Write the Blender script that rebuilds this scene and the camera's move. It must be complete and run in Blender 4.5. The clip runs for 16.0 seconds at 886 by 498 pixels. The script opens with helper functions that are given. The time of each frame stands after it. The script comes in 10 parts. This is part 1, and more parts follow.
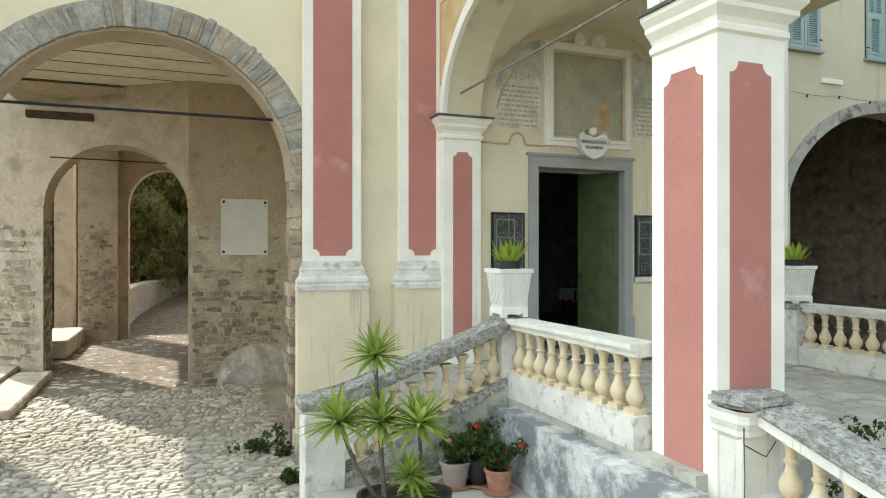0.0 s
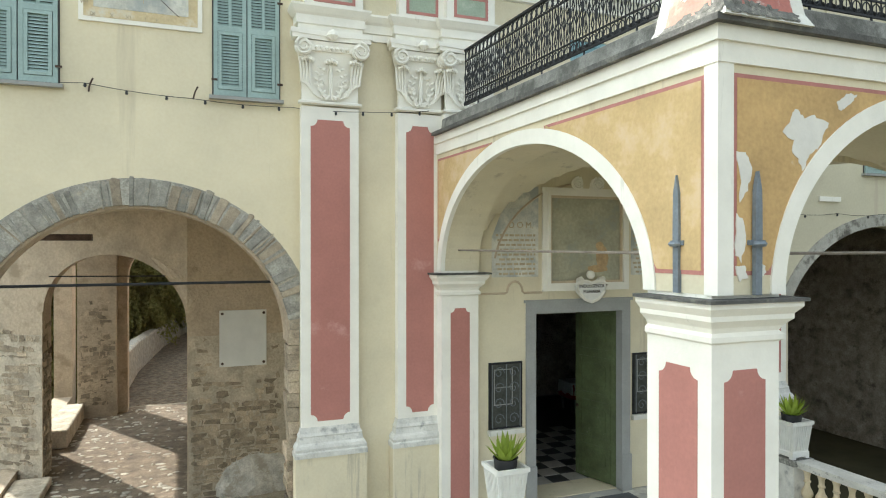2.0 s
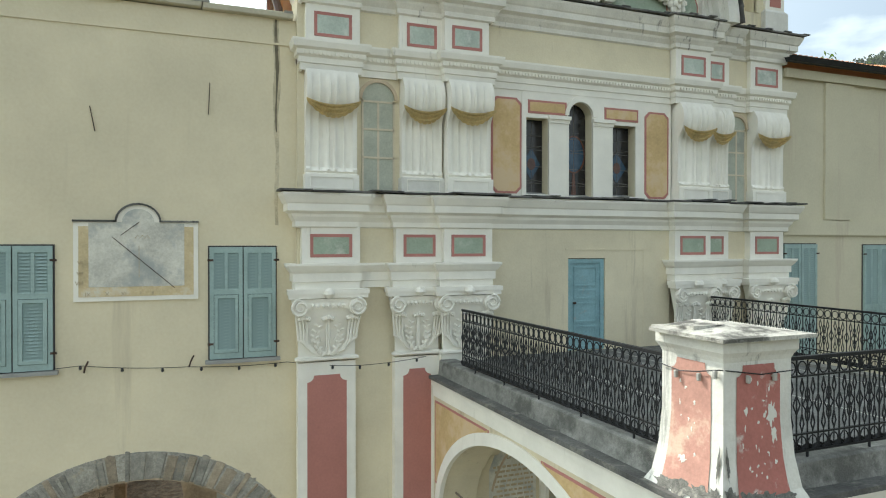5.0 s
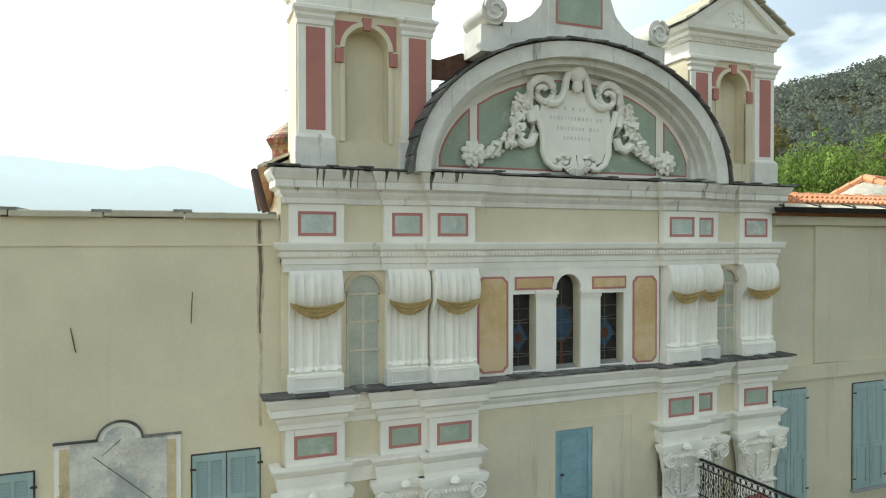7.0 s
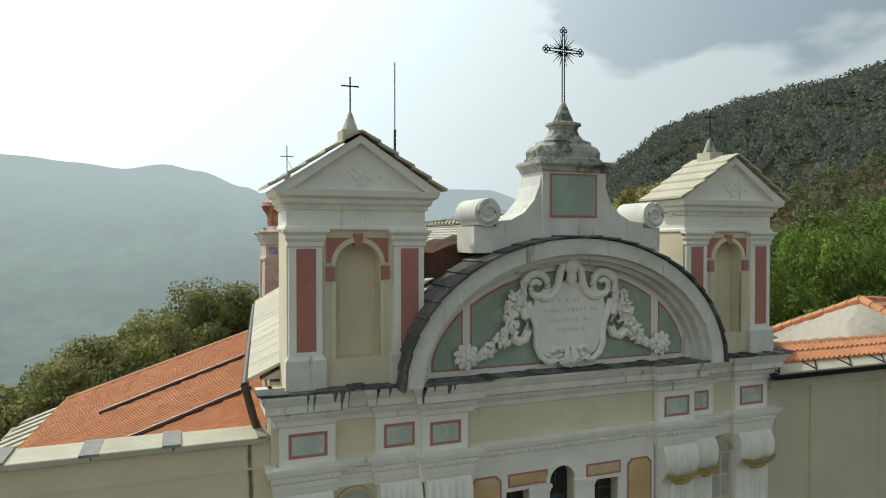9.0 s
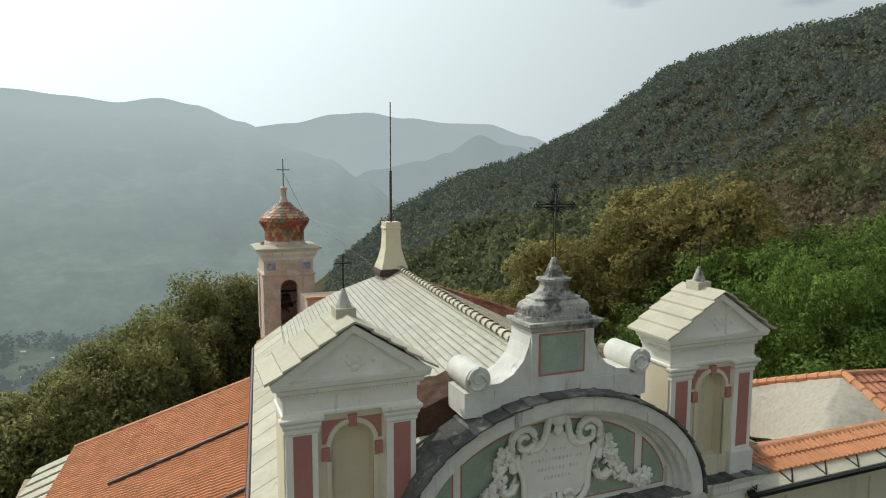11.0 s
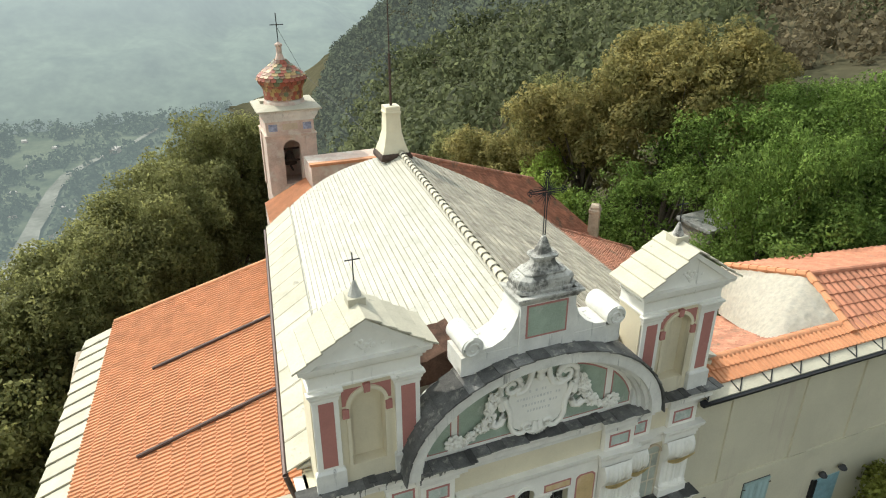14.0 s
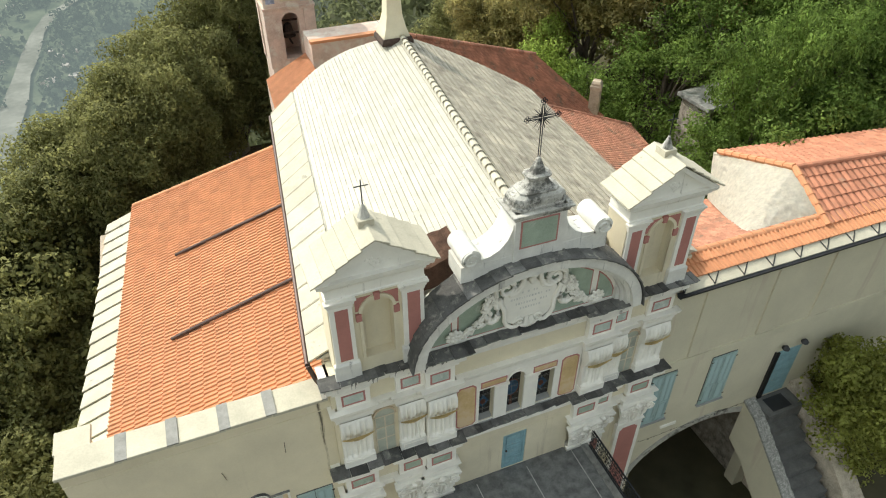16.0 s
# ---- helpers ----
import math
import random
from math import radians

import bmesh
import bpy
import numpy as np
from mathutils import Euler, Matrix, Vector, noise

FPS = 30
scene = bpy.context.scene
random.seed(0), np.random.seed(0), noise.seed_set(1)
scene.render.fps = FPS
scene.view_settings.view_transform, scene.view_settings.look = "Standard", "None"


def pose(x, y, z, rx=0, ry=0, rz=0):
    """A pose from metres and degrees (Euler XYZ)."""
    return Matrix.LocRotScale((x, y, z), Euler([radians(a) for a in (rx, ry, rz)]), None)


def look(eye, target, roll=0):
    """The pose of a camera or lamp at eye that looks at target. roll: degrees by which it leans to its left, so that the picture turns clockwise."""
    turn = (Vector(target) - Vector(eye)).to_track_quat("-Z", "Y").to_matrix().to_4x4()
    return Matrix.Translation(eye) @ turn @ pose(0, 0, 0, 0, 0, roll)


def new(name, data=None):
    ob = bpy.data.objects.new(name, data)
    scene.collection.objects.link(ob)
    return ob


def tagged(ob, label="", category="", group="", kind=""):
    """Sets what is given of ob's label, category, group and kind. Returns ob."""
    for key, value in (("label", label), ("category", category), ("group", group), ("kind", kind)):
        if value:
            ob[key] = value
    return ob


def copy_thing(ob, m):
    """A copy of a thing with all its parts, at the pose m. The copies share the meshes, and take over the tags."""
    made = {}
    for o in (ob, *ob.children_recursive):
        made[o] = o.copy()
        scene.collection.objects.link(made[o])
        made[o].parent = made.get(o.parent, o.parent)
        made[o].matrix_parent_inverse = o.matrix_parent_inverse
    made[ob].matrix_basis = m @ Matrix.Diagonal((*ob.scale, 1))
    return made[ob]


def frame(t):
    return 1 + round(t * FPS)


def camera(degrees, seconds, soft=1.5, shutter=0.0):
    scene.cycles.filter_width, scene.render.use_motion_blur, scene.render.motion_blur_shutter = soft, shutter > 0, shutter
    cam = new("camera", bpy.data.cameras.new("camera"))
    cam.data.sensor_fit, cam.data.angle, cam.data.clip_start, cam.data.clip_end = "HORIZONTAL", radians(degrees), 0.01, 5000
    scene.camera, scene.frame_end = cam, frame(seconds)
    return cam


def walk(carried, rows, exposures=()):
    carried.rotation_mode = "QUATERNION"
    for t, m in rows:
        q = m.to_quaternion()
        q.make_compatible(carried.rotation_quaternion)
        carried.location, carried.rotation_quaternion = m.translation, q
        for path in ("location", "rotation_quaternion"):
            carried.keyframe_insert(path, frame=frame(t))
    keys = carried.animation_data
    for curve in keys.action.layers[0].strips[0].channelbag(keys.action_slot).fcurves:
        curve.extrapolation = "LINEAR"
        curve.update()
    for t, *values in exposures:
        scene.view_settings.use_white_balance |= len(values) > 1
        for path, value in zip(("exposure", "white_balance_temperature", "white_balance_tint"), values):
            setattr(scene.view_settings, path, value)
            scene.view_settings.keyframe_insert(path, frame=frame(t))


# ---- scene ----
cam = camera(67.3, 16.0, 1.1)
METRES, EYE, TILT, LEAN, TURN = 21.6, 2.9, 0.0, 0.0, -21.3
ROWS = [
    (0.0, 0.0, 0.0, 0.0, -0.0, 0.0, -0.0),
    (0.5, 0.0016, -0.0001, 0.0294, 0.02, -0.07, -0.01),
    (1.0, 0.0022, -0.0008, 0.0579, 0.03, -0.16, 0.01),
    (1.5, 0.0018, -0.001, 0.0868, 0.03, -0.21, 0.01),
    (2.0, 0.0018, -0.0005, 0.1141, 0.01, -0.26, 0.0),
    (2.5, 0.0015, 0.0, 0.1409, 0.01, -0.31, 0.01),
    (3.0, 0.0004, 0.0005, 0.1663, -0.02, -0.35, 0.01),
    (3.5, 0.0004, 0.0011, 0.1939, -0.05, -0.37, -0.01),
    (4.0, 0.0005, 0.0015, 0.2235, -0.07, -0.39, -0.02),
    (6.5, 0.0103, 0.0041, 0.391, -0.12, -0.59, 0.04),
    (7.0, 0.0124, 0.0059, 0.4251, -0.19, -0.66, 0.03),
    (7.5, 0.0139, 0.0077, 0.4615, -0.22, -0.71, 0.03),
    (8.0, 0.0149, 0.0092, 0.4977, -0.23, -0.74, 0.02),
    (8.5, 0.0149, 0.0104, 0.5315, -0.3, -0.79, 0.01),
    (9.0, 0.0163, 0.0124, 0.5752, -0.37, -0.88, 0.01),
    (9.5, 0.0179, 0.0128, 0.6266, -0.38, -1.09, -0.04),
    (12.0, 0.0228, 0.0105, 0.8058, -0.48, -12.25, -0.11),
    (12.5, 0.0228, 0.01, 0.8316, -0.48, -15.14, -0.09),
    (13.0, 0.0229, 0.0089, 0.8607, -0.48, -18.27, -0.07),
    (13.5, 0.0227, 0.008, 0.8886, -0.47, -21.58, -0.02),
    (14.0, 0.0224, 0.0078, 0.9167, -0.45, -24.98, 0.02),
    (14.5, 0.0218, 0.0067, 0.941, -0.46, -28.11, 0.06),
    (15.0, 0.0219, 0.0044, 0.9633, -0.42, -31.49, 0.1),
    (15.5, 0.0219, 0.0016, 0.981, -0.42, -34.85, 0.16),
    (16.0, 0.0228, -0.001, 0.9985, -0.38, -38.21, 0.2),
]
EXPOSURES = [(0.0, 0.64, 6200, 8), (2.0, 0.52, 6150, 8), (4.0, 0.20, 6150, 7), (6.5, -0.19, 6100, 6), (7.2, -0.06, 6150, 6), (8.0, -0.38, 6150, 6), (9.0, -1.02, 6250, 6), (9.7, -1.28, 6250, 6), (12.0, -0.78, 6250, 8), (13.0, -0.44, 6250, 8), (16.0, -0.34, 6400, 9)]
walk(cam, [(t, pose(0, 0, EYE, TILT, LEAN, TURN) @ pose(METRES * x, METRES * y, METRES * z, 90 + pitch, roll, yaw)) for t, x, y, z, yaw, pitch, roll in ROWS], EXPOSURES)

# ---- daylight ----
SUN_FROM = Vector((-0.389, 0.647, 0.656)).normalized()
world = bpy.data.worlds.new("sky")
scene.world = world
world.use_nodes = True
wn, wl = world.node_tree.nodes, world.node_tree.links
wn.clear()
w_out = wn.new("ShaderNodeOutputWorld")
w_bg = wn.new("ShaderNodeBackground")
w_sky = wn.new("ShaderNodeTexSky")
w_sky.sky_type, w_sky.sun_disc = "NISHITA", False
w_sky.sun_elevation = math.asin(SUN_FROM.z)
w_sky.sun_rotation = math.atan2(SUN_FROM.x, SUN_FROM.y)
w_sky.air_density, w_sky.dust_density, w_sky.altitude = 1.2, 2.2, 300
w_tc = wn.new("ShaderNodeTexCoord")
w_map = wn.new("ShaderNodeMapping")
w_map.inputs["Scale"].default_value = (1.5, 1.5, 3.6)
w_no = wn.new("ShaderNodeTexNoise")
w_no.inputs["Scale"].default_value, w_no.inputs["Detail"].default_value = 1.5, 7.0
w_dot = wn.new("ShaderNodeVectorMath")
w_dot.operation = "DOT_PRODUCT"
w_dot.inputs[1].default_value = (-0.28, -0.02, -1.0)
w_sum = wn.new("ShaderNodeMath")
w_sum.operation = "MULTIPLY_ADD"
w_sum.inputs[1].default_value = 1.5
w_ramp = wn.new("ShaderNodeValToRGB")
w_ramp.color_ramp.elements[0].position, w_ramp.color_ramp.elements[1].position = 0.225, 0.29
w_ramp.color_ramp.elements[0].color = (0.36, 0.36, 0.36, 1)
w_mix = wn.new("ShaderNodeMix")
w_mix.data_type = "RGBA"
wl.new(w_tc.outputs["Generated"], w_map.inputs["Vector"])
wl.new(w_map.outputs["Vector"], w_no.inputs["Vector"])
wl.new(w_tc.outputs["Generated"], w_dot.inputs[0])
wl.new(w_dot.outputs["Value"], w_sum.inputs[0])
wl.new(w_no.outputs["Fac"], w_sum.inputs[2])
w_up = wn.new("ShaderNodeMath")
w_up.inputs[1].default_value = 0.55
wl.new(w_sum.outputs[0], w_up.inputs[0])
wl.new(w_up.outputs[0], w_ramp.inputs["Fac"])
# bright hazy glare round the sun
w_near = wn.new("ShaderNodeVectorMath")
w_near.operation = "DOT_PRODUCT"
w_near.inputs[1].default_value = SUN_FROM
w_pos, w_pow, w_add, w_gain = [wn.new("ShaderNodeMath") for k in range(4)]
w_pos.operation, w_pow.operation, w_add.operation, w_gain.operation = "MAXIMUM", "POWER", "ADD", "MULTIPLY_ADD"
w_pos.inputs[1].default_value, w_pow.inputs[1].default_value = 0.0, 2.0
w_gain.inputs[1].default_value, w_gain.inputs[2].default_value = 2.0, 1.05
w_add.use_clamp = True
w_glare = wn.new("ShaderNodeVectorMath")
w_glare.operation = "SCALE"
w_glare.inputs[0].default_value = (7.05, 7.65, 7.65)
wl.new(w_tc.outputs["Generated"], w_near.inputs[0])
wl.new(w_near.outputs["Value"], w_pos.inputs[0])
wl.new(w_pos.outputs[0], w_pow.inputs[0])
wl.new(w_pow.outputs[0], w_add.inputs[1])
wl.new(w_ramp.outputs["Color"], w_add.inputs[0])
wl.new(w_pow.outputs[0], w_gain.inputs[0])
wl.new(w_gain.outputs[0], w_glare.inputs["Scale"])
wl.new(w_glare.outputs["Vector"], w_mix.inputs["B"])
wl.new(w_add.outputs[0], w_mix.inputs["Factor"])
wl.new(w_sky.outputs["Color"], w_mix.inputs["A"])
wl.new(w_mix.outputs["Result"], w_bg.inputs["Color"])
w_bg.inputs["Strength"].default_value = 0.14
wl.new(w_bg.outputs["Background"], w_out.inputs["Surface"])
sun = new("sun", bpy.data.lights.new("sun", "SUN"))
sun.data.energy, sun.data.angle, sun.data.color = 5.0, radians(0.7), (1.0, 0.93, 0.82)
sun.matrix_world = look(SUN_FROM * 100, (0, 0, 0))

# ---- materials ----


def material(name, base, rough=0.8, metal=0.0, vary=0.12, scale=3.0, fine=40.0, bump=0.15, stain=None, stain_amount=0.0, stain_scale=1.2,
             streak=False, random_value=0.0, dist=0.02, second=None):
    """Painted or mineral surface: two scales of mottling, optional stains, relief and a shift from piece to piece."""
    m = bpy.data.materials.new(name)
    m.use_nodes = True
    n, l = m.node_tree.nodes, m.node_tree.links
    p = n["Principled BSDF"]
    p.inputs["Roughness"].default_value, p.inputs["Metallic"].default_value = rough, metal
    tc = n.new("ShaderNodeTexCoord")
    mp = n.new("ShaderNodeMapping")
    l.new(tc.outputs["Object"], mp.inputs["Vector"])
    big, small = n.new("ShaderNodeTexNoise"), n.new("ShaderNodeTexNoise")
    big.inputs["Scale"].default_value, big.inputs["Detail"].default_value, big.inputs["Roughness"].default_value = scale, 5.0, 0.62
    small.inputs["Scale"].default_value, small.inputs["Detail"].default_value = fine, 4.0
    for k in (big, small):
        l.new(mp.outputs["Vector"], k.inputs["Vector"])
    dark, light = [tuple(c * f for c in base) + (1,) for f in (1 - 1.6 * vary, 1 + 1.2 * vary)]
    ramp = n.new("ShaderNodeValToRGB")
    e = ramp.color_ramp.elements
    e[0].position, e[0].color, e[1].position, e[1].color = 0.30, dark, 0.72, light
    if second:
        e[0].color = tuple(second) + (1,)
    l.new(big.outputs["Fac"], ramp.inputs["Fac"])
    col = ramp.outputs["Color"]
    grain = n.new("ShaderNodeMix")
    grain.data_type, grain.blend_type = "RGBA", "OVERLAY"
    grain.inputs["Factor"].default_value = min(0.9, vary * 1.6)
    l.new(col, grain.inputs["A"])
    l.new(small.outputs["Fac"], grain.inputs["B"])
    col = grain.outputs["Result"]
    if stain:
        sm = n.new("ShaderNodeMapping")
        sm.inputs["Scale"].default_value = (3.0, 3.0, 0.25) if streak else (1, 1, 1)
        l.new(tc.outputs["Object"], sm.inputs["Vector"])
        sn = n.new("ShaderNodeTexNoise")
        sn.inputs["Scale"].default_value, sn.inputs["Detail"].default_value, sn.inputs["Roughness"].default_value = stain_scale, 7.0, 0.68
        l.new(sm.outputs["Vector"], sn.inputs["Vector"])
        sr = n.new("ShaderNodeValToRGB")
        lo = 0.68 - 0.33 * stain_amount
        sr.color_ramp.elements[0].position, sr.color_ramp.elements[1].position = lo, lo + 0.12
        l.new(sn.outputs["Fac"], sr.inputs["Fac"])
        sx = n.new("ShaderNodeMix")
        sx.data_type = "RGBA"
        l.new(sr.outputs["Color"], sx.inputs["Factor"])
        l.new(col, sx.inputs["A"])
        sx.inputs["B"].default_value = tuple(stain) + (1,)
        col = sx.outputs["Result"]
    if random_value:
        oi, geo, hsv = n.new("ShaderNodeObjectInfo"), n.new("ShaderNodeNewGeometry"), n.new("ShaderNodeHueSaturation")
        add, rng = n.new("ShaderNodeMath"), n.new("ShaderNodeMapRange")
        add.operation = "ADD"
        l.new(oi.outputs["Random"], add.inputs[0])
        l.new(geo.outputs["Random Per Island"], add.inputs[1])
        fr = n.new("ShaderNodeMath")
        fr.operation = "FRACT"
        l.new(add.outputs[0], fr.inputs[0])
        rng.inputs["To Min"].default_value, rng.inputs["To Max"].default_value = 1 - random_value, 1 + random_value
        l.new(fr.outputs[0], rng.inputs["Value"])
        l.new(rng.outputs["Result"], hsv.inputs["Value"])
        l.new(col, hsv.inputs["Color"])
        col = hsv.outputs["Color"]
    l.new(col, p.inputs["Base Color"])
    if bump:
        bp = n.new("ShaderNodeBump")
        bp.inputs["Strength"].default_value, bp.inputs["Distance"].default_value = bump, dist
        ad = n.new("ShaderNodeMath")
        ad.operation = "ADD"
        l.new(small.outputs["Fac"], ad.inputs[0])
        l.new(big.outputs["Fac"], ad.inputs[1])
        l.new(ad.outputs[0], bp.inputs["Height"])
        l.new(bp.outputs["Normal"], p.inputs["Normal"])
    return m


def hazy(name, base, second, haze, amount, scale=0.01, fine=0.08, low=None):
    """Far hillside of woods and scree, with the haze before it painted on as emission."""
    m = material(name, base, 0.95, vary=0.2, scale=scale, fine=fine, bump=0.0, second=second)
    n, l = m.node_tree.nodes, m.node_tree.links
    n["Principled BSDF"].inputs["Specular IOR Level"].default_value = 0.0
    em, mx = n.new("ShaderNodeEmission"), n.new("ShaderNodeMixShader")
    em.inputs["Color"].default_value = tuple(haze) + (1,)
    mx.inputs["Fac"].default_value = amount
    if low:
        # the painted haze grows from the valley floor to the crest
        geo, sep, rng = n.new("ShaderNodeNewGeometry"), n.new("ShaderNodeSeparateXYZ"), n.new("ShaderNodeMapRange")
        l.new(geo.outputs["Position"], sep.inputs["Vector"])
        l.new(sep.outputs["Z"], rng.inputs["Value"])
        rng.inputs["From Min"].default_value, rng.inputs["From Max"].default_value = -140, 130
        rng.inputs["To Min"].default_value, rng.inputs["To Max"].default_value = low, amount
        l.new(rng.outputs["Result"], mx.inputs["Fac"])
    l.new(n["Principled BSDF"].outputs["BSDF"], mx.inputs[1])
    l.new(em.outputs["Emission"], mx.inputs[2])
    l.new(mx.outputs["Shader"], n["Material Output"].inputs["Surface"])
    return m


CREAM = material("cream_plaster", (0.71, 0.635, 0.455), 0.9, vary=0.07, scale=0.9, fine=30, bump=0.12, stain=(0.50, 0.43, 0.30), stain_amount=0.30, stain_scale=0.9, streak=True)
CREAM_DRIP = material("damp_streaked_cream_plaster", (0.71, 0.635, 0.455), 0.9, vary=0.07, scale=0.9, fine=30, bump=0.12, stain=(0.47, 0.42, 0.31), stain_amount=0.42, stain_scale=2.4, streak=True)
CREAM_WING = material("wing_plaster", (0.72, 0.64, 0.455), 0.9, vary=0.07, scale=0.5, fine=24, bump=0.12, stain=(0.62, 0.545, 0.385), stain_amount=0.22, stain_scale=0.7, streak=True)
WHITE = material("white_stucco", (0.86, 0.828, 0.735), 0.85, vary=0.05, scale=2.0, fine=35, bump=0.10, stain=(0.48, 0.45, 0.37), stain_amount=0.12, stain_scale=1.6, streak=True)
WHITE_DIRTY = material("weathered_stucco", (0.72, 0.70, 0.63), 0.9, vary=0.10, scale=2.0, fine=30, bump=0.25, stain=(0.22, 0.21, 0.18), stain_amount=0.26, stain_scale=2.2, streak=True)
ROSE = material("rose_paint", (0.45, 0.195, 0.16), 0.88, vary=0.07, scale=1.2, fine=30, bump=0.08, stain=(0.56, 0.30, 0.26), stain_amount=0.2, stain_scale=1.4)
CAP_STONE = material("grimy_crest_stone", (0.50, 0.48, 0.42), 0.95, vary=0.2, scale=3, fine=50, bump=0.5, stain=(0.12, 0.115, 0.10), stain_amount=0.60, stain_scale=3.5)
SOOT = material("black_algae_on_plaster", (0.17, 0.165, 0.145), 0.95, vary=0.3, scale=14, fine=90, bump=0.3, stain=(0.34, 0.32, 0.27), stain_amount=0.45, stain_scale=16)
KERB_GREY = material("smooth_grey_kerb_render", (0.25, 0.245, 0.22), 0.92, vary=0.22, scale=5, fine=60, bump=0.4, stain=(0.11, 0.108, 0.095), stain_amount=0.5, stain_scale=2.0)
# worn rose of the pier's west face, lightened with painted-in sunlight
SUNLIT_ROSE = material("worn_sunlit_rose_paint", (0.56, 0.30, 0.235), 0.9, vary=0.12, scale=3, fine=30, bump=0.15, stain=(0.66, 0.50, 0.38), stain_amount=0.5, stain_scale=3.0)
ROD = material("weathered_iron_tie", (0.26, 0.22, 0.18), 0.8, metal=0.2, vary=0.2, scale=6, bump=0.1)
VOUSSOIR_BROWN = material("brown_voussoir_stone", (0.36, 0.30, 0.22), 0.95, vary=0.22, scale=6, fine=50, bump=0.6, random_value=0.2)
FLAKE = material("bare_white_undercoat", (0.74, 0.71, 0.64), 0.9, vary=0.06, scale=4, fine=40, bump=0.15)
ROSE_PEEL = material("peeling_rose_paint", (0.44, 0.17, 0.14), 0.9, vary=0.10, scale=1.5, fine=30, bump=0.2, stain=(0.66, 0.60, 0.54), stain_amount=0.36, stain_scale=5.0)
ROSE_LINE = material("rose_line", (0.46, 0.20, 0.17), 0.88, vary=0.08, scale=3, bump=0.05)
OCHRE = material("ochre_paint", (0.62, 0.44, 0.215), 0.88, vary=0.12, scale=1.6, fine=26, bump=0.06, stain=(0.66, 0.50, 0.31), stain_amount=0.55, stain_scale=1.6)
SAGE_PALE = material("washed_out_sage_paint", (0.47, 0.53, 0.46), 0.88, vary=0.14, scale=2.0, bump=0.06, stain=(0.62, 0.64, 0.58), stain_amount=0.45, stain_scale=2.5)
SAGE = material("sage_paint", (0.36, 0.43, 0.33), 0.88, vary=0.12, scale=2.0, bump=0.06, stain=(0.52, 0.55, 0.46), stain_amount=0.3, stain_scale=2.5)
RWALL = material("pale_wing_plaster", (0.60, 0.55, 0.40), 0.9, vary=0.07, scale=0.5, fine=24, bump=0.12, stain=(0.52, 0.44, 0.33), stain_amount=0.25, stain_scale=0.6, streak=True)
LICHEN_SHADE = material("slate_joint_lichen_and_shade", (0.33, 0.30, 0.22), 0.95, vary=0.25, scale=5, fine=40, bump=0.2)
STEP_DARK = material("worn_dark_step_stone", (0.13, 0.128, 0.12), 0.95, vary=0.2, scale=2, fine=30, bump=0.3)
JOINT = material("grey_bitumen_joint", (0.27, 0.26, 0.23), 0.85, vary=0.15, scale=4, bump=0.1)
GREY_PLASTER = material("grey_plaster", (0.46, 0.44, 0.38), 0.92, vary=0.16, scale=2.0, fine=40, bump=0.3, stain=(0.12, 0.11, 0.09), stain_amount=0.48, stain_scale=2.2)
GREY_STAIN = material("stained_ledge_plaster", (0.58, 0.585, 0.56), 0.92, vary=0.2, scale=5, fine=50, bump=0.5, stain=(0.20, 0.215, 0.225), stain_amount=0.80, stain_scale=2.2)
LICHEN = material("lichened_stone", (0.40, 0.39, 0.35), 0.95, vary=0.34, scale=9, fine=80, bump=0.7, stain=(0.17, 0.165, 0.15), stain_amount=0.62, stain_scale=26)
BALUSTER = material("baluster_cast_stone", (0.66, 0.55, 0.37), 0.85, vary=0.08, scale=3, fine=50, bump=0.15, stain=(0.40, 0.34, 0.25), stain_amount=0.25, stain_scale=4, random_value=0.06)
SLATE = material("dark_slate", (0.12, 0.117, 0.108), 0.92, vary=0.28, scale=3, fine=40, bump=0.35, stain=(0.26, 0.25, 0.21), stain_amount=0.4, stain_scale=4, random_value=0.5)
SLATE_PALE = material("pale_slate", (0.48, 0.45, 0.36), 0.46, vary=0.10, scale=2, fine=30, bump=0.2, stain=(0.30, 0.275, 0.215), stain_amount=0.18, stain_scale=2.0, random_value=0.07)
SLATE_WORN = material("brown_weathered_slate", (0.45, 0.405, 0.315), 0.75, vary=0.2, scale=2, fine=30, bump=0.25, stain=(0.25, 0.215, 0.165), stain_amount=0.45, stain_scale=1.6, random_value=0.14)
SLAB_PALE = material("pale_stone_slab", (0.53, 0.485, 0.365), 0.85, vary=0.10, scale=1.5, fine=25, bump=0.2, stain=(0.26, 0.24, 0.19), stain_amount=0.25, stain_scale=1.5, random_value=0.08)
TILE = material("terracotta_tile", (0.61, 0.272, 0.13), 0.85, vary=0.09, scale=2.5, fine=40, bump=0.15, stain=(0.56, 0.33, 0.20), stain_amount=0.15, stain_scale=1.2, random_value=0.07)
TILE_RED = material("weathered_red_tile", (0.50, 0.205, 0.115), 0.88, vary=0.14, scale=2.5, fine=40, bump=0.2, stain=(0.40, 0.23, 0.15), stain_amount=0.3, stain_scale=1.6, random_value=0.14)
TILE_OLD = material("old_terracotta_tile", (0.45, 0.205, 0.125), 0.9, vary=0.18, scale=2.0, fine=40, bump=0.2, stain=(0.22, 0.15, 0.10), stain_amount=0.4, stain_scale=1.5, random_value=0.2)
STONE = material("rubble_wall_mortar", (0.50, 0.43, 0.33), 0.95, vary=0.24, scale=2.2, fine=22, bump=0.6, stain=(0.30, 0.25, 0.18), stain_amount=0.35, stain_scale=2.4, dist=0.04)
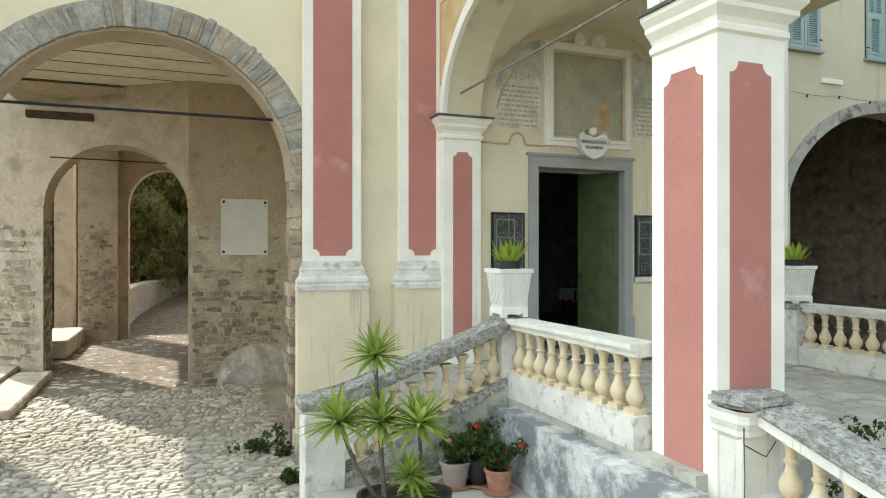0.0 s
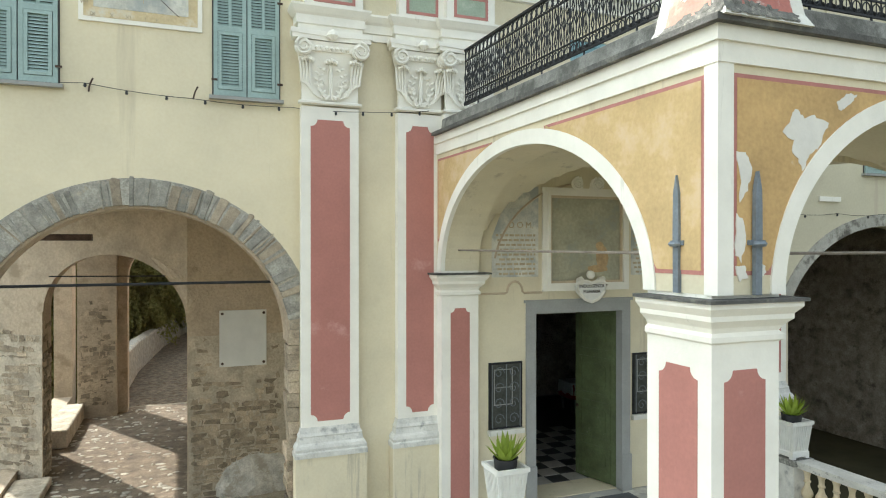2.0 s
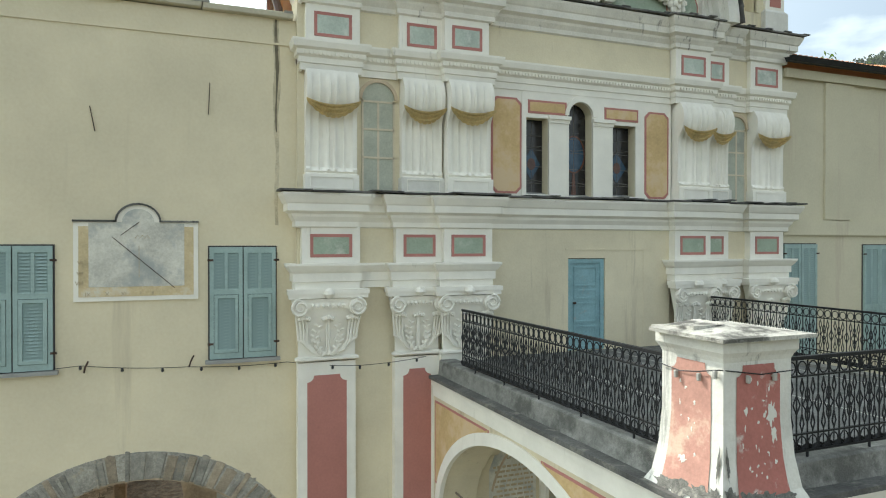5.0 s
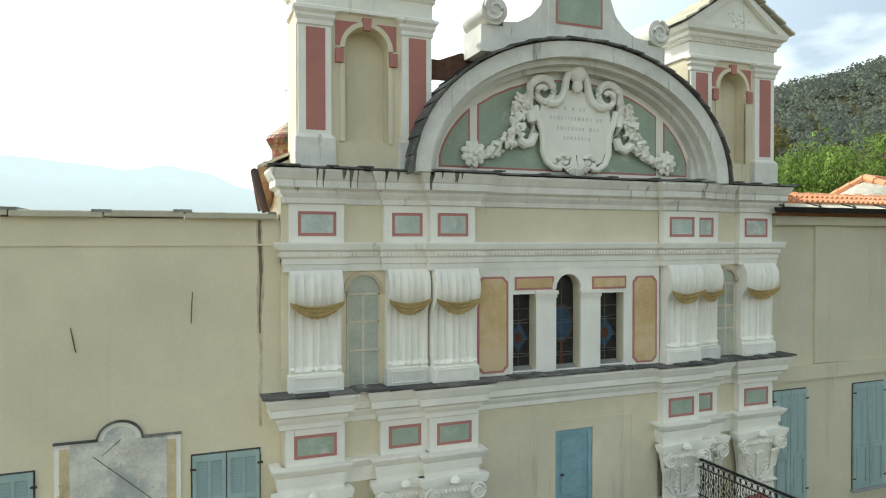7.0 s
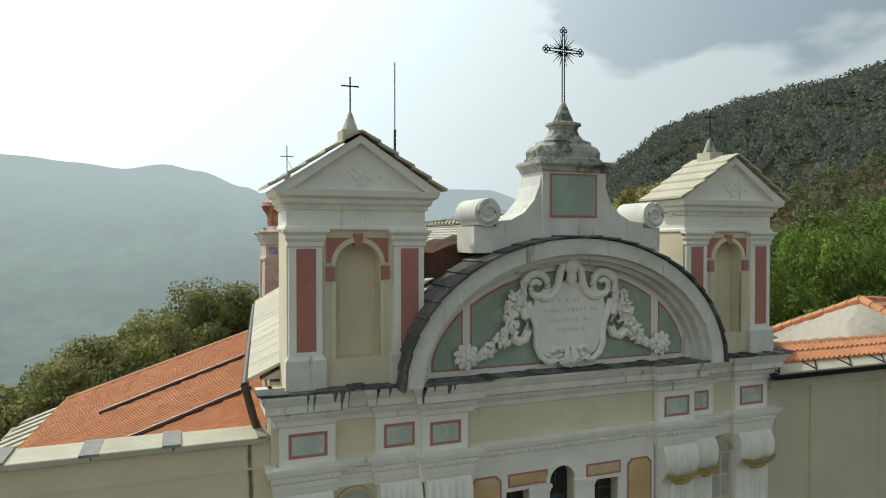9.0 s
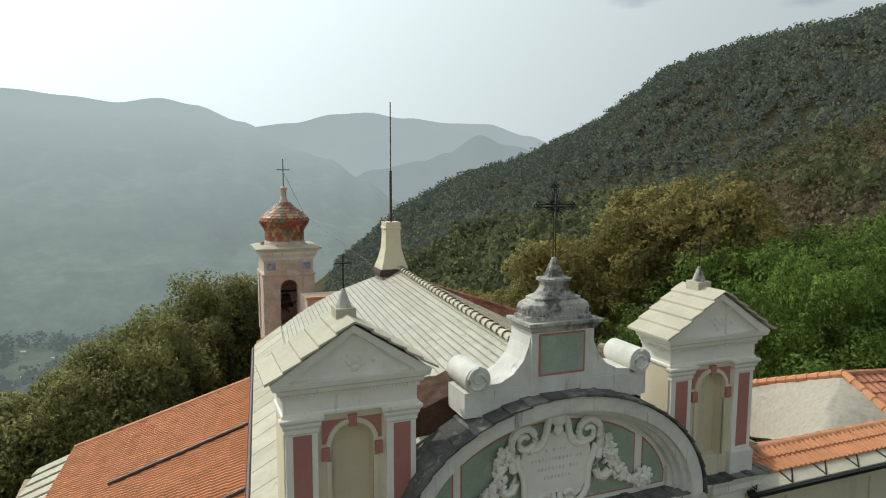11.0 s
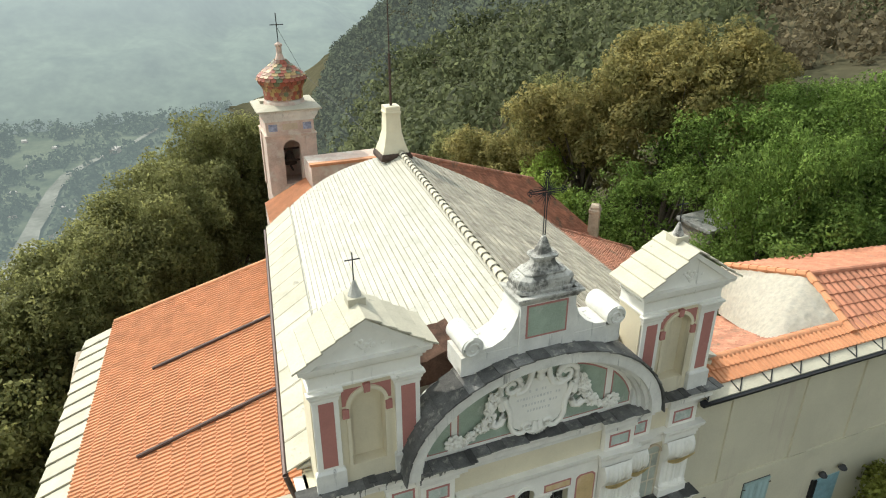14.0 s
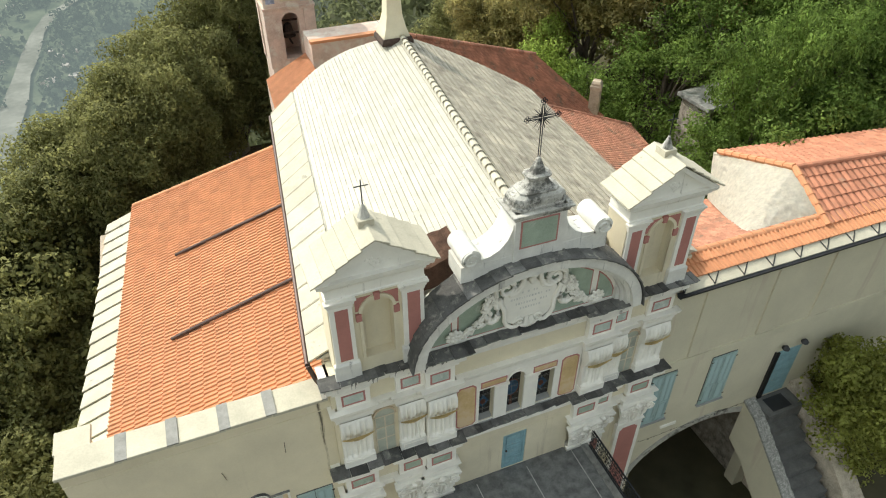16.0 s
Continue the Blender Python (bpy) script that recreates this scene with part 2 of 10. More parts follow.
RUBBLE = material("rubble_stone", (0.37, 0.30, 0.215), 0.95, vary=0.26, scale=5, fine=40, bump=0.8, random_value=0.40, stain=(0.44, 0.36, 0.26), stain_amount=0.3, stain_scale=4)
ARCH_STONE = material("grey_voussoir_stone", (0.30, 0.285, 0.245), 0.95, vary=0.22, scale=6, fine=50, bump=0.6, random_value=0.22, stain=(0.40, 0.34, 0.25), stain_amount=0.4, stain_scale=3)
COURT = material("dark_rubble", (0.32, 0.28, 0.225), 0.95, vary=0.3, scale=3, fine=25, bump=0.9, stain=(0.12, 0.10, 0.08), stain_amount=0.4, stain_scale=2.0, dist=0.04)
OLD_PLASTER = material("old_pink_plaster", (0.50, 0.405, 0.295), 0.95, vary=0.18, scale=1.1, fine=18, bump=0.6, stain=(0.33, 0.26, 0.18), stain_amount=0.45, stain_scale=1.1, dist=0.04)
COBBLE = material("cobble_stone", (0.46, 0.42, 0.34), 0.9, vary=0.2, scale=6, fine=50, bump=0.4, random_value=0.30)
EARTH = material("cobble_bed_earth", (0.34, 0.295, 0.22), 0.95, vary=0.25, scale=2.5, fine=40, bump=0.5)
CONCRETE = material("concrete", (0.42, 0.41, 0.37), 0.92, vary=0.12, scale=1.5, fine=40, bump=0.2, stain=(0.24, 0.23, 0.21), stain_amount=0.3, stain_scale=1.4)
STREAKED = material("water_streaked_stucco", (0.79, 0.76, 0.68), 0.9, vary=0.10, scale=2.0, fine=30, bump=0.25, stain=(0.17, 0.155, 0.13), stain_amount=0.25, stain_scale=1.9, streak=True)
TERRACE = material("terrace_gravel_screed", (0.16, 0.16, 0.15), 0.92, vary=0.3, scale=4, fine=60, bump=0.4)
SHUTTER = material("blue_grey_shutter_paint", (0.325, 0.43, 0.405), 0.65, vary=0.10, scale=3, fine=30, bump=0.08, stain=(0.34, 0.38, 0.36), stain_amount=0.2, stain_scale=3)
BLUE_DOOR = material("flaking_blue_paint", (0.25, 0.41, 0.44), 0.7, vary=0.12, scale=4, fine=30, bump=0.15, stain=(0.36, 0.36, 0.32), stain_amount=0.25, stain_scale=5)
GREEN_DOOR = material("worn_green_door_paint", (0.10, 0.125, 0.055), 0.6, vary=0.2, scale=3, fine=30, bump=0.15, stain=(0.24, 0.23, 0.17), stain_amount=0.2, stain_scale=4)
JAMB = material("grey_stone_surround", (0.33, 0.33, 0.31), 0.8, vary=0.08, scale=2, fine=40, bump=0.12)
IRON = material("black_wrought_iron", (0.030, 0.031, 0.033), 0.55, metal=0.6, vary=0.2, scale=8, fine=50, bump=0.1)
RUST = material("dark_rusty_iron", (0.085, 0.055, 0.04), 0.8, metal=0.3, vary=0.3, scale=8, fine=50, bump=0.2)
FLASH = material("rusted_brown_flashing", (0.17, 0.095, 0.062), 0.95, vary=0.3, scale=4, fine=40, bump=0.3)
STEEL_BLUE = material("grey_blue_painted_iron", (0.19, 0.22, 0.25), 0.6, metal=0.2, vary=0.15, scale=6, bump=0.1)
PIPE = material("brown_copper_gutter", (0.085, 0.055, 0.045), 0.5, metal=0.4, vary=0.15, scale=4, bump=0.05)
GLASS_DARK = material("leaded_dark_glass", (0.022, 0.021, 0.022), 0.22, vary=0.25, scale=9, bump=0.0)
LEAD = material("dull_lead_came", (0.17, 0.165, 0.15), 0.6, metal=0.3, vary=0.1, scale=8, bump=0.0)
GLASS_BLUE = material("blue_stained_glass", (0.035, 0.075, 0.125), 0.25, vary=0.25, scale=8, bump=0.0)
GLASS_RED = material("brown_stained_glass", (0.11, 0.045, 0.028), 0.25, vary=0.25, scale=8, bump=0.0)
FAKE_GLASS = material("painted_grey_pane", (0.45, 0.465, 0.375), 0.8, vary=0.14, scale=2, bump=0.04, stain=(0.34, 0.345, 0.29), stain_amount=0.3, stain_scale=1.6)
PANE_BAR = material("pale_painted_bars", (0.64, 0.57, 0.43), 0.85, vary=0.08, scale=4, bump=0.05)
FRAME_PALE = material("painted_window_frame", (0.58, 0.47, 0.33), 0.85, vary=0.08, scale=4, bump=0.05)
GOLD = material("ochre_gilt_swag", (0.66, 0.52, 0.25), 0.8, vary=0.15, scale=5, fine=40, bump=0.15)
# shade of unlit insides put into the colour; also the table and the crack
DARK = material("interior_shade_dark", (0.07, 0.066, 0.062), 0.95, vary=0.1, scale=2, bump=0.05)
CLAY = material("clay_pot", (0.42, 0.21, 0.13), 0.9, vary=0.15, scale=8, bump=0.2, stain=(0.55, 0.46, 0.38), stain_amount=0.3, stain_scale=6)
POT_GREY = material("taupe_plastic_pot", (0.33, 0.28, 0.25), 0.6, vary=0.06, scale=5, bump=0.05)
POT_BLACK = material("black_plastic_pot", (0.022, 0.022, 0.024), 0.5, vary=0.1, scale=5, bump=0.05)
POT_WHITE = material("white_plastic_planter", (0.76, 0.75, 0.70), 0.55, vary=0.05, scale=6, bump=0.06)
SOIL = material("potting_soil", (0.06, 0.042, 0.03), 0.98, vary=0.3, scale=20, bump=0.6)
PINK_WALL = material("faded_pink_plaster", (0.62, 0.46, 0.365), 0.92, vary=0.14, scale=1.6, fine=20, bump=0.2, stain=(0.66, 0.58, 0.48), stain_amount=0.5, stain_scale=1.5)
ROUGH_WHITE = material("rough_cast_lime", (0.80, 0.745, 0.62), 0.95, vary=0.10, scale=7, fine=38, bump=0.8, stain=(0.60, 0.55, 0.46), stain_amount=0.2, stain_scale=6, dist=0.03)
BEAM = material("grey_ceiling_boards", (0.78, 0.72, 0.58), 0.9, vary=0.10, scale=3, fine=30, bump=0.15)
BARK = material("tree_bark", (0.13, 0.10, 0.075), 0.95, vary=0.3, scale=6, fine=30, bump=0.8)
CLOTH_WHITE = material("white_table_linen", (0.75, 0.75, 0.73), 0.9, vary=0.04, scale=6, bump=0.1)
CLOTH_RED = material("red_table_cover", (0.28, 0.03, 0.03), 0.9, vary=0.1, scale=6, bump=0.1)
FRESCO = material("faded_fresco_sky", (0.42, 0.40, 0.29), 0.9, vary=0.16, scale=2.0, fine=18, bump=0.05, stain=(0.34, 0.35, 0.29), stain_amount=0.45, stain_scale=2.2)
FRESCO_WARM = material("fresco_ochre_figure_shape", (0.50, 0.35, 0.19), 0.9, vary=0.15, scale=6, bump=0.05)
INK = material("faded_brown_lettering", (0.50, 0.41, 0.27), 0.9, vary=0.15, scale=8, bump=0.0)
INK_DARK = material("dark_lettering", (0.06, 0.05, 0.045), 0.9, vary=0.1, scale=8, bump=0.0)
LETTER_PALE = material("worn_carved_letters", (0.68, 0.66, 0.60), 0.9, vary=0.1, scale=8, bump=0.0)
METAL_SHEET = material("galvanised_plaque", (0.66, 0.655, 0.62), 0.6, vary=0.05, scale=3, bump=0.04)
MARBLE_D = material("dark_floor_tile", (0.06, 0.06, 0.06), 0.4, vary=0.15, scale=4, bump=0.02)
MARBLE_L = material("light_floor_tile", (0.50, 0.48, 0.43), 0.4, vary=0.10, scale=4, bump=0.02)


def leaf_material(name, base, var=0.35, second=None):
    m = material(name, base, 0.6, vary=0.18, scale=0.7, fine=3.0, bump=0.0, random_value=var, second=second)
    n, l = m.node_tree.nodes, m.node_tree.links
    n["Principled BSDF"].inputs["Specular IOR Level"].default_value = 0.12
    col = n["Principled BSDF"].inputs["Base Color"].links[0].from_socket
    tr, mx = n.new("ShaderNodeBsdfTranslucent"), n.new("ShaderNodeMixShader")
    l.new(col, tr.inputs["Color"])
    mx.inputs["Fac"].default_value = 0.58
    l.new(n["Principled BSDF"].outputs["BSDF"], mx.inputs[1])
    l.new(tr.outputs["BSDF"], mx.inputs[2])
    l.new(mx.outputs["Shader"], n["Material Output"].inputs["Surface"])
    return m


OAK = leaf_material("holm_oak_leaves", (0.270, 0.265, 0.098), 0.20, (0.185, 0.190, 0.076))
OAK_WARM = leaf_material("browning_oak_leaves", (0.36, 0.295, 0.11), 0.25, (0.17, 0.17, 0.06))
ACACIA = leaf_material("fresh_locust_leaves", (0.215, 0.305, 0.066), 0.42, (0.105, 0.16, 0.04))
ACACIA_LIGHT = leaf_material("young_locust_leaves", (0.33, 0.42, 0.085), 0.35, (0.19, 0.26, 0.055))
YUCCA = leaf_material("yucca_leaves", (0.33, 0.43, 0.10), 0.25)
SHRUB = leaf_material("shrub_leaves", (0.08, 0.12, 0.035), 0.35)
PETAL_RED = material("red_geranium_petals", (0.60, 0.03, 0.02), 0.7, vary=0.1, scale=10, bump=0)
PETAL_PINK = material("pink_geranium_petals", (0.65, 0.25, 0.35), 0.7, vary=0.1, scale=10, bump=0)

# ---- building tools ----


def finish(bm, name, mat, smooth=False):
    me = bpy.data.meshes.new(name)
    bmesh.ops.recalc_face_normals(bm, faces=bm.faces)
    bm.to_mesh(me)
    bm.free()
    me.materials.append(mat)
    if smooth:
        me.polygons.foreach_set("use_smooth", [True] * len(me.polygons))
        me.set_sharp_from_angle(angle=radians(38))
    return me


def part(name, bm, mat, parent=None, label="", smooth=False):
    """One mesh object under a thing or under a part."""
    ob = new(name, finish(bm, name, mat, smooth))
    if parent:
        ob.parent = parent
        if parent.type == "EMPTY":
            ob.matrix_parent_inverse = Matrix.Translation(-parent.location)
    if label:
        ob["label"] = label
    return ob


def thing(name, label, category, at=(0, 0, 0), group="", kind=""):
    ob = new(name)
    ob.location = at
    ob.empty_display_size = 0.2
    return tagged(ob, label, category, group, kind)


def solid(name, bm, mat, label, category, group="", kind="", smooth=False):
    return tagged(part(name, bm, mat, None, "", smooth), label, category, group, kind)


def bx(bm, x0, x1, y0, y1, z0, z1):
    v = [bm.verts.new((x, y, z)) for z in (z0, z1) for y in (y0, y1) for x in (x0, x1)]
    for f in ((0, 2, 3, 1), (4, 5, 7, 6), (0, 1, 5, 4), (2, 6, 7, 3), (0, 4, 6, 2), (1, 3, 7, 5)):
        bm.faces.new([v[i] for i in f])
    return v


def box(x0, x1, y0, y1, z0, z1, bevel=0.0):
    bm = bmesh.new()
    bx(bm, x0, x1, y0, y1, z0, z1)
    if bevel:
        bmesh.ops.bevel(bm, geom=bm.edges[:], offset=bevel, segments=1, affect="EDGES")
    return bm


def put(axis, a, p):
    return {"x": (a, p[0], p[1]), "y": (p[0], a, p[1]), "z": (p[0], p[1], a)}[axis]


def prism(bm, pts, axis, a, b):
    """A flat outline given thickness along an axis from a to b."""
    lo, hi = [[bm.verts.new(put(axis, k, p)) for p in pts] for k in (a, b)]
    bm.faces.new(lo)
    bm.faces.new(hi[::-1])
    for i in range(len(pts)):
        j = (i + 1) % len(pts)
        bm.faces.new((lo[i], lo[j], hi[j], hi[i]))
    return lo + hi


def slab(pts, axis, a, b):
    bm = bmesh.new()
    prism(bm, pts, axis, a, b)
    return bm


def sweep(bm, path, profile):
    """A moulding: profile of (outward, z) carried along a plan line; outward is to the right of the line."""
    rings = []
    n = len(path)
    for i, p in enumerate(path):
        d0 = (Vector(p) - Vector(path[i - 1])).normalized() if i else None
        d1 = (Vector(path[i + 1]) - Vector(p)).normalized() if i < n - 1 else None
        a, b = d0 or d1, d1 or d0
        na, nb = Vector((a.y, -a.x)), Vector((b.y, -b.x))
        mit = (na + nb) / max(0.3, 1 + na.dot(nb))
        rings.append([bm.verts.new((p[0] + mit.x * d, p[1] + mit.y * d, z)) for d, z in profile])
    for r, s in zip(rings, rings[1:]):
        for i in range(len(profile)):
            j = (i + 1) % len(profile)
            bm.faces.new((r[i], r[j], s[j], s[i]))
    bm.faces.new(rings[0])
    bm.faces.new(rings[-1][::-1])


def moulding(path, profile):
    bm = bmesh.new()
    sweep(bm, path, profile)
    return bm


def arc(cx, cz, rx, rz, a0, a1, n):
    return [(cx + rx * math.cos(radians(a0 + (a1 - a0) * i / n)), cz + rz * math.sin(radians(a0 + (a1 - a0) * i / n))) for i in range(n + 1)]


def ring(bm, cx, cz, r_in, r_out, axis, a, b, a0=0, a1=180, n=24):
    """An arch band: r_in and r_out are (rx, rz)."""
    prism(bm, arc(cx, cz, *r_out, a0, a1, n) + arc(cx, cz, *r_in, a1, a0, n), axis, a, b)


def lathe(bm, profile, n=12, at=(0, 0, 0), squash=1.0):
    rings = [[bm.verts.new((at[0] + r * math.cos(2 * math.pi * k / n), at[1] + squash * r * math.sin(2 * math.pi * k / n), at[2] + z)) for k in range(n)] for r, z in profile]
    for r, s in zip(rings, rings[1:]):
        for i in range(n):
            j = (i + 1) % n
            bm.faces.new((r[i], r[j], s[j], s[i]))
    bm.faces.new(rings[0][::-1])
    bm.faces.new(rings[-1])


def tube(bm, pts, r, n=6, r1=None):
    """A round bar along a line of points; r1: the radius at its end."""
    pts = [Vector(p) for p in pts]
    rings = []
    for i, p in enumerate(pts):
        d = (pts[min(i + 1, len(pts) - 1)] - pts[max(i - 1, 0)]).normalized()
        u = d.cross(Vector((0, 0, 1)))
        u = u.normalized() if u.length > 0.05 else Vector((1, 0, 0))
        w = d.cross(u)
        q = r + ((r1 if r1 is not None else r) - r) * i / max(1, len(pts) - 1)
        rings.append([bm.verts.new(p + q * (u * math.cos(2 * math.pi * k / n) + w * math.sin(2 * math.pi * k / n))) for k in range(n)])
    for a, b in zip(rings, rings[1:]):
        for i in range(n):
            j = (i + 1) % n
            bm.faces.new((a[i], a[j], b[j], b[i]))
    bm.faces.new(rings[0][::-1])
    bm.faces.new(rings[-1])


def tubes(lines, r, n=6):
    bm = bmesh.new()
    for pts in lines:
        tube(bm, pts, r, n)
    return bm


def wall(bm, x0, x1, z0, z1, y0, y1, holes, axis="y", n=16):
    """A wall with openings cut through: each hole is (a, b, bottom, springing, rise)."""
    xs = x0
    for a, b, bot, spring, rise in sorted(holes):
        if a > xs:
            prism(bm, [(xs, z0), (a, z0), (a, z1), (xs, z1)], axis, y0, y1)
        if bot > z0:
            prism(bm, [(a, z0), (b, z0), (b, bot), (a, bot)], axis, y0, y1)
        c, h = (a + b) / 2, (b - a) / 2
        top = arc(c, spring, h, rise, 180, 0, n) if rise else [(a, spring), (b, spring)]
        for half in ((top[: len(top) // 2 + 1], a, c), (top[len(top) // 2:], c, b)) if rise else ((top, a, b),):
            pts = half[0]
            prism(bm, pts + [(half[2], z1), (half[1], z1)], axis, y0, y1)
        xs = b
    if xs < x1:
        prism(bm, [(xs, z0), (x1, z0), (x1, z1), (xs, z1)], axis, y0, y1)
    bmesh.ops.remove_doubles(bm, verts=bm.verts[:], dist=0.0005)


def frame_bars(bm, x0, x1, z0, z1, w, axis, a, b):
    """Four flat bars round a rectangle, butted."""
    prism(bm, [(x0, z0), (x1, z0), (x1, z0 + w), (x0, z0 + w)], axis, a, b)
    prism(bm, [(x0, z1 - w), (x1, z1 - w), (x1, z1), (x0, z1)], axis, a, b)
    prism(bm, [(x0, z0 + w), (x0 + w, z0 + w), (x0 + w, z1 - w), (x0, z1 - w)], axis, a, b)
    prism(bm, [(x1 - w, z0 + w), (x1, z0 + w), (x1, z1 - w), (x1 - w, z1 - w)], axis, a, b)


def notched(x0, x1, z0, z1, c):
    """A panel with hollowed corners."""
    k = 4
    pts = []
    for cx, cz, s in ((x0, z0, 90), (x1, z0, 180), (x1, z1, 270), (x0, z1, 0)):
        pts += [(cx + c * math.cos(radians(s - 90 * i / k)), cz + c * math.sin(radians(s - 90 * i / k))) for i in range(k + 1)]
    return pts


def clipped(x0, x1, z0, z1, c):
    return [(x0 + c, z0), (x1 - c, z0), (x1, z0 + c), (x1, z1 - c), (x1 - c, z1), (x0 + c, z1), (x0, z1 - c), (x0, z0 + c)]


def writing(words, size, mat, at, turn=(90, 0, 0), parent=None, name="lettering", depth=0.004):
    cu = bpy.data.curves.new(name, "FONT")
    cu.body, cu.size, cu.extrude, cu.align_x, cu.align_y = words, size, depth, "CENTER", "CENTER"
    tmp = bpy.data.objects.new(name, cu)
    scene.collection.objects.link(tmp)
    me = bpy.data.meshes.new_from_object(tmp)
    bpy.data.objects.remove(tmp)
    me.name = name
    me.materials.clear()
    me.materials.append(mat)
    ob = new(name, me)
    ob.matrix_basis = pose(*at, *turn)
    if parent:
        ob.parent = parent
        if parent.type == "EMPTY":
            ob.matrix_parent_inverse = Matrix.Translation(-parent.location)
    return ob

# ---- the church ----
YW, YP, YB, YC = 9.84, 9.70, 9.58, 9.74   # back of the recessed bays, pilasters, inner blocks, middle bay
YU, YBU, YD = 9.745, 9.60, 9.63              # pilasters and inner blocks of the upper storey, wall inside the portico
church = thing("church", "cream and white baroque church with rose and green painted panels", "church", (6.4, 12, 0))
PLAN = [(1.62, 10.3), (1.62, YP), (2.47, YP), (2.47, YW), (3.08, YW), (3.08, YP), (3.80, YP), (3.80, YB), (4.60, YB), (4.60, YC),
        (8.28, YC), (8.28, YB), (9.06, YB), (9.06, YP), (9.60, YP), (9.60, YW), (10.12, YW), (10.12, YP), (11.05, YP), (11.05, 10.3)]
PLAN_UP = [(1.70, 10.3), (1.70, YU), (2.53, YU), (2.53, YW), (3.17, YW), (3.17, YU), (3.88, YU), (3.88, YBU), (4.66, YBU), (4.66, YC),
           (8.30, YC), (8.30, YBU), (9.08, YBU), (9.08, YU), (9.67, YU), (9.67, YW), (10.18, YW), (10.18, YU), (11.06, YU), (11.06, 10.3)]
WINDOWS = [(5.34, 5.76, 9.95, 11.21, 0), (6.14, 6.62, 9.93, 11.29, 0.24), (7.02, 7.52, 9.95, 11.19, 0)]

# body of the front: a wall with the church door, the terrace door and the three windows cut through
bm = bmesh.new()
wall(bm, 4.60, 8.28, 0, 6.8, YC, 10.35, [(5.41, 7.11, 1.12, 4.26, 0)])
wall(bm, 4.60, 8.28, 6.8, 9.86, YC, 10.35, [(6.16, 6.90, 7.30, 8.88, 0)])
wall(bm, 4.60, 8.28, 9.86, 13.12, YC, 10.35, WINDOWS)
part("wall", bm, CREAM, church)
part("side_wall", box(1.64, 4.60, YW, 10.35, 0, 13.12), CREAM, church)
part("side_wall", box(8.28, 11.03, YW, 10.35, 0, 13.12), CREAM, church)
# white ground of the middle storey round the windows
bm = bmesh.new()
wall(bm, 5.26, 7.62, 9.90, 11.66, YC - 0.03, YC + 0.002, WINDOWS)
part("window_surround", bm, WHITE, church)
part("storey_ground", box(4.67, 5.26, YC - 0.02, YC + 0.002, 9.90, 11.66), WHITE, church)
part("storey_ground", box(7.62, 8.29, YC - 0.02, YC + 0.002, 9.90, 11.66), WHITE, church)


def acanthus(bm, x, y, z, w, h, lean=0.10, side=0.0):
    """One curling leaf with a ribbed, toothed blade."""
    rows = 7
    prev = None
    for i in range(rows + 1):
        t = i / rows
        out = 0.015 + lean * t ** 2.2
        zz = z + h * (t - 0.28 * max(0, t - 0.78) * 4)
        half = w * (0.42 + 0.25 * math.sin(t * 3.0)) * (1 - 0.55 * t ** 3) * (1.0 if i % 2 else 0.80)
        xs = x + side * t
        row = [bm.verts.new((xs + k * half, y - out - (0.022 if k == 0 else 0.0) + 0.02 * abs(k), zz - 0.03 * abs(k))) for k in (-1, -0.45, 0, 0.45, 1)]
        if prev:
            for a in range(4):
                bm.faces.new((prev[a], prev[a + 1], row[a + 1], row[a]))
        prev = row


def spiral(bm, x, y, z, r, depth, turns=1.9, flip=1):
    """A scroll: a tapering rope wound into its eye, on a round plate."""
    pts = []
    for i in range(int(turns * 14) + 1):
        a = i / 14 * 2 * math.pi
        q = r * (1 - 0.82 * i / (turns * 14))
        pts.append((x + flip * q * math.sin(a), y - depth, z + q * math.cos(a)))
    tube(bm, pts, r * 0.17, 5, r * 0.10)
    prism(bm, arc(x, z, r * 0.95, r * 0.95, 0, 345, 16), "y", y - depth * 0.8, y)


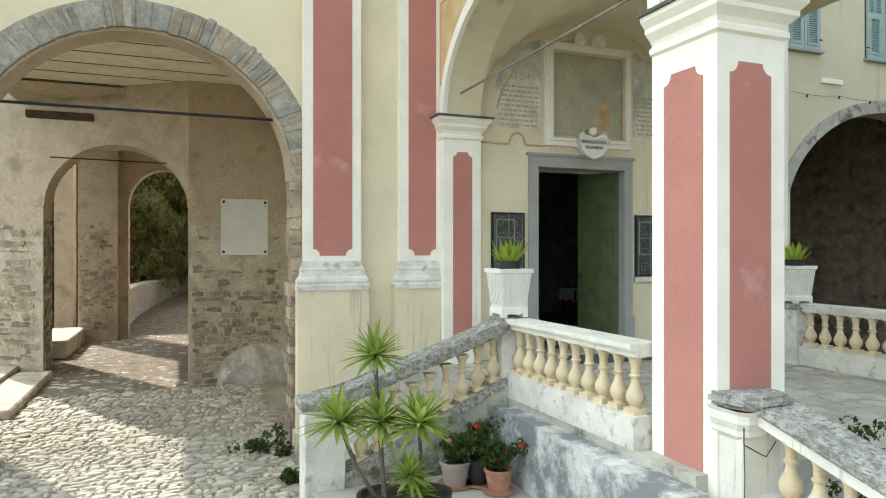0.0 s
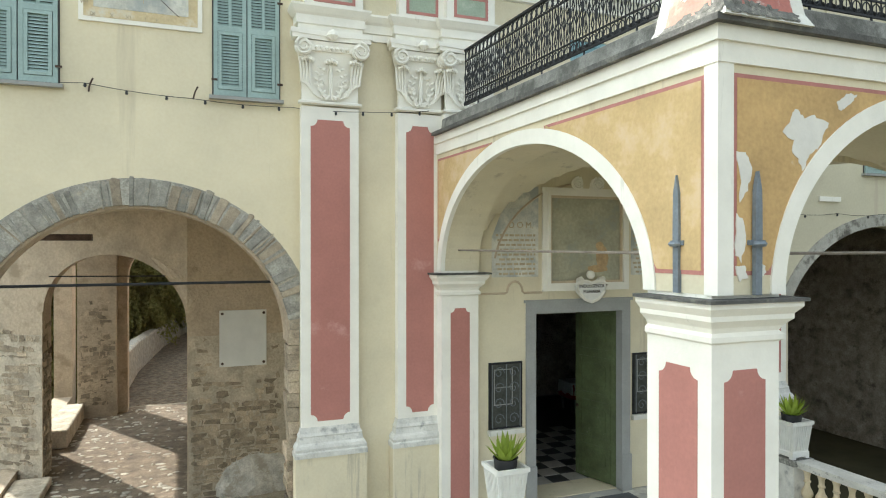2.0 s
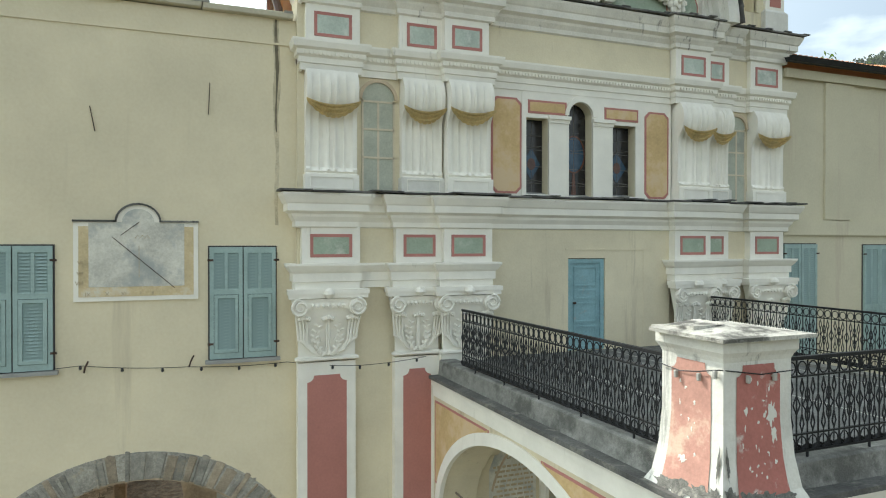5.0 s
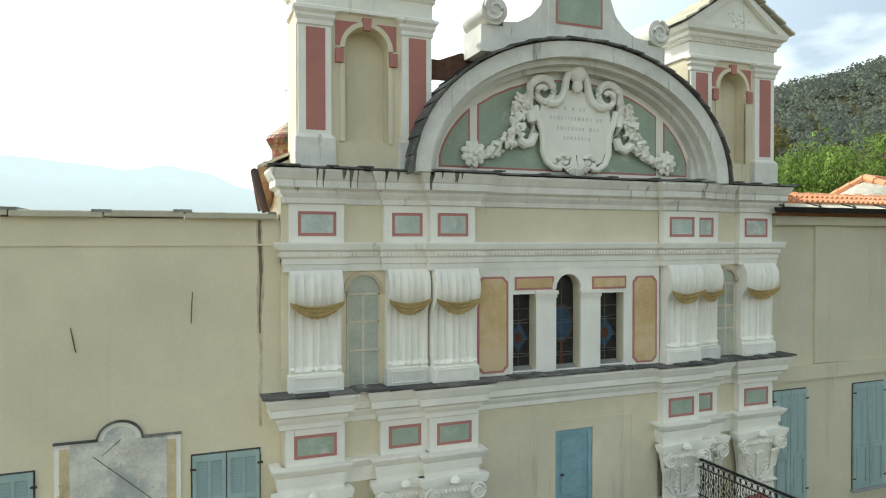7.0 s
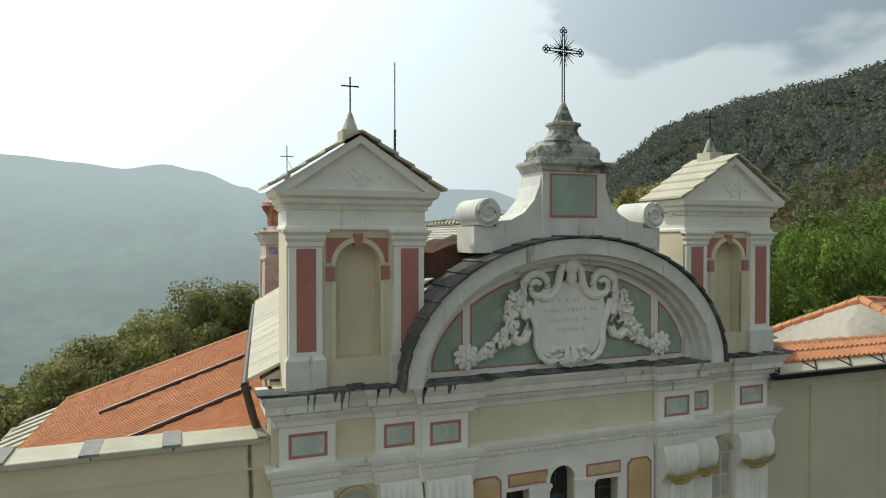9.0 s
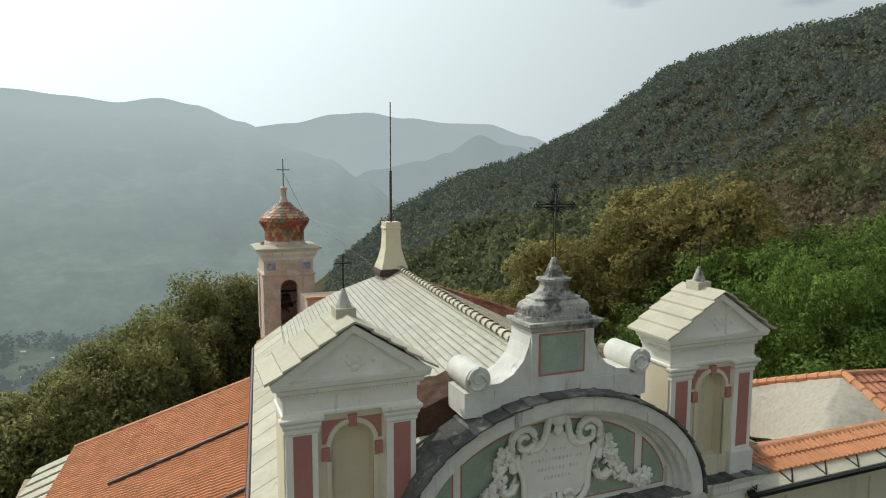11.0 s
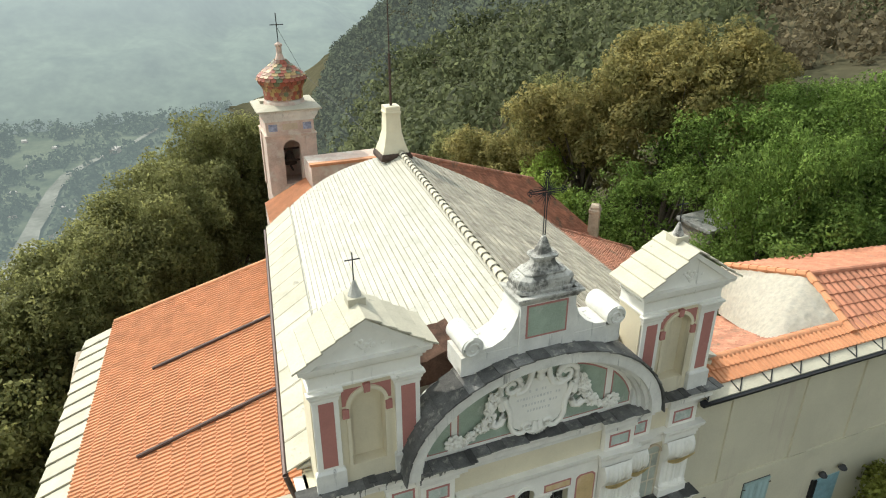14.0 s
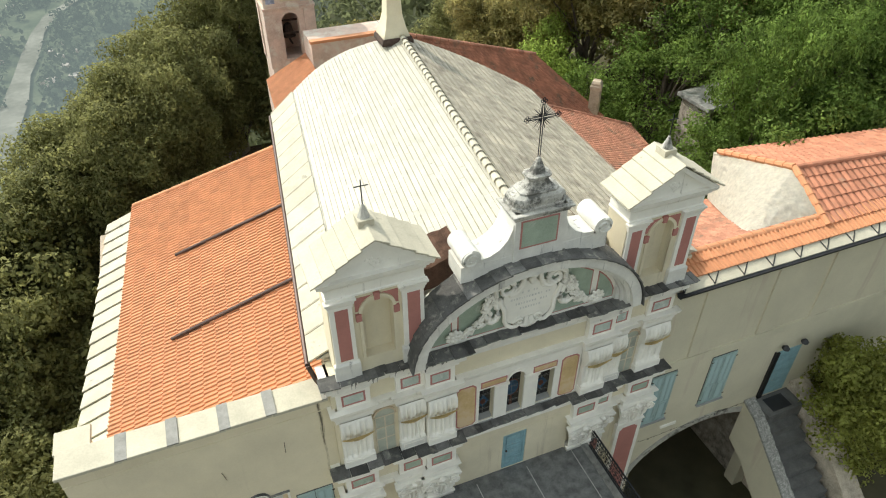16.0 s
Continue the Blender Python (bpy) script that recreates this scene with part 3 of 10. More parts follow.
def capital(x0, x1, y, z0, z1, parent):
    bm = bmesh.new()
    w, c = x1 - x0, (x0 + x1) / 2
    prof = [(0.0, z0), (0.05, z0 + 0.02), (0.05, z0 + 0.05), (0.0, z0 + 0.07), (0.0, z0 + 0.45), (0.06, z1 - 0.30), (0.10, z1 - 0.14)]
    lo = None
    for d, z in prof:
        row = [bm.verts.new((x, yy, z)) for x, yy in ((x0 - d, y + 0.05), (x0 - d, y - d), (x1 + d, y - d), (x1 + d, y + 0.05))]
        if lo:
            for i in range(3):
                bm.faces.new((lo[i], lo[i + 1], row[i + 1], row[i]))
        lo = row
    bm.faces.new(lo)
    ab = [(x0 - 0.14, y + 0.05), (x0 - 0.16, y - 0.17), (x0 - 0.02, y - 0.15), (c, y - 0.10), (x1 + 0.02, y - 0.15), (x1 + 0.16, y - 0.17), (x1 + 0.14, y + 0.05)]
    prism(bm, ab, "z", z1 - 0.13, z1 - 0.07)
    prism(bm, [(px + (0.02 if px > c else -0.02), py - 0.015 if py < y else py) for px, py in ab], "z", z1 - 0.07, z1)
    for s in (-1, 1):
        spiral(bm, c + s * (w / 2 + 0.00), y - 0.10, z1 - 0.26, 0.13, 0.09, flip=s)
        # ribbed stalks that swing from the foot out to the corners
        for k in range(4):
            g = 0.055 * k
            tube(bm, [(c + s * (w * 0.16 + g * 0.5), y - 0.02, z0 + 0.10 + g * 0.6), (c + s * (w * 0.30 + g * 0.6), y - 0.035, z0 + 0.16 + g * 0.8), (c + s * (w * 0.36 + g * 0.75), y - 0.04, z0 + 0.32),
                      (c + s * (w * 0.37 + g * 0.8), y - 0.05, z0 + 0.48), (c + s * (w * 0.39 + g * 0.85), y - 0.09, z1 - 0.40)], 0.024, 5, 0.018)
        # lobed leaf curling beside the stem
        for k in range(6):
            t = k / 5
            lx, lz = c + s * w * (0.10 + 0.13 * math.sin(2.6 * t)), z0 + 0.12 + 0.40 * t
            for o in (-1, 1):
                bmesh.ops.create_icosphere(bm, subdivisions=1, radius=0.048 * (1 - 0.35 * t), matrix=pose(lx + s * 0.030 * o, y - 0.045 - 0.02 * t, lz + 0.012 * o, 0, s * (38 + 25 * t) * o, 0) @ Matrix.Diagonal((0.62, 0.55, 1.15, 1)))
        tube(bm, [(c + s * w * 0.05, y - 0.03, z0 + 0.10), (c + s * w * 0.15, y - 0.05, z0 + 0.16), (c + s * w * 0.20, y - 0.055, z0 + 0.28), (c + s * w * 0.15, y - 0.06, z0 + 0.36), (c + s * w * 0.11, y - 0.055, z0 + 0.29)], 0.026, 6, 0.014)
        # overhanging leaf tips under the scrolls
        for k in range(5):
            bmesh.ops.create_icosphere(bm, subdivisions=1, radius=0.042, matrix=pose(c + s * (w * 0.40 + 0.035 * (k - 1.5)), y - 0.13 + 0.012 * abs(k - 2), z1 - 0.40 - 0.012 * abs(k - 2)) @ Matrix.Diagonal((0.75, 1.1, 1.0, 1)))
    for k in range(5):
        bmesh.ops.create_icosphere(bm, subdivisions=1, radius=0.040, matrix=pose(c + 0.036 * (k - 2), y - 0.10 + 0.012 * abs(k - 2), z1 - 0.41 - 0.012 * abs(k - 2)) @ Matrix.Diagonal((0.75, 1.1, 1.0, 1)))
    tube(bm, [(c - 0.016, y - 0.03, z0 + 0.08), (c - 0.012, y - 0.05, z1 - 0.40)], 0.017, 5)
    tube(bm, [(c + 0.016, y - 0.03, z0 + 0.08), (c + 0.012, y - 0.05, z1 - 0.40)], 0.017, 5)
    bx(bm, c - w * 0.36, c + w * 0.36, y - 0.10, y, z1 - 0.28, z1 - 0.20)
    for k in range(7):
        lathe(bm, [(0.012, -0.03), (0.03, 0), (0.012, 0.03)], 6, (c + (k - 3) * w * 0.09, y - 0.11, z1 - 0.24))
    lathe(bm, [(0.03, -0.06), (0.085, 0.0), (0.07, 0.05), (0.02, 0.09)], 9, (c, y - 0.17, z1 - 0.07))
    return part("capital", bm, WHITE, parent, "white stucco capital with scrolls and leaves")


def lower_pilaster(x0, x1, y, bare=False, wide=0.10):
    """Giant pilaster on a cream pedestal, with a rose panel."""
    bm = bmesh.new()
    bx(bm, x0, x1, y, YW, 2.62, 7.40)
    p = part("pilaster", bm, WHITE, church)
    bm = slab(notched(x0 + 0.135, x1 - 0.135, 2.80, 7.21, 0.10), "y", y - 0.005, y + 0.01)
    part("panel", bm, ROSE, p, "rose painted panel with hollowed corners")
    bm = moulding([(x0, YW), (x0, y), (x1, y), (x1, YW)], [(0, 2.30), (0.11, 2.30), (0.11, 2.37), (0.095, 2.39), (0.10, 2.43), (0.085, 2.47), (0.055, 2.50), (0.04, 2.58), (0.045, 2.60), (0.02, 2.64), (0.0, 2.72)])
    part("base_moulding", bm, GREY_BASE, p, "weathered grey base moulding")
    bm = bmesh.new()
    bx(bm, x0 - wide, x1 + wide, y - 0.09, YW, 0, 2.30)
    bx(bm, x0 - wide - 0.04, x1 + wide + 0.04, y - 0.13, YW, 0, 0.28)
    part("pedestal", bm, CREAM_DRIP, p, "cream plastered pedestal streaked with damp")
    capital(x0 + 0.01, x1 - 0.01, y, 7.42, 8.47, p)


GREY_BASE = material("weathered_grey_moulding", (0.66, 0.645, 0.59), 0.9, vary=0.14, scale=3, fine=40, bump=0.3, stain=(0.34, 0.34, 0.32), stain_amount=0.42, stain_scale=5)
lower_pilaster(1.62, 2.47, YP)
lower_pilaster(3.08, 3.80, YP)
lower_pilaster(9.06, 9.60, YP)
lower_pilaster(10.12, 11.05, YP)
for x0, x1 in ((3.80, 4.60), (8.28, 9.06)):
    p = part("pilaster", box(x0, x1, YB, YW + 0.01, 7.1, 7.42), WHITE, church)
    capital(x0 + 0.02, x1 - 0.02, YB, 7.42, 8.47, p)

ARCHITRAVE = [(0, 8.47), (0.05, 8.47), (0.05, 8.57), (0.08, 8.58), (0.08, 8.70), (0.11, 8.73), (0.16, 8.81), (0.16, 8.84), (0, 8.84)]
part("architrave", moulding(PLAN[:9] + [(4.60, YC + 0.02)], ARCHITRAVE), WHITE, church)
part("architrave", moulding([(8.28, YC + 0.02)] + PLAN[11:], ARCHITRAVE), WHITE, church)


def shifted(profile, dz):
    return [(d, z + dz) for d, z in profile]


CORNICE = [(0, 9.36), (0.04, 9.38), (0.04, 9.45), (0.09, 9.52), (0.10, 9.56), (0.17, 9.60), (0.17, 9.70), (0.19, 9.72), (0.24, 9.82), (0.24, 9.86), (0, 9.86)]
part("cornice", moulding(PLAN, CORNICE), WHITE, church, "white moulded cornice")
part("cornice", moulding(PLAN_UP, shifted(CORNICE, 3.26)), STREAKED, church, "white moulded cornice with black water streaks")
# black drips where water runs off the ledge slates
rg = random.Random(52)
for x_lo, x_hi, y, count in ((2.05, 2.72, YU, 5), (3.0, 3.6, YU, 3), (3.75, 4.35, YBU, 6)):
    for k in range(count):
        x, w, deep = rg.uniform(x_lo, x_hi), rg.uniform(0.012, 0.045), rg.choice((2, 3, 5, 5))
        bm = bmesh.new()
        prev = None
        for i, (d, z) in enumerate(((0.24, 13.12), (0.24, 13.08), (0.215, 13.03), (0.19, 12.98), (0.17, 12.96), (0.17, 12.86))[:deep + 1]):
            half = w * (1 - 0.75 * i / deep) * rg.uniform(0.75, 1.2)
            row = [bm.verts.new((x - half, y - d - 0.004, z)), bm.verts.new((x + half, y - d - 0.004, z))]
            if prev:
                bm.faces.new((prev[0], row[0], row[1], prev[1]))
            prev = row
        part("drip_stain", bm, SOOT, church, "black water drip on the cornice")


def frieze_panel(x0, x1, y, z0, z1, paint=None):
    p = part("frieze_block", box(x0 - 0.12, x1 + 0.12, y, YW, z0 - 0.10, z1 + 0.12), WHITE, church)
    part("panel", slab([(x0, z0), (x1, z0), (x1, z1), (x0, z1)], "y", y - 0.004, y + 0.02), paint or SAGE, p, "sage green painted panel")
    bm = bmesh.new()
    frame_bars(bm, x0, x1, z0, z1, 0.045, "y", y - 0.008, y + 0.005)
    part("panel_border", bm, ROSE_LINE, p, "rose painted border")


for x0, x1, y in ((1.80, 2.42, YP), (3.22, 3.74, YP), (3.96, 4.54, YB), (8.39, 8.96, YB), (9.12, 9.50, YP), (10.28, 10.88, YP)):
    frieze_panel(x0, x1, y, 8.93, 9.27)
for x0, x1, y in ((1.87, 2.43, YU), (3.29, 3.78, YU), (3.98, 4.49, YBU), (8.42, 8.97, YBU), (9.19, 9.55, YU), (10.32, 10.89, YU)):
    frieze_panel(x0, x1, y, 12.16, 12.52, SAGE_PALE)

# dentilled architrave of the upper storey
UP_ARCH = [(0, 11.64), (0.04, 11.64), (0.04, 11.74), (0.06, 11.75), (0.06, 11.83), (0.09, 11.86), (0.09, 11.93), (0.14, 11.96), (0.16, 12.04), (0.16, 12.07), (0, 12.07)]
part("architrave", moulding(PLAN_UP, UP_ARCH), WHITE, church)
bm = bmesh.new()
for (ax, ay), (bx_, by) in zip(PLAN_UP, PLAN_UP[1:]):
    if abs(ay - by) < 1e-6 and bx_ - ax > 0.3:
        k = int((bx_ - ax) / 0.06)
        for i in range(k):
            x = ax + (i + 0.25) * (bx_ - ax) / k
            bx(bm, x, x + 0.03, ay - 0.115, ay - 0.05, 11.865, 11.905)
tagged(part("dentil_course", bm, WHITE, church), "row of small white dentils", kind="stuff")


def scroll_pilaster(x0, x1, y, old_base=False):
    """Upper pilaster: two broad hollows between beads, swelling forward above a gilt swag."""
    bm = bmesh.new()
    prof = [(9.95, 0.05), (10.16, 0.05), (10.17, 0.02), (10.19, 0.045), (10.22, 0.05), (10.25, 0.015), (10.6, 0.015), (10.98, 0.02), (11.06, 0.05), (11.12, 0.10), (11.20, 0.145), (11.30, 0.17),
            (11.42, 0.175), (11.52, 0.155), (11.60, 0.11), (11.66, 0.07)]
    nx = 36

    def hollow(u):
        v = min(u, 1 - u)
        if v < 0.09:
            return 0.0
        if v < 0.40:
            return 0.048 * abs(math.sin(2 * math.pi * (v - 0.09) / 0.31)) ** 0.6
        return -0.016 * math.sin(math.pi * (v - 0.40) / 0.07) if v < 0.47 else 0.012

    grid = []
    for z, d in prof:
        row = []
        for i in range(nx + 1):
            u = i / nx
            row.append(bm.verts.new((x0 + u * (x1 - x0), y - d + (hollow(u) if z > 10.2 and z < 11.6 else 0.0), z)))
        grid.append(row)
    for a, b in zip(grid, grid[1:]):
        for i in range(nx):
            bm.faces.new((a[i], a[i + 1], b[i + 1], b[i]))
    for k in (0, nx):
        back = [bm.verts.new((grid[0][k].co.x, YW, 9.95)), bm.verts.new((grid[0][k].co.x, YW, 11.66))]
        bm.faces.new([back[0]] + [r[k] for r in grid] + [back[1]])
    p = part("scroll_pilaster", bm, WHITE, church, "white fluted scroll pilaster", smooth=True)
    part("plinth", box(x0 - 0.02, x1 + 0.02, y - 0.08, YW, 9.87, 10.14), WHITE_DIRTY if old_base else WHITE, p)
    bm = bmesh.new()
    frame_bars(bm, x0 + 0.06, x1 - 0.06, 9.93, 10.11, 0.012, "y", y - 0.092, y - 0.078)
    part("plinth_border", bm, WHITE, p)
    # drapery: fine folds from end to end over a scalloped hem
    bm = bmesh.new()
    n = 27
    rows = []
    for j in range(9):
        row = []
        for i in range(n + 1):
            u = i / n
            sag = 4 * u * (1 - u)
            top = 11.22 - 0.075 * sag
            drop = (0.035 + 0.145 * sag) * j / 8
            hem = 0.016 * abs(math.sin(u * 9 * math.pi)) * (j / 8) ** 2
            z = top - drop - hem
            bulge = 0.105 + max(0.0, z - 11.0) * 0.28
            fold = 0.012 * math.sin(j * 2.3) * sag
            row.append(bm.verts.new((x0 - 0.015 + u * (x1 - x0 + 0.03), y - bulge - 0.028 - fold - 0.012 * j / 8, z)))
        rows.append(row)
    for a, b in zip(rows, rows[1:]):
        for i in range(n):
            bm.faces.new((a[i], a[i + 1], b[i + 1], b[i]))
    bmesh.ops.solidify(bm, geom=bm.faces[:], thickness=0.02)
    part("swag", bm, GOLD, p, "ochre gilt drapery swag", smooth=True)


for x0, x1, y, o in ((1.74, 2.50, YU, 0), (3.20, 3.86, YU, 1), (3.90, 4.63, YBU, 0), (8.33, 9.05, YBU, 0), (9.11, 9.64, YU, 1), (10.21, 11.02, YU, 0)):
    scroll_pilaster(x0, x1, y, o)


def false_window(x0, x1, z0, spring):
    """Painted blind window in a shallow round-headed recess."""
    c, h = (x0 + x1) / 2, (x1 - x0) / 2
    fw = part("blind_window", slab([(x0, z0), (x1, z0)] + arc(c, spring, h, h, 0, 180, 12), "y", YW - 0.012, YW + 0.01), FAKE_GLASS, church, "painted blind window with grey panes")
    bm = bmesh.new()
    bx(bm, c - 0.018, c + 0.018, YW - 0.02, YW - 0.01, z0, spring - 0.05)
    for z in (z0 + 0.5, z0 + 0.93, spring - 0.05):
        bx(bm, x0, x1, YW - 0.024, YW - 0.011, z, z + 0.03)
    bx(bm, x0, x0 + 0.025, YW - 0.024, YW - 0.011, z0, spring)
    bx(bm, x1 - 0.025, x1, YW - 0.024, YW - 0.011, z0, spring)
    part("glazing_bar", bm, PANE_BAR, fw, "painted pale brown glazing bars")
    bm = bmesh.new()
    ring(bm, c, spring, (h, h), (h + 0.05, h + 0.05), "y", YW - 0.05, YW)
    part("arch_moulding", bm, FRAME_PALE, fw)


false_window(2.60, 3.11, 9.92, 11.32)
false_window(9.70, 10.15, 9.92, 11.32)


def bordered_panel(x0, x1, z0, z1, y, mat, clip=0.0, label=""):
    out = clipped(x0, x1, z0, z1, clip) if clip else [(x0, z0), (x1, z0), (x1, z1), (x0, z1)]
    p = part("panel", slab(out, "y", y - 0.012, y + 0.01), ROSE_LINE, church, label)
    w = 0.035
    inn = clipped(x0 + w, x1 - w, z0 + w, z1 - w, clip * 0.92) if clip else [(x0 + w, z0 + w), (x1 - w, z0 + w), (x1 - w, z1 - w), (x0 + w, z1 - w)]
    part("panel_field", slab(inn, "y", y - 0.017, y), mat, p)


bordered_panel(4.70, 5.25, 9.95, 11.51, YC - 0.02, OCHRE, 0.09, "ochre panel with rose border and cut corners")
bordered_panel(7.71, 8.23, 9.93, 11.47, YC - 0.02, OCHRE, 0.09, "ochre panel with rose border and cut corners")
bordered_panel(5.37, 6.10, 11.28, 11.50, YC - 0.03, OCHRE, 0, "small ochre panel with rose border")
bordered_panel(6.86, 7.56, 11.26, 11.48, YC - 0.03, OCHRE, 0, "small ochre panel with rose border")


def leaded_window(x0, x1, z0, z1, rise, motif):
    """Stained glass set deep in its opening, with lead lines, bars and a sloping sill."""
    c, h, y = (x0 + x1) / 2, (x1 - x0) / 2, 9.93
    top = arc(c, z1, h, rise, 0, 180, 12) if rise else [(x1, z1), (x0, z1)]
    w = part("window", slab([(x0, z0), (x1, z0)] + top, "y", y, y + 0.02), GLASS_DARK, church, "dark leaded stained glass window")
    bm = bmesh.new()
    lines = [[(c, z0), (c, z1 + rise)]] + [[(x0, z), (x1, z)] for z in (z0 + 0.2, z0 + 0.48, z0 + 0.76, z0 + 1.0)]
    lines += [[(x0, z0 + 0.48 + k), (c, z0 + 0.48 + 0.9 * k)] for k in (-0.25, 0.35)] + [[(x1, z0 + 0.48 + k), (c, z0 + 0.48 + 0.9 * k)] for k in (-0.25, 0.35)]
    for a, b in lines:
        tube(bm, [(a[0], y - 0.004, a[1]), (b[0], y - 0.004, b[1])], 0.006, 4)
    part("lead_lines", bm, LEAD, w)
    if motif == "diamond":
        zc = z0 + 0.52
        part("glass_motif", slab([(c, zc - 0.27), (c + h * 0.8, zc), (c, zc + 0.27), (c - h * 0.8, zc)], "y", y - 0.006, y), GLASS_BLUE, w, "blue glass diamond")
        part("glass_centre", slab(arc(c, zc, 0.075, 0.10, 0, 345, 14), "y", y - 0.010, y), GLASS_RED, w, "brown glass roundel")
    else:
        zc = z0 + 0.74
        part("glass_motif", slab(arc(c, zc, 0.20, 0.30, 0, 350, 20), "y", y - 0.006, y), GLASS_BLUE, w, "blue glass oval")
        bm = bmesh.new()
        ring(bm, c, zc, (0.20, 0.30), (0.225, 0.33), "y", y - 0.012, y, 0, 360, 24)
        part("glass_border", bm, GLASS_RED, w)
        bm = slab([(c - 0.05, z0 + 0.02), (c + 0.05, z0 + 0.02), (c + 0.02, z0 + 0.40), (c - 0.02, z0 + 0.40)], "y", y - 0.009, y)
        part("glass_stem", bm, GLASS_RED, w)
    part("sill", slab([(YC - 0.05, z0 - 0.06), (9.95, z0 - 0.06), (9.95, z0 + 0.05), (YC - 0.05, z0 - 0.02)], "x", x0 - 0.01, x1 + 0.01), JAMB, w, "grey slate sill")


for hole, motif in zip(WINDOWS, ("diamond", "oval", "diamond")):
    leaded_window(*hole, motif)
bm = bmesh.new()
for x0, x1 in ((5.76, 6.14), (6.62, 7.02)):
    bx(bm, x0 - 0.02, x1 + 0.02, YC - 0.10, YC - 0.02, 11.20, 11.26)
    bx(bm, x0 - 0.01, x1 + 0.01, YC - 0.07, YC - 0.02, 11.14, 11.20)
    bx(bm, x0, x1, YC - 0.05, YC - 0.02, 9.92, 11.14)
part("mullion_pier", bm, WHITE, church)
bm = bmesh.new()
ring(bm, 6.38, 11.29, (0.24, 0.24), (0.31, 0.33), "y", YC - 0.06, YC - 0.02)
part("window_arch", bm, WHITE, church)

# terrace door
bm = bmesh.new()
frame_bars(bm, 6.17, 6.89, 7.31, 8.87, 0.07, "y", YC + 0.02, YC + 0.09)
td = part("terrace_door", bm, BLUE_DOOR, church, "flaking blue wooden terrace door")
part("door_leaf", box(6.24, 6.82, YC + 0.05, YC + 0.09, 7.38, 8.80), BLUE_DOOR, td)
for z0, z1 in ((7.50, 7.72), (7.78, 8.12), (8.18, 8.34), (8.40, 8.74)):
    bm = bmesh.new()
    frame_bars(bm, 6.30, 6.76, z0, z1, 0.03, "y", YC + 0.035, YC + 0.052)
    part("door_panel", bm, BLUE_DOOR, td)
bm = bmesh.new()
lathe(bm, [(0.012, 0), (0.03, 0.01), (0.03, 0.03), (0.01, 0.04)], 8, (6.29, YC + 0.0, 8.1))
part("door_knob", bm, RUST, td)
bm = bmesh.new()
bx(bm, 6.10, 7.95, YC - 0.012, YC + 0.002, 9.02, 9.05)
bx(bm, 7.70, 7.73, YC - 0.008, YC + 0.002, 7.4, 9.02)
part("plaster_line", bm, CREAM, church)

# tympanum
TX, TZ, TRX, TRZ, YT = 6.49, 13.12, 2.98, 2.21, 9.29
part("tympanum", slab(arc(TX, TZ, TRX - 0.1, TRZ - 0.1, 0, 180, 40), "y", YC, 10.2), WHITE, church)
for r0, r1, y0 in ((0.0, 0.25, YT), (0.24, 0.34, YT + 0.13), (0.33, 0.42, YT + 0.28)):
    bm = bmesh.new()
    ring(bm, TX, TZ, (TRX - r1, TRZ - r1), (TRX - r0, TRZ - r0), "y", y0, 10.2 if r0 == 0 else YC + 0.02, 0, 180, 48)
    part("archivolt", bm, WHITE_DIRTY, church, "white stepped arch moulding with a streaked edge", smooth=True)


def arc_panel(a, b, z0, inset, mat):
    """Sage field under the arch between two uprights."""
    def top(x, k):
        u = (x - TX) / (TRX - k)
        return TZ + (TRZ - k) * math.sqrt(max(0, 1 - u * u))
    n = 12
    xs = [a + (b - a) * i / n for i in range(n + 1)]
    p = part("panel", slab([(a, z0), (b, z0)] + [(x, max(z0 + 0.02, top(x, inset))) for x in xs[::-1]], "y", YC - 0.006, YC + 0.01), ROSE_LINE, church)
    xs = [a + 0.03 + (b - a - 0.06) * i / n for i in range(n + 1)]
    part("panel_field", slab([(a + 0.03, z0 + 0.03), (b - 0.03, z0 + 0.03)] + [(x, max(z0 + 0.04, top(x, inset + 0.035))) for x in xs[::-1]], "y", YC - 0.011, YC), mat, p, "sage green painted field")


arc_panel(4.05, 4.58, 13.25, 0.50, SAGE)
arc_panel(4.71, 8.22, 13.25, 0.53, SAGE)
arc_panel(8.38, 8.91, 13.25, 0.50, SAGE)

# cartouche: shield, scrolled frame, shell, garlands
CX = 6.49
outline = [(0.64, 14.40), (0.70, 14.20), (0.66, 13.98), (0.61, 13.80), (0.60, 13.62), (0.52, 13.44), (0.34, 13.33)]
cart = part("cartouche", slab([(CX - x, z) for x, z in outline] + [(CX + x, z) for x, z in outline[::-1]] + [(CX + 0.34, 14.52), (CX, 14.66), (CX - 0.34, 14.52)], "y", YC - 0.09, YC), WHITE, church,
            "white stucco cartouche with scrolls and garlands")


def coil(cx, cz, r, a0, turns, s, n=22):
    """Points of a scroll winding into its eye."""
    return [(cx + s * r * (1 - 0.74 * i / n) * math.cos(radians(a0 - 360 * turns * i / n)), cz + r * (1 - 0.74 * i / n) * math.sin(radians(a0 - 360 * turns * i / n))) for i in range(n + 1)]


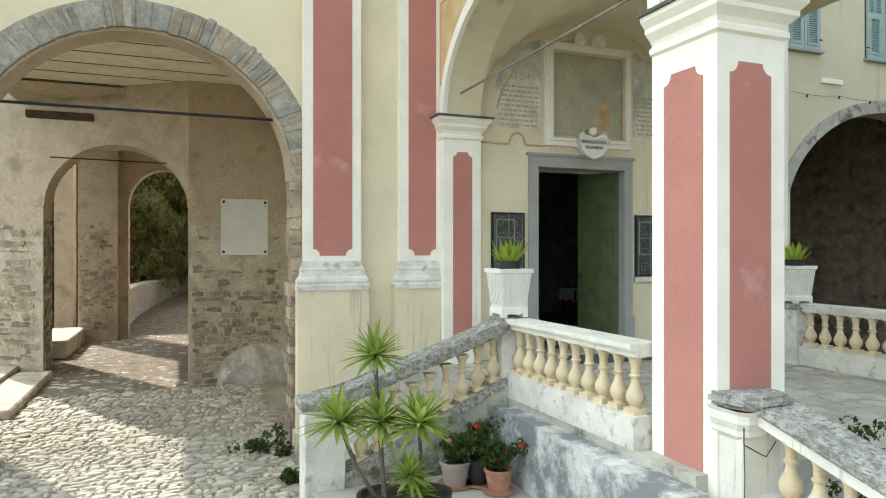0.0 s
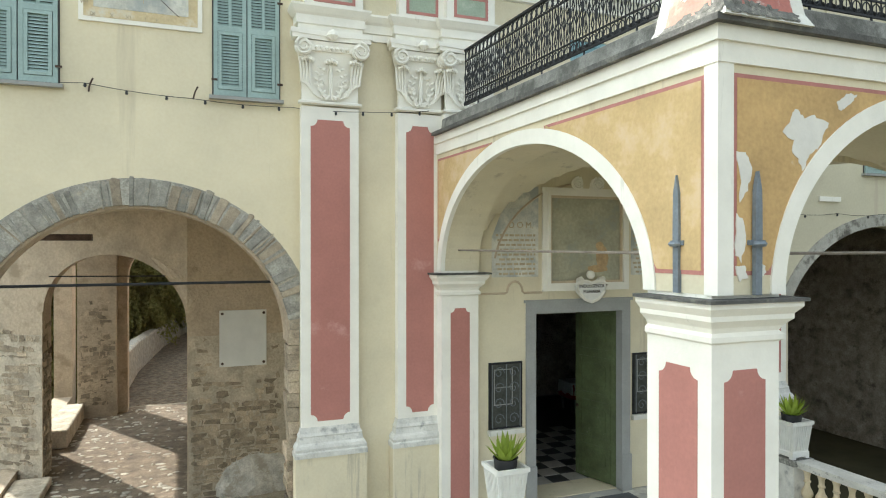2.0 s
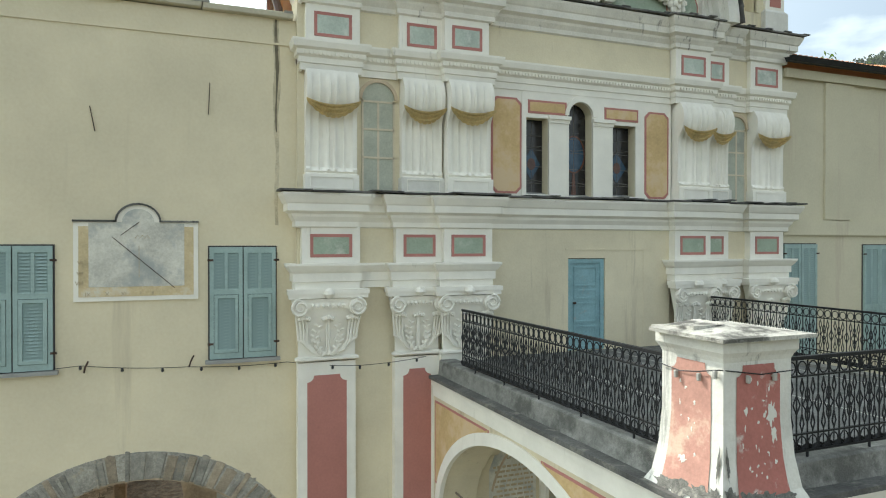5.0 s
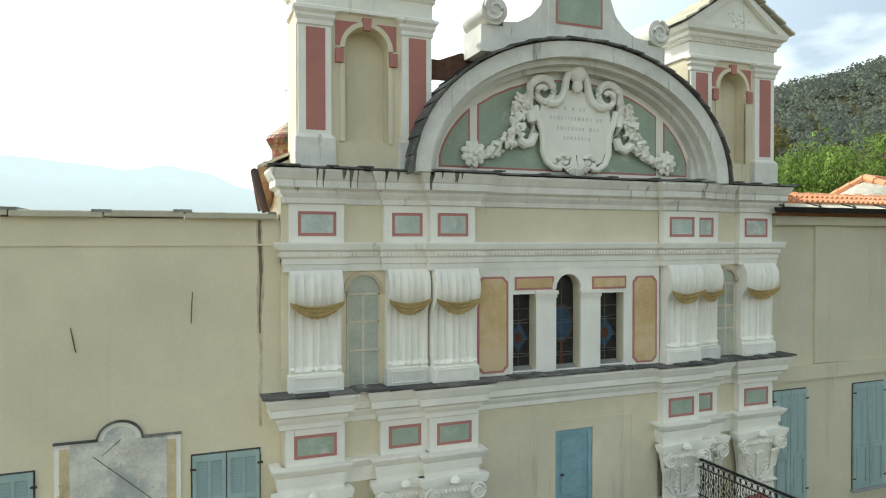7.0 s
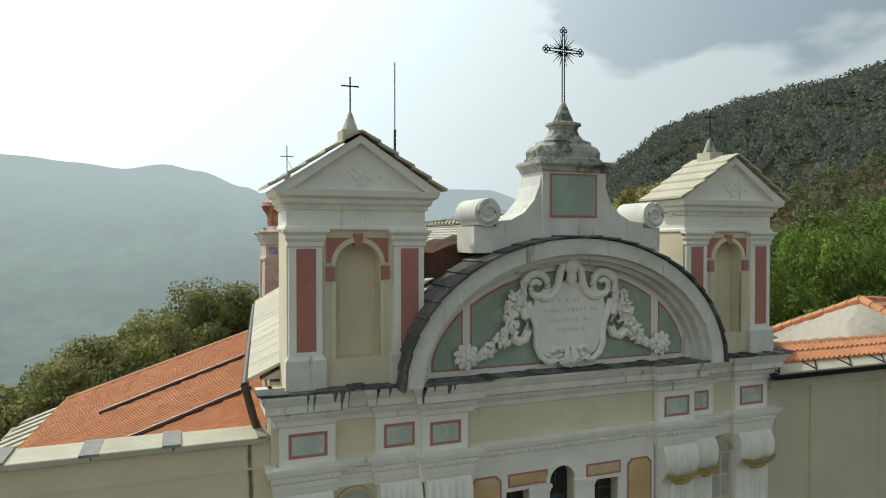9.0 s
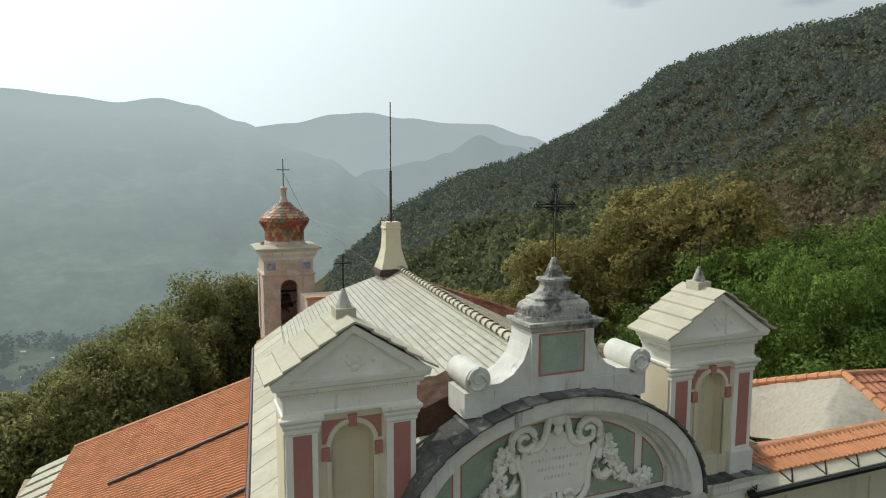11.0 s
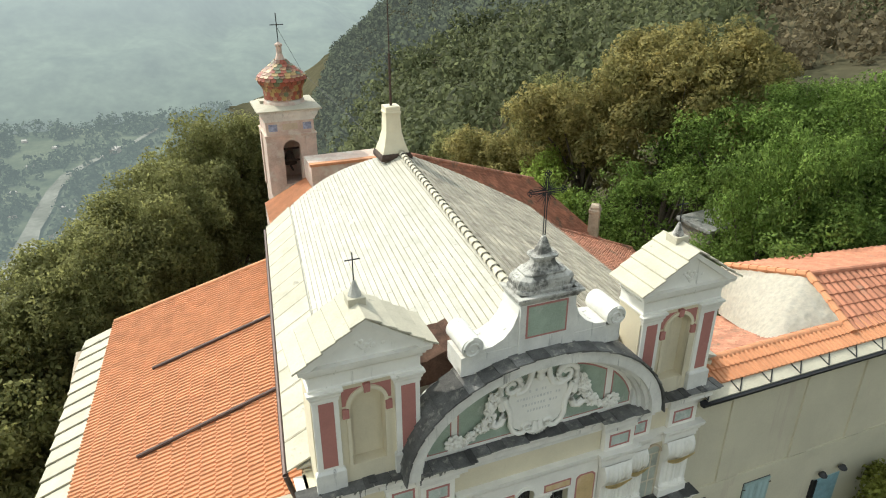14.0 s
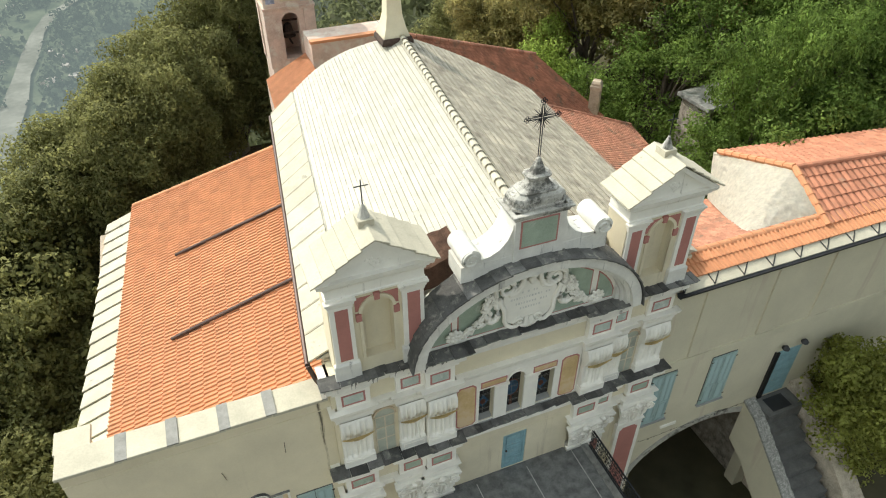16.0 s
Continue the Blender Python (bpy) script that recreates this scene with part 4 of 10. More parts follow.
for s in (-1, 1):
    # broad upper volute rising from the ear and curling inwards
    bm = bmesh.new()
    up = [(CX + s * x, z) for x, z in ((1.10, 13.74), (0.98, 13.66), (0.86, 13.70), (0.80, 13.84), (0.84, 14.04), (0.88, 14.22), (0.89, 14.42))] + coil(CX + s * 0.63, 14.54, 0.25, 20, -1.35, s)
    tube(bm, [(x, YC - 0.10, z) for x, z in up], 0.085, 8, 0.045)
    part("volute", bm, WHITE, cart, smooth=True)
    # inner sweep from the volute to the knob
    bm = bmesh.new()
    tube(bm, [(CX + s * x, YC - 0.11, z) for x, z in ((0.56, 14.36), (0.42, 14.36), (0.30, 14.44), (0.23, 14.60), (0.20, 14.78), (0.13, 14.92), (0.05, 14.96))], 0.075, 8, 0.06)
    part("sweep", bm, WHITE, cart, smooth=True)
    # lower scroll that curls in at the foot
    bm = bmesh.new()
    low = [(CX + s * x, z) for x, z in ((0.80, 14.30), (0.74, 14.10), (0.66, 13.92), (0.64, 13.74), (0.64, 13.56), (0.57, 13.40), (0.44, 13.30), (0.30, 13.30))] + coil(CX + s * 0.24, 13.43, 0.13, -75, -1.1, s, 14)
    tube(bm, [(x, YC - 0.11, z) for x, z in low], 0.062, 8, 0.032)
    part("foot_scroll", bm, WHITE, cart, smooth=True)
bm = bmesh.new()
for k in range(-4, 5):
    a = radians(-90 + 13 * k)
    tube(bm, [(CX + 0.02 * k, YC - 0.10, 13.52), (CX + 0.16 * math.cos(a), YC - 0.15, 13.44 + 0.16 * math.sin(a)), (CX + 0.30 * math.cos(a), YC - 0.11, 13.46 + 0.27 * math.sin(a))], 0.022, 6, 0.034)
tagged(part("shell", bm, WHITE, cart, smooth=True), kind="stuff")
bm = bmesh.new()
lathe(bm, [(0.05, -0.30), (0.10, -0.22), (0.08, -0.12), (0.13, -0.06), (0.155, 0.02), (0.12, 0.12), (0.05, 0.16)], 12, (CX, YC - 0.14, 14.87), 0.8)
part("crest_knob", bm, WHITE, cart, smooth=True)
rng = random.Random(5)
for s in (-1, 1):
    bm = bmesh.new()
    line = [(1.00, 14.42), (1.06, 14.22), (1.10, 14.02), (1.17, 13.84), (1.32, 13.68), (1.50, 13.55), (1.68, 13.47)]
    for i in range(150):
        t = rng.random() * (len(line) - 1)
        k = min(len(line) - 2, int(t))
        f = t - k
        w = 0.055 + 0.075 * math.sin(math.pi * min(1, 0.25 + t / (len(line) - 1) * 0.75))
        cx, cz = line[k][0] * (1 - f) + line[k + 1][0] * f, line[k][1] * (1 - f) + line[k + 1][1] * f
        m = pose(CX + s * cx + rng.uniform(-w, w), YC - 0.05 - rng.uniform(0, 0.10), cz + rng.uniform(-w, w), rng.uniform(0, 360), rng.uniform(0, 360), 0)
        bmesh.ops.create_icosphere(bm, subdivisions=1, radius=rng.uniform(0.038, 0.066), matrix=m @ Matrix.Diagonal((1.3, 0.6, 0.85, 1)))
    tagged(part("garland", bm, WHITE, cart, "", smooth=True), "stucco garland of leaves and fruit", kind="stuff")
    bm = bmesh.new()
    for q, (r, c) in enumerate(((0.15, 9), (0.085, 6))):
        for i in range(c):
            a = 2 * math.pi * (i + 0.5 * q) / c
            bmesh.ops.create_icosphere(bm, subdivisions=1, radius=0.078 - 0.018 * q, matrix=pose(CX + s * 1.88 + r * math.cos(a), YC - 0.08 - 0.05 * q, 13.47 + r * math.sin(a), 0, -math.degrees(a), 0) @ Matrix.Diagonal((1.1, 0.55, 0.85, 1)))
    bmesh.ops.create_icosphere(bm, subdivisions=2, radius=0.05, matrix=pose(CX + s * 1.88, YC - 0.16, 13.47))
    tagged(part("rosette", bm, WHITE, cart, "round stucco flower", smooth=True), kind="stuff")
bm = bmesh.new()
for z, x0, x1 in ((14.27, -0.36, 0.34), (14.11, -0.50, 0.50), (13.94, -0.36, 0.42), (13.78, -0.24, 0.30)):
    x = x0
    while x < x1:
        w = rng.uniform(0.02, 0.05)
        if rng.random() < 0.8:
            bx(bm, CX + x, CX + x + w, YC - 0.092, YC - 0.088, z, z + 0.06)
        x += w + 0.035
tagged(part("lettering", bm, LETTER_PALE, cart), "worn illegible carved inscription", kind="stuff")

# ---- the two little towers over the front ----


def bell_gable(x0, x1, y0, y1):
    """Aedicule with a niche, rose pilasters, a pediment and a slate saddle roof."""
    c = (x0 + x1) / 2
    t = part("tower", box(x0, x1, y0 + 0.25, y1, 13.12, 15.95), CREAM, church, "cream niche tower with rose panels and slate roof")
    nw = 0.335
    bm = bmesh.new()
    wall(bm, x0, x1, 13.12, 15.55, y0, y0 + 0.25, [(c - nw, c + nw, 13.56, 14.94, nw)])
    part("tower_front", bm, CREAM, t)
    bm = bmesh.new()
    ring(bm, c, 14.94, (nw, nw), (nw + 0.07, nw + 0.07), "y", y0 - 0.05, y0 + 0.02)
    for s in (-1, 1):
        bx(bm, c + s * (nw + 0.035) - 0.035, c + s * (nw + 0.035) + 0.035, y0 - 0.035, y0 + 0.02, 13.56, 14.70)
    part("niche_surround", bm, CREAM, t)
    part("keystone", slab([(c - 0.055, 15.22), (c + 0.055, 15.22), (c + 0.07, 15.40), (c - 0.07, 15.40)], "y", y0 - 0.07, y0), ROSE, t, "rose painted keystone")
    for s in (-1, 1):
        part("impost_block", box(c + s * 0.415 - 0.06, c + s * 0.415 + 0.06, y0 - 0.055, y0, 14.72, 14.92), ROSE, t, "rose painted impost")
        corner = [(c + s * 0.47, 15.34), (c + s * 0.08, 15.34)] + [(c + s * (nw + 0.07) * math.cos(radians(a)), 14.94 + (nw + 0.07) * math.sin(radians(a))) for a in (78, 60, 45, 30, 15, 5)] + [(c + s * 0.47, 14.97)]
        part("corner_field", slab(corner, "y", y0 - 0.008, y0 + 0.01), ROSE, t, "rose painted corner")
    for s in (-1, 1):
        pa, pb = sorted((c + s * (x1 - c - 0.02), c + s * (x1 - c - 0.50)))
        q = part("tower_pilaster", box(pa, pb, y0 - 0.06, y0 + 0.01, 13.12, 15.24), WHITE, t)
        part("rose_panel", slab([(pa + 0.11, 13.70), (pb - 0.09, 13.70), (pb - 0.09, 15.18), (pa + 0.11, 15.18)], "y", y0 - 0.065, y0), ROSE, t, "rose painted panel")
        part("tower_plinth", moulding([(pa, y0), (pa, y0 - 0.06), (pb, y0 - 0.06), (pb, y0)], [(0, 13.12), (0.05, 13.12), (0.05, 13.58), (0.03, 13.61), (0, 13.64)]), WHITE_DIRTY, t)
        part("tower_capital", moulding([(pa, y0), (pa, y0 - 0.06), (pb, y0 - 0.06), (pb, y0)], [(0, 15.20), (0.02, 15.22), (0.02, 15.28), (0.05, 15.33), (0.05, 15.37), (0.09, 15.42), (0.09, 15.46), (0, 15.46)]), WHITE, t)
    path = [(x0, y1), (x0, y0 - 0.03), (x1, y0 - 0.03), (x1, y1)]
    part("tower_cornice", moulding(path, [(-0.05, 15.44), (0.03, 15.46), (0.03, 15.50), (0.005, 15.52), (0.005, 15.74), (0.04, 15.75), (0.04, 15.80), (0.09, 15.84), (0.10, 15.90), (0.17, 15.94), (0.19, 16.03), (-0.05, 16.03)]), WHITE, t)
    bm = bmesh.new()
    n = 34
    for i in range(n):
        x = x0 + (i + 0.3) * (x1 - x0) / n
        bx(bm, x, x + 0.03, y0 - 0.10, y0 - 0.06, 15.775, 15.81)
    for s, xx in ((-1, x0), (1, x1)):
        for i in range(10):
            y = y0 + (i + 0.3) * (y1 - y0) / 10
            bx(bm, xx + s * 0.03, xx + s * 0.07, y, y + 0.03, 15.775, 15.81)
    tagged(part("dentil_course", bm, WHITE, t), "row of small white dentils", kind="stuff")
    ov, top = 0.26, 16.83
    prof = [(x0 - 0.19, 16.03), (x1 + 0.19, 16.03), (c, top)]
    part("pediment", slab(prof, "y", y0 - 0.10, y1), WHITE, t)
    bm = bmesh.new()
    for s in (-1, 1):
        h = x1 - c
        prism(bm, [(c + s * (h + 0.21), 16.03), (c + s * (h - 0.05), 16.03), (c, 16.72), (c, top)], "y", y0 - 0.20, y0 - 0.09)
        for k in range(13):
            u = 0.12 + 0.058 * k
            bx(bm, c + s * h * (1 - u) - 0.014, c + s * h * (1 - u) + 0.014, y0 - 0.13, y0 - 0.09, 16.02 + 0.70 * u * 0.96, 16.06 + 0.70 * u * 0.96)
    rg = random.Random(2)
    for k in range(16):
        bmesh.ops.create_icosphere(bm, subdivisions=1, radius=rg.uniform(0.03, 0.06), matrix=pose(c + rg.gauss(0, 0.13), y0 - 0.10, 16.26 + rg.gauss(0, 0.07)) @ Matrix.Diagonal((1, 0.4, 1, 1)))
    part("raking_cornice", bm, WHITE, t)
    ln = math.hypot(x1 - c + ov, 0.86)
    for s in (-1, 1):
        m = 5
        for k in range(m):
            bm = bmesh.new()
            u0, u1 = k / m, (k + 1.10) / m
            xa, za = c + s * (x1 - c + ov) * u0, top + 0.05 - (top - 15.99) * u0
            xb, zb = c + s * (x1 - c + ov) * u1, top + 0.05 - (top - 15.99) * u1
            prism(bm, [(xa, za - 0.012), (xb, zb + 0.022), (xb, zb + 0.062), (xa, za + 0.018)], "y", y0 - 0.27 - 0.02 * (k % 2), y1 + 0.12)
            part("roof_slab", bm, SLAB_PALE, t, "pale stone roof slab")
    part("ridge_block", box(c - 0.16, c + 0.16, y0 + 0.28, y0 + 0.62, top - 0.02, top + 0.15), SLAB_PALE, t)
    bm = bmesh.new()
    lathe(bm, [(0.13, 0), (0.12, 0.03), (0.075, 0.15), (0.035, 0.26), (0.022, 0.29)], 8, (c, y0 + 0.45, top + 0.15))
    fin = part("finial", bm, CAP_STONE, t, "stone pyramid finial")
    z = top + 0.42
    part("cross", tubes([[(c, y0 + 0.45, z), (c, y0 + 0.45, z + 0.56)], [(c - 0.14, y0 + 0.45, z + 0.42), (c + 0.14, y0 + 0.45, z + 0.42)]], 0.012), IRON, fin, "plain iron cross")


bell_gable(1.85, 3.93, 9.74, 10.52)
bell_gable(8.96, 11.02, 9.76, 10.54)

# ---- middle crest: scrolls, block, stepped dome, cross ----
YK, YK2 = 9.57, 10.30
crest = part("crest", box(5.92, 7.14, YK, YK2, 15.20, 16.50), WHITE_DIRTY, church, "weathered white crest with scrolls and ogee cap")
part("crest_base", box(4.72, 8.30, YK + 0.04, YK2, 15.10, 15.52), WHITE_DIRTY, crest)
for s in (-1, 1):
    pts = [(6.53 + s * 0.60, 16.42), (6.53 + s * 0.64, 16.2), (6.53 + s * 0.74, 15.95), (6.53 + s * 0.92, 15.75), (6.53 + s * 1.15, 15.63), (6.53 + s * 1.42, 15.60), (6.53 + s * 1.42, 15.5), (6.53 + s * 0.60, 15.5)]
    part("concave_flank", slab(pts, "y", YK + 0.05, YK2), WHITE_DIRTY, crest)
    bm = bmesh.new()
    prism(bm, arc(6.53 + s * 1.60, 15.74, 0.225, 0.225, 0, 345, 22), "y", YK - 0.02, YK2 + 0.05)
    spiral(bm, 6.53 + s * 1.60, YK - 0.01, 15.74, 0.20, 0.03, 1.6, s)
    part("scroll", bm, WHITE_DIRTY, crest, "worn stucco scroll", smooth=True)
part("panel", slab([(6.05, 15.67), (6.96, 15.67), (6.96, 16.40), (6.05, 16.40)], "y", YK - 0.008, YK + 0.01), ROSE_LINE, crest)
part("panel_field", slab([(6.09, 15.71), (6.92, 15.71), (6.92, 16.36), (6.09, 16.36)], "y", YK - 0.012, YK), SAGE, crest, "sage green painted panel")
part("crest_cornice", moulding([(5.92, YK2), (5.92, YK), (7.14, YK), (7.14, YK2)], [(0, 16.42), (0.03, 16.44), (0.05, 16.50), (0.11, 16.55), (0.11, 16.60), (0, 16.60)]), CAP_STONE, crest)
bm = bmesh.new()
tiers = [(0.64, 0.36, 16.60), (0.64, 0.36, 16.66), (0.60, 0.34, 16.68), (0.61, 0.34, 16.78), (0.57, 0.32, 16.86), (0.47, 0.28, 16.91), (0.45, 0.27, 16.92), (0.45, 0.27, 16.96), (0.33, 0.21, 17.00), (0.25, 0.17, 17.09), (0.22, 0.155, 17.17), (0.24, 0.17, 17.22), (0.28, 0.20, 17.24), (0.28, 0.20, 17.28), (0.17, 0.14, 17.30), (0.15, 0.12, 17.34), (0.03, 0.03, 17.64)]
cy = (YK + YK2) / 2
rows = [[bm.verts.new((6.53 + a * hx, cy + b * hy, z)) for a, b in ((-1, -0.6), (-0.72, -1), (0.72, -1), (1, -0.6), (1, 0.6), (0.72, 1), (-0.72, 1), (-1, 0.6))] for hx, hy, z in tiers]
for r, s in zip(rows, rows[1:]):
    for i in range(8):
        bm.faces.new((r[i], r[(i + 1) % 8], s[(i + 1) % 8], s[i]))
bm.faces.new(rows[0][::-1])
bm.faces.new(rows[-1])
part("ogee_cap", bm, CAP_STONE, crest, "stepped ogee cap blackened with lichen")
bm = bmesh.new()
zc = 18.52
X0 = 6.53
for dx in (-0.022, 0.022):
    tube(bm, [(X0 + dx, cy, 17.6), (X0 + dx, cy, 18.80)], 0.011, 5)
for dz in (-0.022, 0.022):
    tube(bm, [(X0 - 0.30, cy, zc + dz), (X0 + 0.30, cy, zc + dz)], 0.011, 5)
for ex, ez in ((-0.32, 0), (0.32, 0), (0, 0.32)):
    for k in ((0, 0), (0.04, 0), (0, 0.04), (-0.04, 0), (0, -0.04)):
        px, pz = X0 + ex * 1.05 + k[0], zc + ez * 1.05 + k[1]
        if k != (0, 0):
            tube(bm, [(px + 0.028 * math.cos(a * math.pi / 4), cy, pz + 0.028 * math.sin(a * math.pi / 4)) for a in range(9)], 0.011, 4)
for k in range(5):
    for q in range(4):
        a = radians(90 * q + 15 + 15 * k)
        r0, r1 = 0.06, 0.29 if k % 2 == 0 else 0.21
        tube(bm, [(X0 + r0 * math.cos(a), cy, zc + r0 * math.sin(a)), (X0 + r1 * math.cos(a), cy, zc + r1 * math.sin(a))], 0.014, 4, 0.003)
part("cross", bm, IRON, crest, "openwork iron cross with rays")

# slates on the cornices and over the arch
def ledge_slates(plan, z, depth, seed):
    """A course of slates on a stepped ledge; it turns the corner wherever the next face lies further back."""
    rg = random.Random(seed)
    for q in range(len(plan) - 1):
        (ax, ay), (bx_, by) = plan[q], plan[q + 1]
        if abs(ay - by) > 1e-6 or bx_ - ax < 0.2:
            continue
        e0 = ax - depth if plan[q - 1][1] > ay else ax
        e1 = bx_ + depth if plan[q + 2][1] > by else bx_
        if plan[q - 1][1] < ay:
            e0 += depth
        if plan[q + 2][1] < by:
            e1 -= depth
        if e1 - e0 < 0.05:
            continue
        k = max(1, round((e1 - e0) / 0.42))
        for i in range(k):
            a, b = e0 + (e1 - e0) * i / k, e0 + (e1 - e0) * (i + 1) / k
            d = rg.uniform(-0.02, 0.03)
            t = rg.uniform(0.0, 0.022)
            bm = bmesh.new()
            prism(bm, [(a - 0.01, ay - depth - d), (b - 0.022, ay - depth + rg.uniform(-0.04, 0.03)), (b - 0.022, ay + 0.12), (a - 0.01, ay + 0.12)], "z", z + t, z + t + 0.026)
            part("slate", bm, SLATE, church)
            if rg.random() < 0.55:
                part("slate", box(b - 0.10, b + 0.06, ay - depth - 0.03, ay + 0.1, z + t + 0.027, z + t + 0.045), SLATE, church)


ledge_slates(PLAN, 9.865, 0.275, 3)
ledge_slates(PLAN_UP, 13.125, 0.275, 8)
rg = random.Random(4)
NS = 26
for i in range(NS):
    a0, a1 = 180 * i / NS, 180 * (i + 1.12) / NS
    # each slate rides over the one below it
    lo, hi = (0.040, 0.014) if a0 < 90 else (0.014, 0.040)
    pa, pb = [(TX + (TRX + d) * math.cos(radians(a)), TZ + (TRZ + d) * math.sin(radians(a))) for a, d in ((a0, lo), (a1, hi))]
    qa, qb = [(TX + (TRX + d) * math.cos(radians(a)), TZ + (TRZ + d) * math.sin(radians(a))) for a, d in ((a0, lo + 0.032), (a1, hi + 0.032))]
    part("arch_slate", slab([pa, pb, qb, qa], "y", YT - 0.05 - rg.uniform(0, 0.025), 10.1), SLATE, church)


def mix2(a, b, t):
    return a + (b - a) * t


# ---- portico before the door, with its terrace ----
FLOOR = 1.12
portico = thing("portico", "arched portico with rose pillars, ochre spandrels and a roof terrace", "portico", (6.4, 4.2, 0))
XL0, XL1 = 3.86, 3.72      # outer line of the near side at the pillar and at the church wall
XR = 9.05
YF = 4.04                  # outer line of the front pillars
YFU = 3.98                 # outer line of the front above the imposts, slightly proud


def side_x(y):
    return XL0 + (XL1 - XL0) * (y - YF) / (9.5 - YF)


def lean(bm):
    """Carry a near-side piece, built at x from 0 inwards, onto its slightly skewed line."""
    for v in bm.verts:
        v.co.x += side_x(v.co.y)
    return bm


SPRING, CROWN, WTOP = 4.98, 6.58, 7.06


def impost(path, parent, z=4.59):
    prof = [(0, z), (0.03, z + 0.02), (0.03, z + 0.06), (0.0, z + 0.09), (0.02, z + 0.13), (0.08, z + 0.19), (0.08, z + 0.23), (0.13, z + 0.29), (0.13, z + 0.33), (0, z + 0.33)]
    part("impost", moulding(path, prof), WHITE, parent, "moulded white impost")
    part("impost_slate", moulding(path, [(0, z + 0.332), (0.16, z + 0.332), (0.16, z + 0.36), (0, z + 0.36)]), SLATE, parent, "thin dark slate on the impost")


def pillar(x0, x1, y0, y1, z0, west=True):
    p = part("pillar", box(x0, x1, y0, y1, z0, SPRING + 0.02), WHITE, portico, "white pillar with rose panels")
    impost([(x0, y1), (x0, y0), (x1, y0), (x1, y1)], p)
    part("panel", slab(notched(x0 + 0.125, x1 - 0.15, z0 + 0.5, 4.38, 0.09), "y", y0 - 0.006, y0 + 0.01), ROSE, p, "rose painted panel")
    if west:
        part("panel", slab(notched(y0 + 0.15, y1 - 0.16, z0 + 0.04, 4.38, 0.09), "x", x0 - 0.006, x0 + 0.01), ROSE, p, "rose painted panel")
    return p


pillar(XL0, XL0 + 0.70, YF, YF + 0.77, 0.0)
pillar(XR - 0.76, XR, YF, YF + 0.72, 0.0)
# responds against the church
r = part("respond", box(XL1, XL1 + 0.62, 9.50, 9.70, FLOOR, SPRING + 0.02), WHITE, portico, "white wall pier with a rose panel")
impost([(XL1, 9.70), (XL1, 9.50), (XL1 + 0.62, 9.50), (XL1 + 0.62, 9.70)], r)
part("panel", slab(notched(XL1 + 0.15, XL1 + 0.47, 1.30, 4.40, 0.07), "y", 9.494, 9.51), ROSE, r, "rose painted panel")
r = part("respond", box(XR - 0.62, XR, 9.50, 9.70, FLOOR, SPRING + 0.02), WHITE, portico, "white wall pier with a rose panel")
impost([(XR - 0.62, 9.70), (XR - 0.62, 9.50), (XR, 9.50), (XR, 9.70)], r)


Y0A, Y1A = YF + 0.77, 9.50
CS, HS = (Y0A + Y1A) / 2, (Y1A - Y0A) / 2
bm = bmesh.new()
wall(bm, YFU, 9.70, SPRING, WTOP, 0.0, 0.62, [(Y0A, Y1A, SPRING, SPRING + 0.001, CROWN - SPRING)], "x", 28)
side = part("side_arch", lean(bm), CREAM, portico, "cream plastered side arch")
bm = bmesh.new()
ring(bm, CS, SPRING, (HS - 0.012, CROWN - SPRING - 0.012), (HS + 0.14, CROWN - SPRING + 0.16), "x", -0.02, 0.05, 0, 180, 40)
bx(bm, -0.02, 0.02, YFU, YFU + 0.12, SPRING, WTOP)
bx(bm, -0.03, 0.02, YFU, 9.66, 6.78, WTOP - 0.12)
bx(bm, -0.06, 0.02, YFU, 9.66, WTOP - 0.12, WTOP)
part("white_band", lean(bm), WHITE, side)
CXF, HF = (XL0 + 0.67 + XR - 0.76) / 2, (XR - XL0 - 1.43) / 2
bm = bmesh.new()
wall(bm, XL0 + 0.62, XR, SPRING, WTOP, YFU, YFU + 0.6, [(XL0 + 0.67, XR - 0.76, SPRING, SPRING + 0.001, CROWN - SPRING)], "y", 28)
front = part("front_arch", bm, CREAM, portico, "cream plastered front arch")
bm = bmesh.new()
ring(bm, CXF, SPRING, (HF - 0.012, CROWN - SPRING - 0.012), (HF + 0.14, CROWN - SPRING + 0.16), "y", YFU - 0.02, YFU + 0.05, 0, 180, 40)
bx(bm, XL0 - 0.018, XL0 + 0.14, YFU - 0.02, YFU + 0.02, SPRING, WTOP)
bx(bm, XL0 - 0.028, XR + 0.03, YFU - 0.03, YFU + 0.02, 6.78, WTOP - 0.12)
bx(bm, XL0 - 0.058, XR + 0.06, YFU - 0.06, YFU + 0.02, WTOP - 0.12, WTOP)
part("white_band", bm, WHITE, front)
bm = bmesh.new()
wall(bm, YF + 0.6, 9.70, SPRING, WTOP, XR - 0.62, XR, [(Y0A, Y1A, SPRING, SPRING + 0.001, CROWN - SPRING)], "x", 28)
part("far_side_arch", bm, CREAM, portico)
PEEL = material("ochre_paint_peeling", (0.55, 0.36, 0.155), 0.88, vary=0.14, scale=1.6, fine=26, bump=0.08, stain=(0.70, 0.66, 0.58), stain_amount=0.16, stain_scale=1.3)


